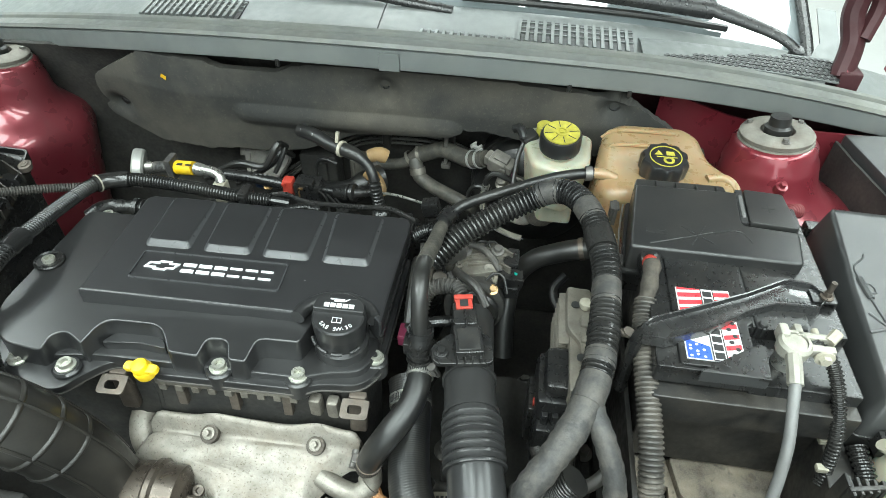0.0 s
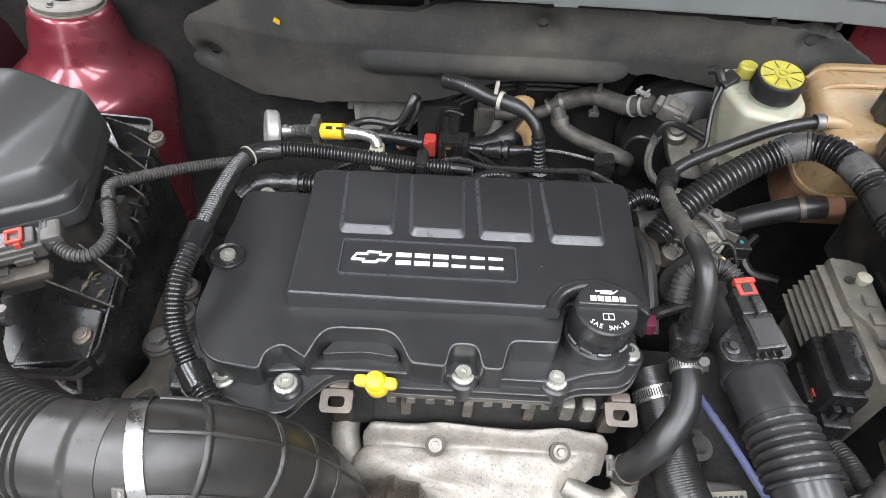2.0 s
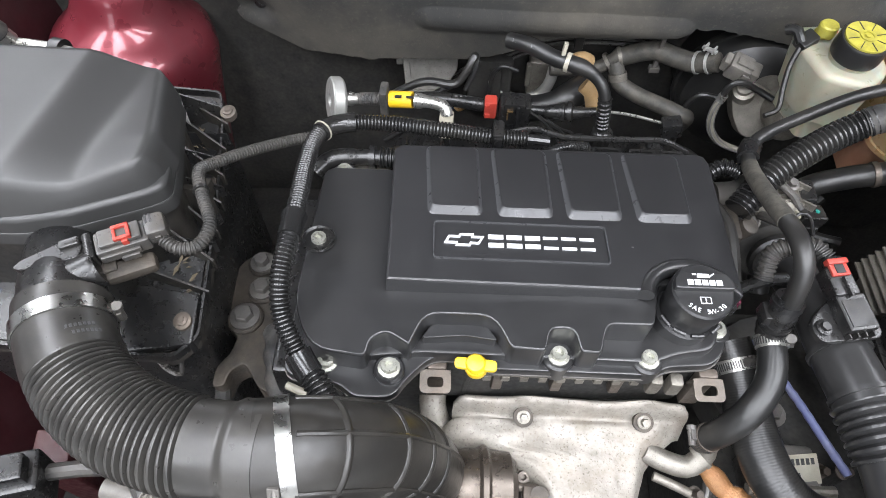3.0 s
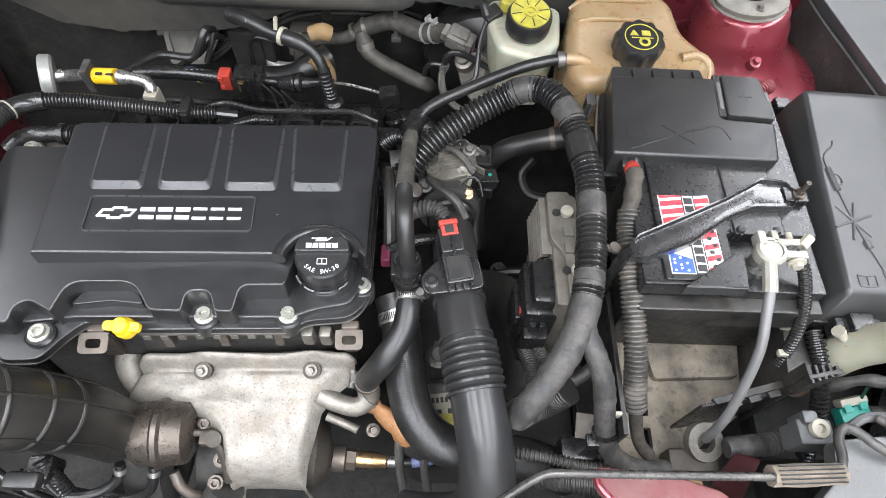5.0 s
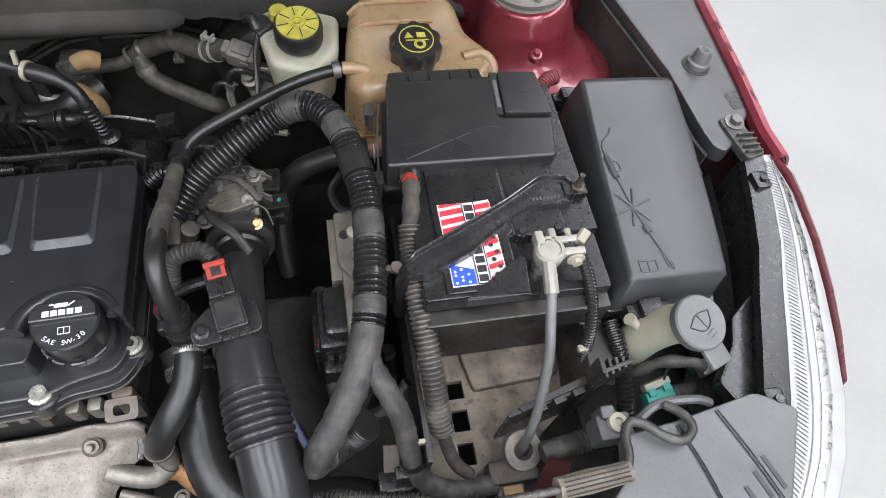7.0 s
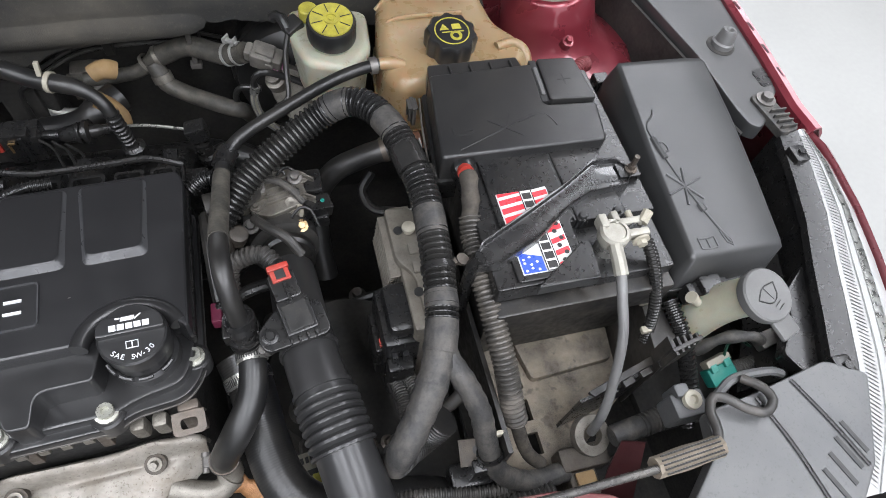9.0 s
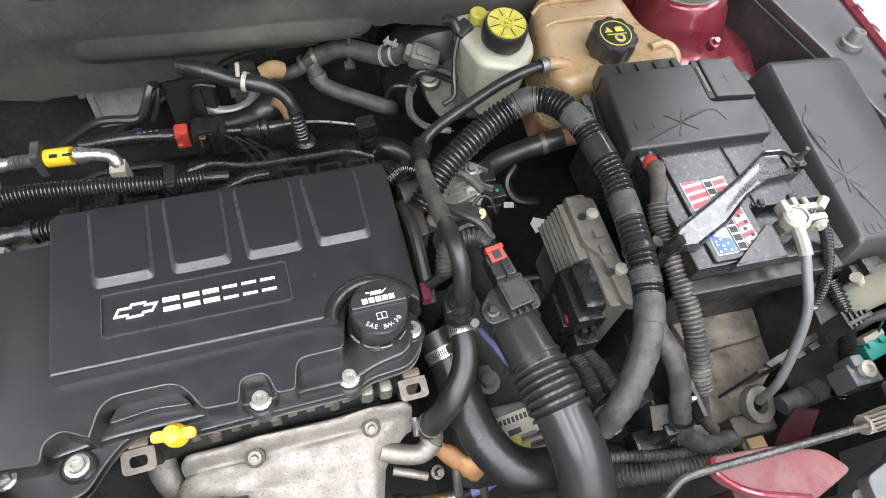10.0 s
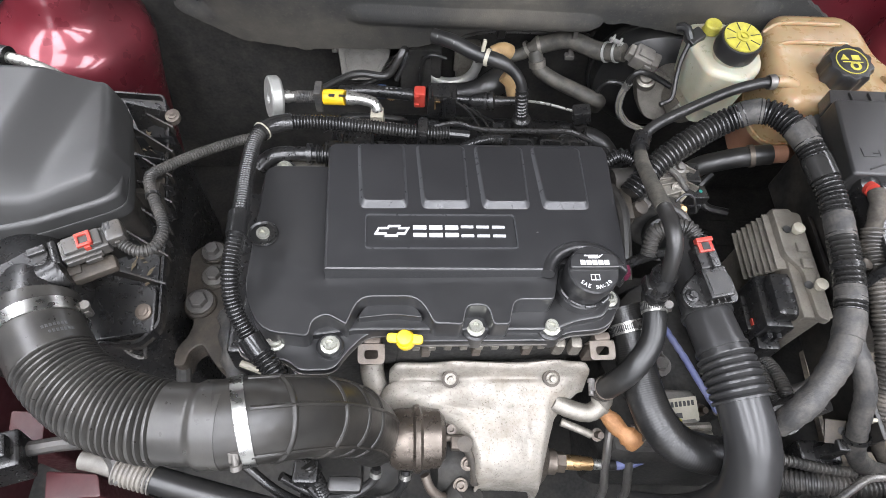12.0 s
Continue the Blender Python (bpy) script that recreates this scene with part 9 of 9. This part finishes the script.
TP = [(-0.82, 0.742, 0.765), (-0.75, 0.738, 0.769), (-0.70, 0.733, 0.768), (-0.655, 0.722, 0.764), (-0.60, 0.700, 0.750)]
part("pipe", sweep(TP, 0.0065, 14), STEEL, tl)
part("grommet", band(TP, 0.55, 0.006, 0.012, 0.0065), RUBBER, tl)
part("port", lathe([(0.009, 0), (0.011, 0.004), (0.011, 0.016), (0.008, 0.018)], 16, (-0.752, 0.738, 0.769), (-0.2, -0.3, 1)), STEEL, tl)
part("port_cap", lathe([(0.012, 0), (0.013, 0.002), (0.012, 0.020), (0, 0.021)], 18, (-0.755, 0.733, 0.785), (-0.2, -0.3, 1)), TAPE, tl)


# ---- front edge on the battery side ----
rc = thing("radiator_cover", "matt grey plastic cover over the radiator support, scuffed", "cover", (0.45, 0.29, 0.6))
part("top_sheet", prism(rounded([(0.378, 0.300), (0.385, 0.331), (0.432, 0.336), (0.512, 0.349), (0.545, 0.330), (0.505, 0.262), (0.44, 0.205), (0.30, 0.20), (0.31, 0.262), (0.345, 0.272)], 0.006), 0.742, 0.757, 0.003), RADCOVER, rc)
part("side_sheet", prism(rounded([(0.512, 0.347), (0.502, 0.369), (0.530, 0.402), (0.541, 0.428), (0.580, 0.455), (0.590, 0.440), (0.566, 0.372), (0.546, 0.334)], 0.005), 0.712, 0.728, 0.003), PLASTIC, rc)
part("front_drop", prism(rounded([(0.28, 0.18), (0.44, 0.19), (0.50, 0.25), (0.30, 0.255)], 0.006), 0.60, 0.744), RADCOVER, rc)
part("rib_line", sweep([(0.432, 0.332, 0.758), (0.443, 0.29, 0.758), (0.45, 0.24, 0.758)], 0.0016, 6), PLASTIC, rc)
part("rib_line", sweep([(0.470, 0.339, 0.758), (0.485, 0.30, 0.758), (0.497, 0.262, 0.758)], 0.0016, 6), PLASTIC, rc)
for k in range(4):
    part("slot", moved(box(-0.002, -0.014, 0, 0.002, 0.014, 0.0008, 0), pose(0.462 + 0.012 * k, 0.255 + 0.010 * k, 0.757, 0, 0, 18)), BLACKPRINT, rc)
part("curved_lip", sweep([(0.400, 0.340, 0.752), (0.425, 0.352, 0.752), (0.46, 0.352, 0.75), (0.475, 0.348, 0.745)], 0.004, 8), RADCOVER, rc)
side = thing("lamp_side_panel", "black plastic panel between fuse box and headlamp", "panel", (0.56, 0.45, 0.55))
part("panel_sheet", sheet([[(x, y, z) for x, y in ((0.612, 0.615), (0.592, 0.52), (0.56, 0.42), (0.515, 0.352))] for z in (0.55, 0.70)] + [[(x - 0.03, y + 0.005, 0.66) for x, y in ((0.612, 0.615), (0.592, 0.52), (0.56, 0.42), (0.515, 0.352))]], 0.003), PLASTIC, side)
part("well_floor", box(0.415, 0.35, 0.58, 0.59, 0.62, 0.59, 0.002), UNDER, side)

rod = thing("bonnet_prop_rod", "black steel bonnet prop rod with a tan foam grip", "prop rod", (0.25, 0.295, 0.77))
RD = [(0.330, 0.2975, 0.779), (0.307, 0.2965, 0.781), (0.22, 0.295, 0.786), (0.150, 0.294, 0.790), (0.137, 0.2915, 0.790), (0.118, 0.281, 0.789), (0.094, 0.266, 0.787), (0.06, 0.24, 0.78)]
part("rod", sweep(RD, 0.0032, 12), RODMAT, rod)
part("grip", sweep([(0.374, 0.302, 0.772), (0.345, 0.300, 0.774), (0.314, 0.298, 0.777)], lambda s, n: 0.0085 + 0.0004 * math.sin(s * 900), 8), mat("tan_foam_grip", (0.12, 0.10, 0.075), (0.19, 0.16, 0.125), 0.85, scale=80), rod, "ribbed tan foam grip")
for k in range(5):
    part("grip_line", sweep([(0.371, 0.2945 + 0.0032 * k, 0.7802), (0.318, 0.2910 + 0.0032 * k, 0.7849)], 0.0007, 6), RUBBER, rod)
HK = [(0.372, 0.302, 0.772), (0.378, 0.314, 0.772), (0.380, 0.328, 0.770), (0.388, 0.338, 0.769), (0.400, 0.335, 0.768), (0.413, 0.324, 0.767), (0.428, 0.318, 0.766), (0.440, 0.326, 0.765), (0.438, 0.338, 0.763), (0.428, 0.350, 0.757)]
part("hook", sweep(HK, 0.0040, 12), OLDLOOM, rod, "grey coated hook end")

lt = thing("red_latch_panel", "dusty red painted latch panel with bolts", "body panel", (0.24, 0.27, 0.6))
part("sheet_panel", prism(rounded([(0.203, 0.307), (0.262, 0.303), (0.305, 0.290), (0.322, 0.270), (0.275, 0.255), (0.227, 0.270), (0.204, 0.289)], 0.008), 0.722, 0.732, 0.004), DUSTRED, lt)
part("lower_tab", prism(rounded([(0.196, 0.258), (0.232, 0.262), (0.262, 0.238), (0.25, 0.215), (0.19, 0.222)], 0.008), 0.708, 0.714, 0.003), PAINT, lt)
part("edge_tube", sweep([(0.206, 0.304, 0.731), (0.206, 0.291, 0.732), (0.228, 0.273, 0.732), (0.273, 0.258, 0.732)], 0.0028, 8), PAINT, lt)
for x, y in ((0.214, 0.246), (0.233, 0.243)):
    part("hole", lathe([(0.006, 0), (0.006, 0.0012), (0, 0.0012)], 16, (x, y, 0.7138)), BLACKPRINT, lt)
part("upright", box(0.20, 0.225, 0.45, 0.30, 0.255, 0.710, 0.004), PAINT_SHADE_DUST, lt)
part("upright_face", box(0.215, 0.262, 0.62, 0.30, 0.280, 0.724, 0.004), PAINT_SHADE_DUST, lt)
part("folded_gusset", sheet([[(0.340, 0.300, 0.60), (0.352, 0.322, 0.62), (0.362, 0.338, 0.648)], [(0.372, 0.292, 0.60), (0.376, 0.312, 0.63), (0.378, 0.330, 0.66)]], 0.003), LOWRED, lt, "dark red folded gusset")

shift(lt, -0.016, 0, 0.022)

gr = thing("cable_ring_bracket", "grey cast cable eye bracket on the tray corner", "bracket", (0.325, 0.345, 0.6))
part("eye", lathe([(0.010, -0.005), (0.019, -0.005), (0.020, 0.0), (0.019, 0.005), (0.010, 0.005)], 28, (0.330, 0.353, 0.665), (0.15, -0.35, 1)), CAST, gr)
part("block", merge(box(0.295, 0.325, 0.63, 0.345, 0.348, 0.66, 0.004), box(0.300, 0.30, 0.60, 0.330, 0.335, 0.652, 0.005)), MOUNTMAT, gr)
part("pad", box(0.306, 0.308, 0.652, 0.326, 0.324, 0.656, 0.002), OCHRE, gr, "yellowed pad")
shift(gr, 0, 0.001, -0.023)
cn = thing("front_connectors", "teal connector and dusty leads beside the washer filler", "connector", (0.47, 0.38, 0.6))
part("teal_plug", moved(merge(box(-0.015, -0.009, -0.008, 0.015, 0.009, 0.008, 0.002), box(-0.012, 0.004, 0.006, -0.004, 0.012, 0.012, 0.001), box(0.004, 0.004, 0.006, 0.012, 0.012, 0.012, 0.001)), pose(0.475, 0.375, 0.690, 15, -5, 12)), GREEN, cn, "teal plastic plug")
part("plug_keeper", moved(box(-0.014, 0.008, -0.004, 0.014, 0.016, 0.010, 0.002), pose(0.475, 0.376, 0.692, 15, -5, 12)), CREAM, cn)
part("plug_wire", sweep([(0.478, 0.384, 0.70), (0.483, 0.396, 0.715), (0.498, 0.398, 0.712), (0.515, 0.392, 0.70)], 0.0015, 6), GREENTINT, cn)
part("dark_lead", ribbed([(0.49, 0.377, 0.688), (0.515, 0.378, 0.687), (0.54, 0.385, 0.685)], 0.0085, 0.003, 0.0008, 14), OLDLOOM, cn)
part("grey_plug", moved(box(-0.012, -0.008, -0.006, 0.012, 0.008, 0.006, 0.002), pose(0.525, 0.392, 0.712, 0, 0, 10)), DARKSTEEL, cn)
part("wrapped_lead", sweep([(0.455, 0.40, 0.70), (0.475, 0.40, 0.722), (0.50, 0.395, 0.726), (0.516, 0.392, 0.716)], lambda s, n: 0.0058 + 0.001 * math.sin(s * 200), 12), TAPE, cn)
shift(cn, -0.004, 0.002, -0.022)
VL = [(0.425, 0.445, 0.715), (0.428, 0.42, 0.708), (0.432, 0.395, 0.69), (0.436, 0.365, 0.66), (0.436, 0.345, 0.63)]
solo("corrugated_lead", ribbed(VL, 0.0088, 0.0048, 0.002, 12), LOOM, "black corrugated lead beside the battery tray", "wiring", VL[-1])
wn = thing("support_clip", "grey clip block with a cream screw head", "clip", (0.395, 0.348, 0.68))
part("block", merge(box(0.380, 0.335, 0.690, 0.412, 0.358, 0.722, 0.003), box(0.384, 0.352, 0.70, 0.398, 0.364, 0.728, 0.003)), RADCOVER, wn)
part("screw_head", lathe([(0.008, 0), (0.009, 0.002), (0.008, 0.006), (0.004, 0.007), (0.003, 0.004), (0, 0.004)], 18, (0.397, 0.349, 0.722), (0, -0.2, 1)), CREAM, wn)
mo = thing("lamp_motor", "black ribbed plastic motor below the tray lip", "motor", (0.365, 0.34, 0.6))
part("body", merge(lathe([(0.009, 0), (0.011, 0.003), (0.011, 0.03), (0.009, 0.034), (0.009, 0.05), (0, 0.05)], 20, (0.345, 0.345, 0.655), (1, 0.12, 0)), *[lathe([(0.0085, 0.032 + 0.0045 * k), (0.0112, 0.033 + 0.0045 * k), (0.0112, 0.0345 + 0.0045 * k), (0.0085, 0.0355 + 0.0045 * k)], 18, (0.345, 0.345, 0.655), (1, 0.12, 0)) for k in range(5)]), TAPE, mo)
tb2 = thing("loom_bracket", "dull punched steel bracket below the loom branches", "bracket", (0.21, 0.36, 0.6))
part("plate", moved(box(-0.016, -0.012, -0.002, 0.016, 0.012, 0.001, 0.0008), pose(0.212, 0.358, 0.672, 25, -8, -8)), MOUNTMAT, tb2)
part("hole", moved(lathe([(0.004, 0), (0.004, 0.0006), (0, 0.0006)], 14, (0.0, 0.002, 0.001)), pose(0.212, 0.358, 0.672, 25, -8, -8)), BLACKPRINT, tb2)
part("leg", merge(box(0.205, 0.34, 0.62, 0.222, 0.352, 0.672, 0.002), box(0.19, 0.335, 0.60, 0.235, 0.36, 0.63, 0.004)), PLASTIC, tb2)
for k, pts in enumerate(([(0.13, 0.345, 0.62), (0.17, 0.338, 0.632), (0.21, 0.33, 0.632), (0.25, 0.325, 0.635)], [(0.17, 0.325, 0.60), (0.20, 0.318, 0.62), (0.24, 0.312, 0.63), (0.28, 0.312, 0.635)], [(0.15, 0.40, 0.60), (0.18, 0.41, 0.62), (0.21, 0.415, 0.64), (0.23, 0.43, 0.66)])):
    solo("grey_lead", ribbed(pts, (0.0062, 0.012, 0.0065)[k], 0.0045, (0.0014, 0.0016, 0.0)[k], 12), OLDLOOM, "dusty corrugated lead low in front of the gearbox", "wiring", pts[0], group="low leads")
sw = [(0.418, 0.722, 0.742), (0.432, 0.735, 0.745), (0.445, 0.742, 0.742)]
solo("red_cable_sleeve", ribbed(sw, 0.009, 0.0035, 0.0014, 12), mat("faded_red_sleeve", (0.12, 0.016, 0.020), (0.17, 0.035, 0.038), 0.6, dust=0.3), "faded red corrugated cable sleeve", "wiring", sw[0])
solo("earth_stud", merge(hex_bm((0.419, 0.755, 0.765), (0, -0.4, 1), 0.0042, 0.008), lathe([(0.007, -0.008), (0.007, 0.0), (0, 0.0)], 16, (0.419, 0.755, 0.765), (0, -0.4, 1))), PAINT, "red painted earth stud on the tower", "stud", (0.419, 0.755, 0.76))
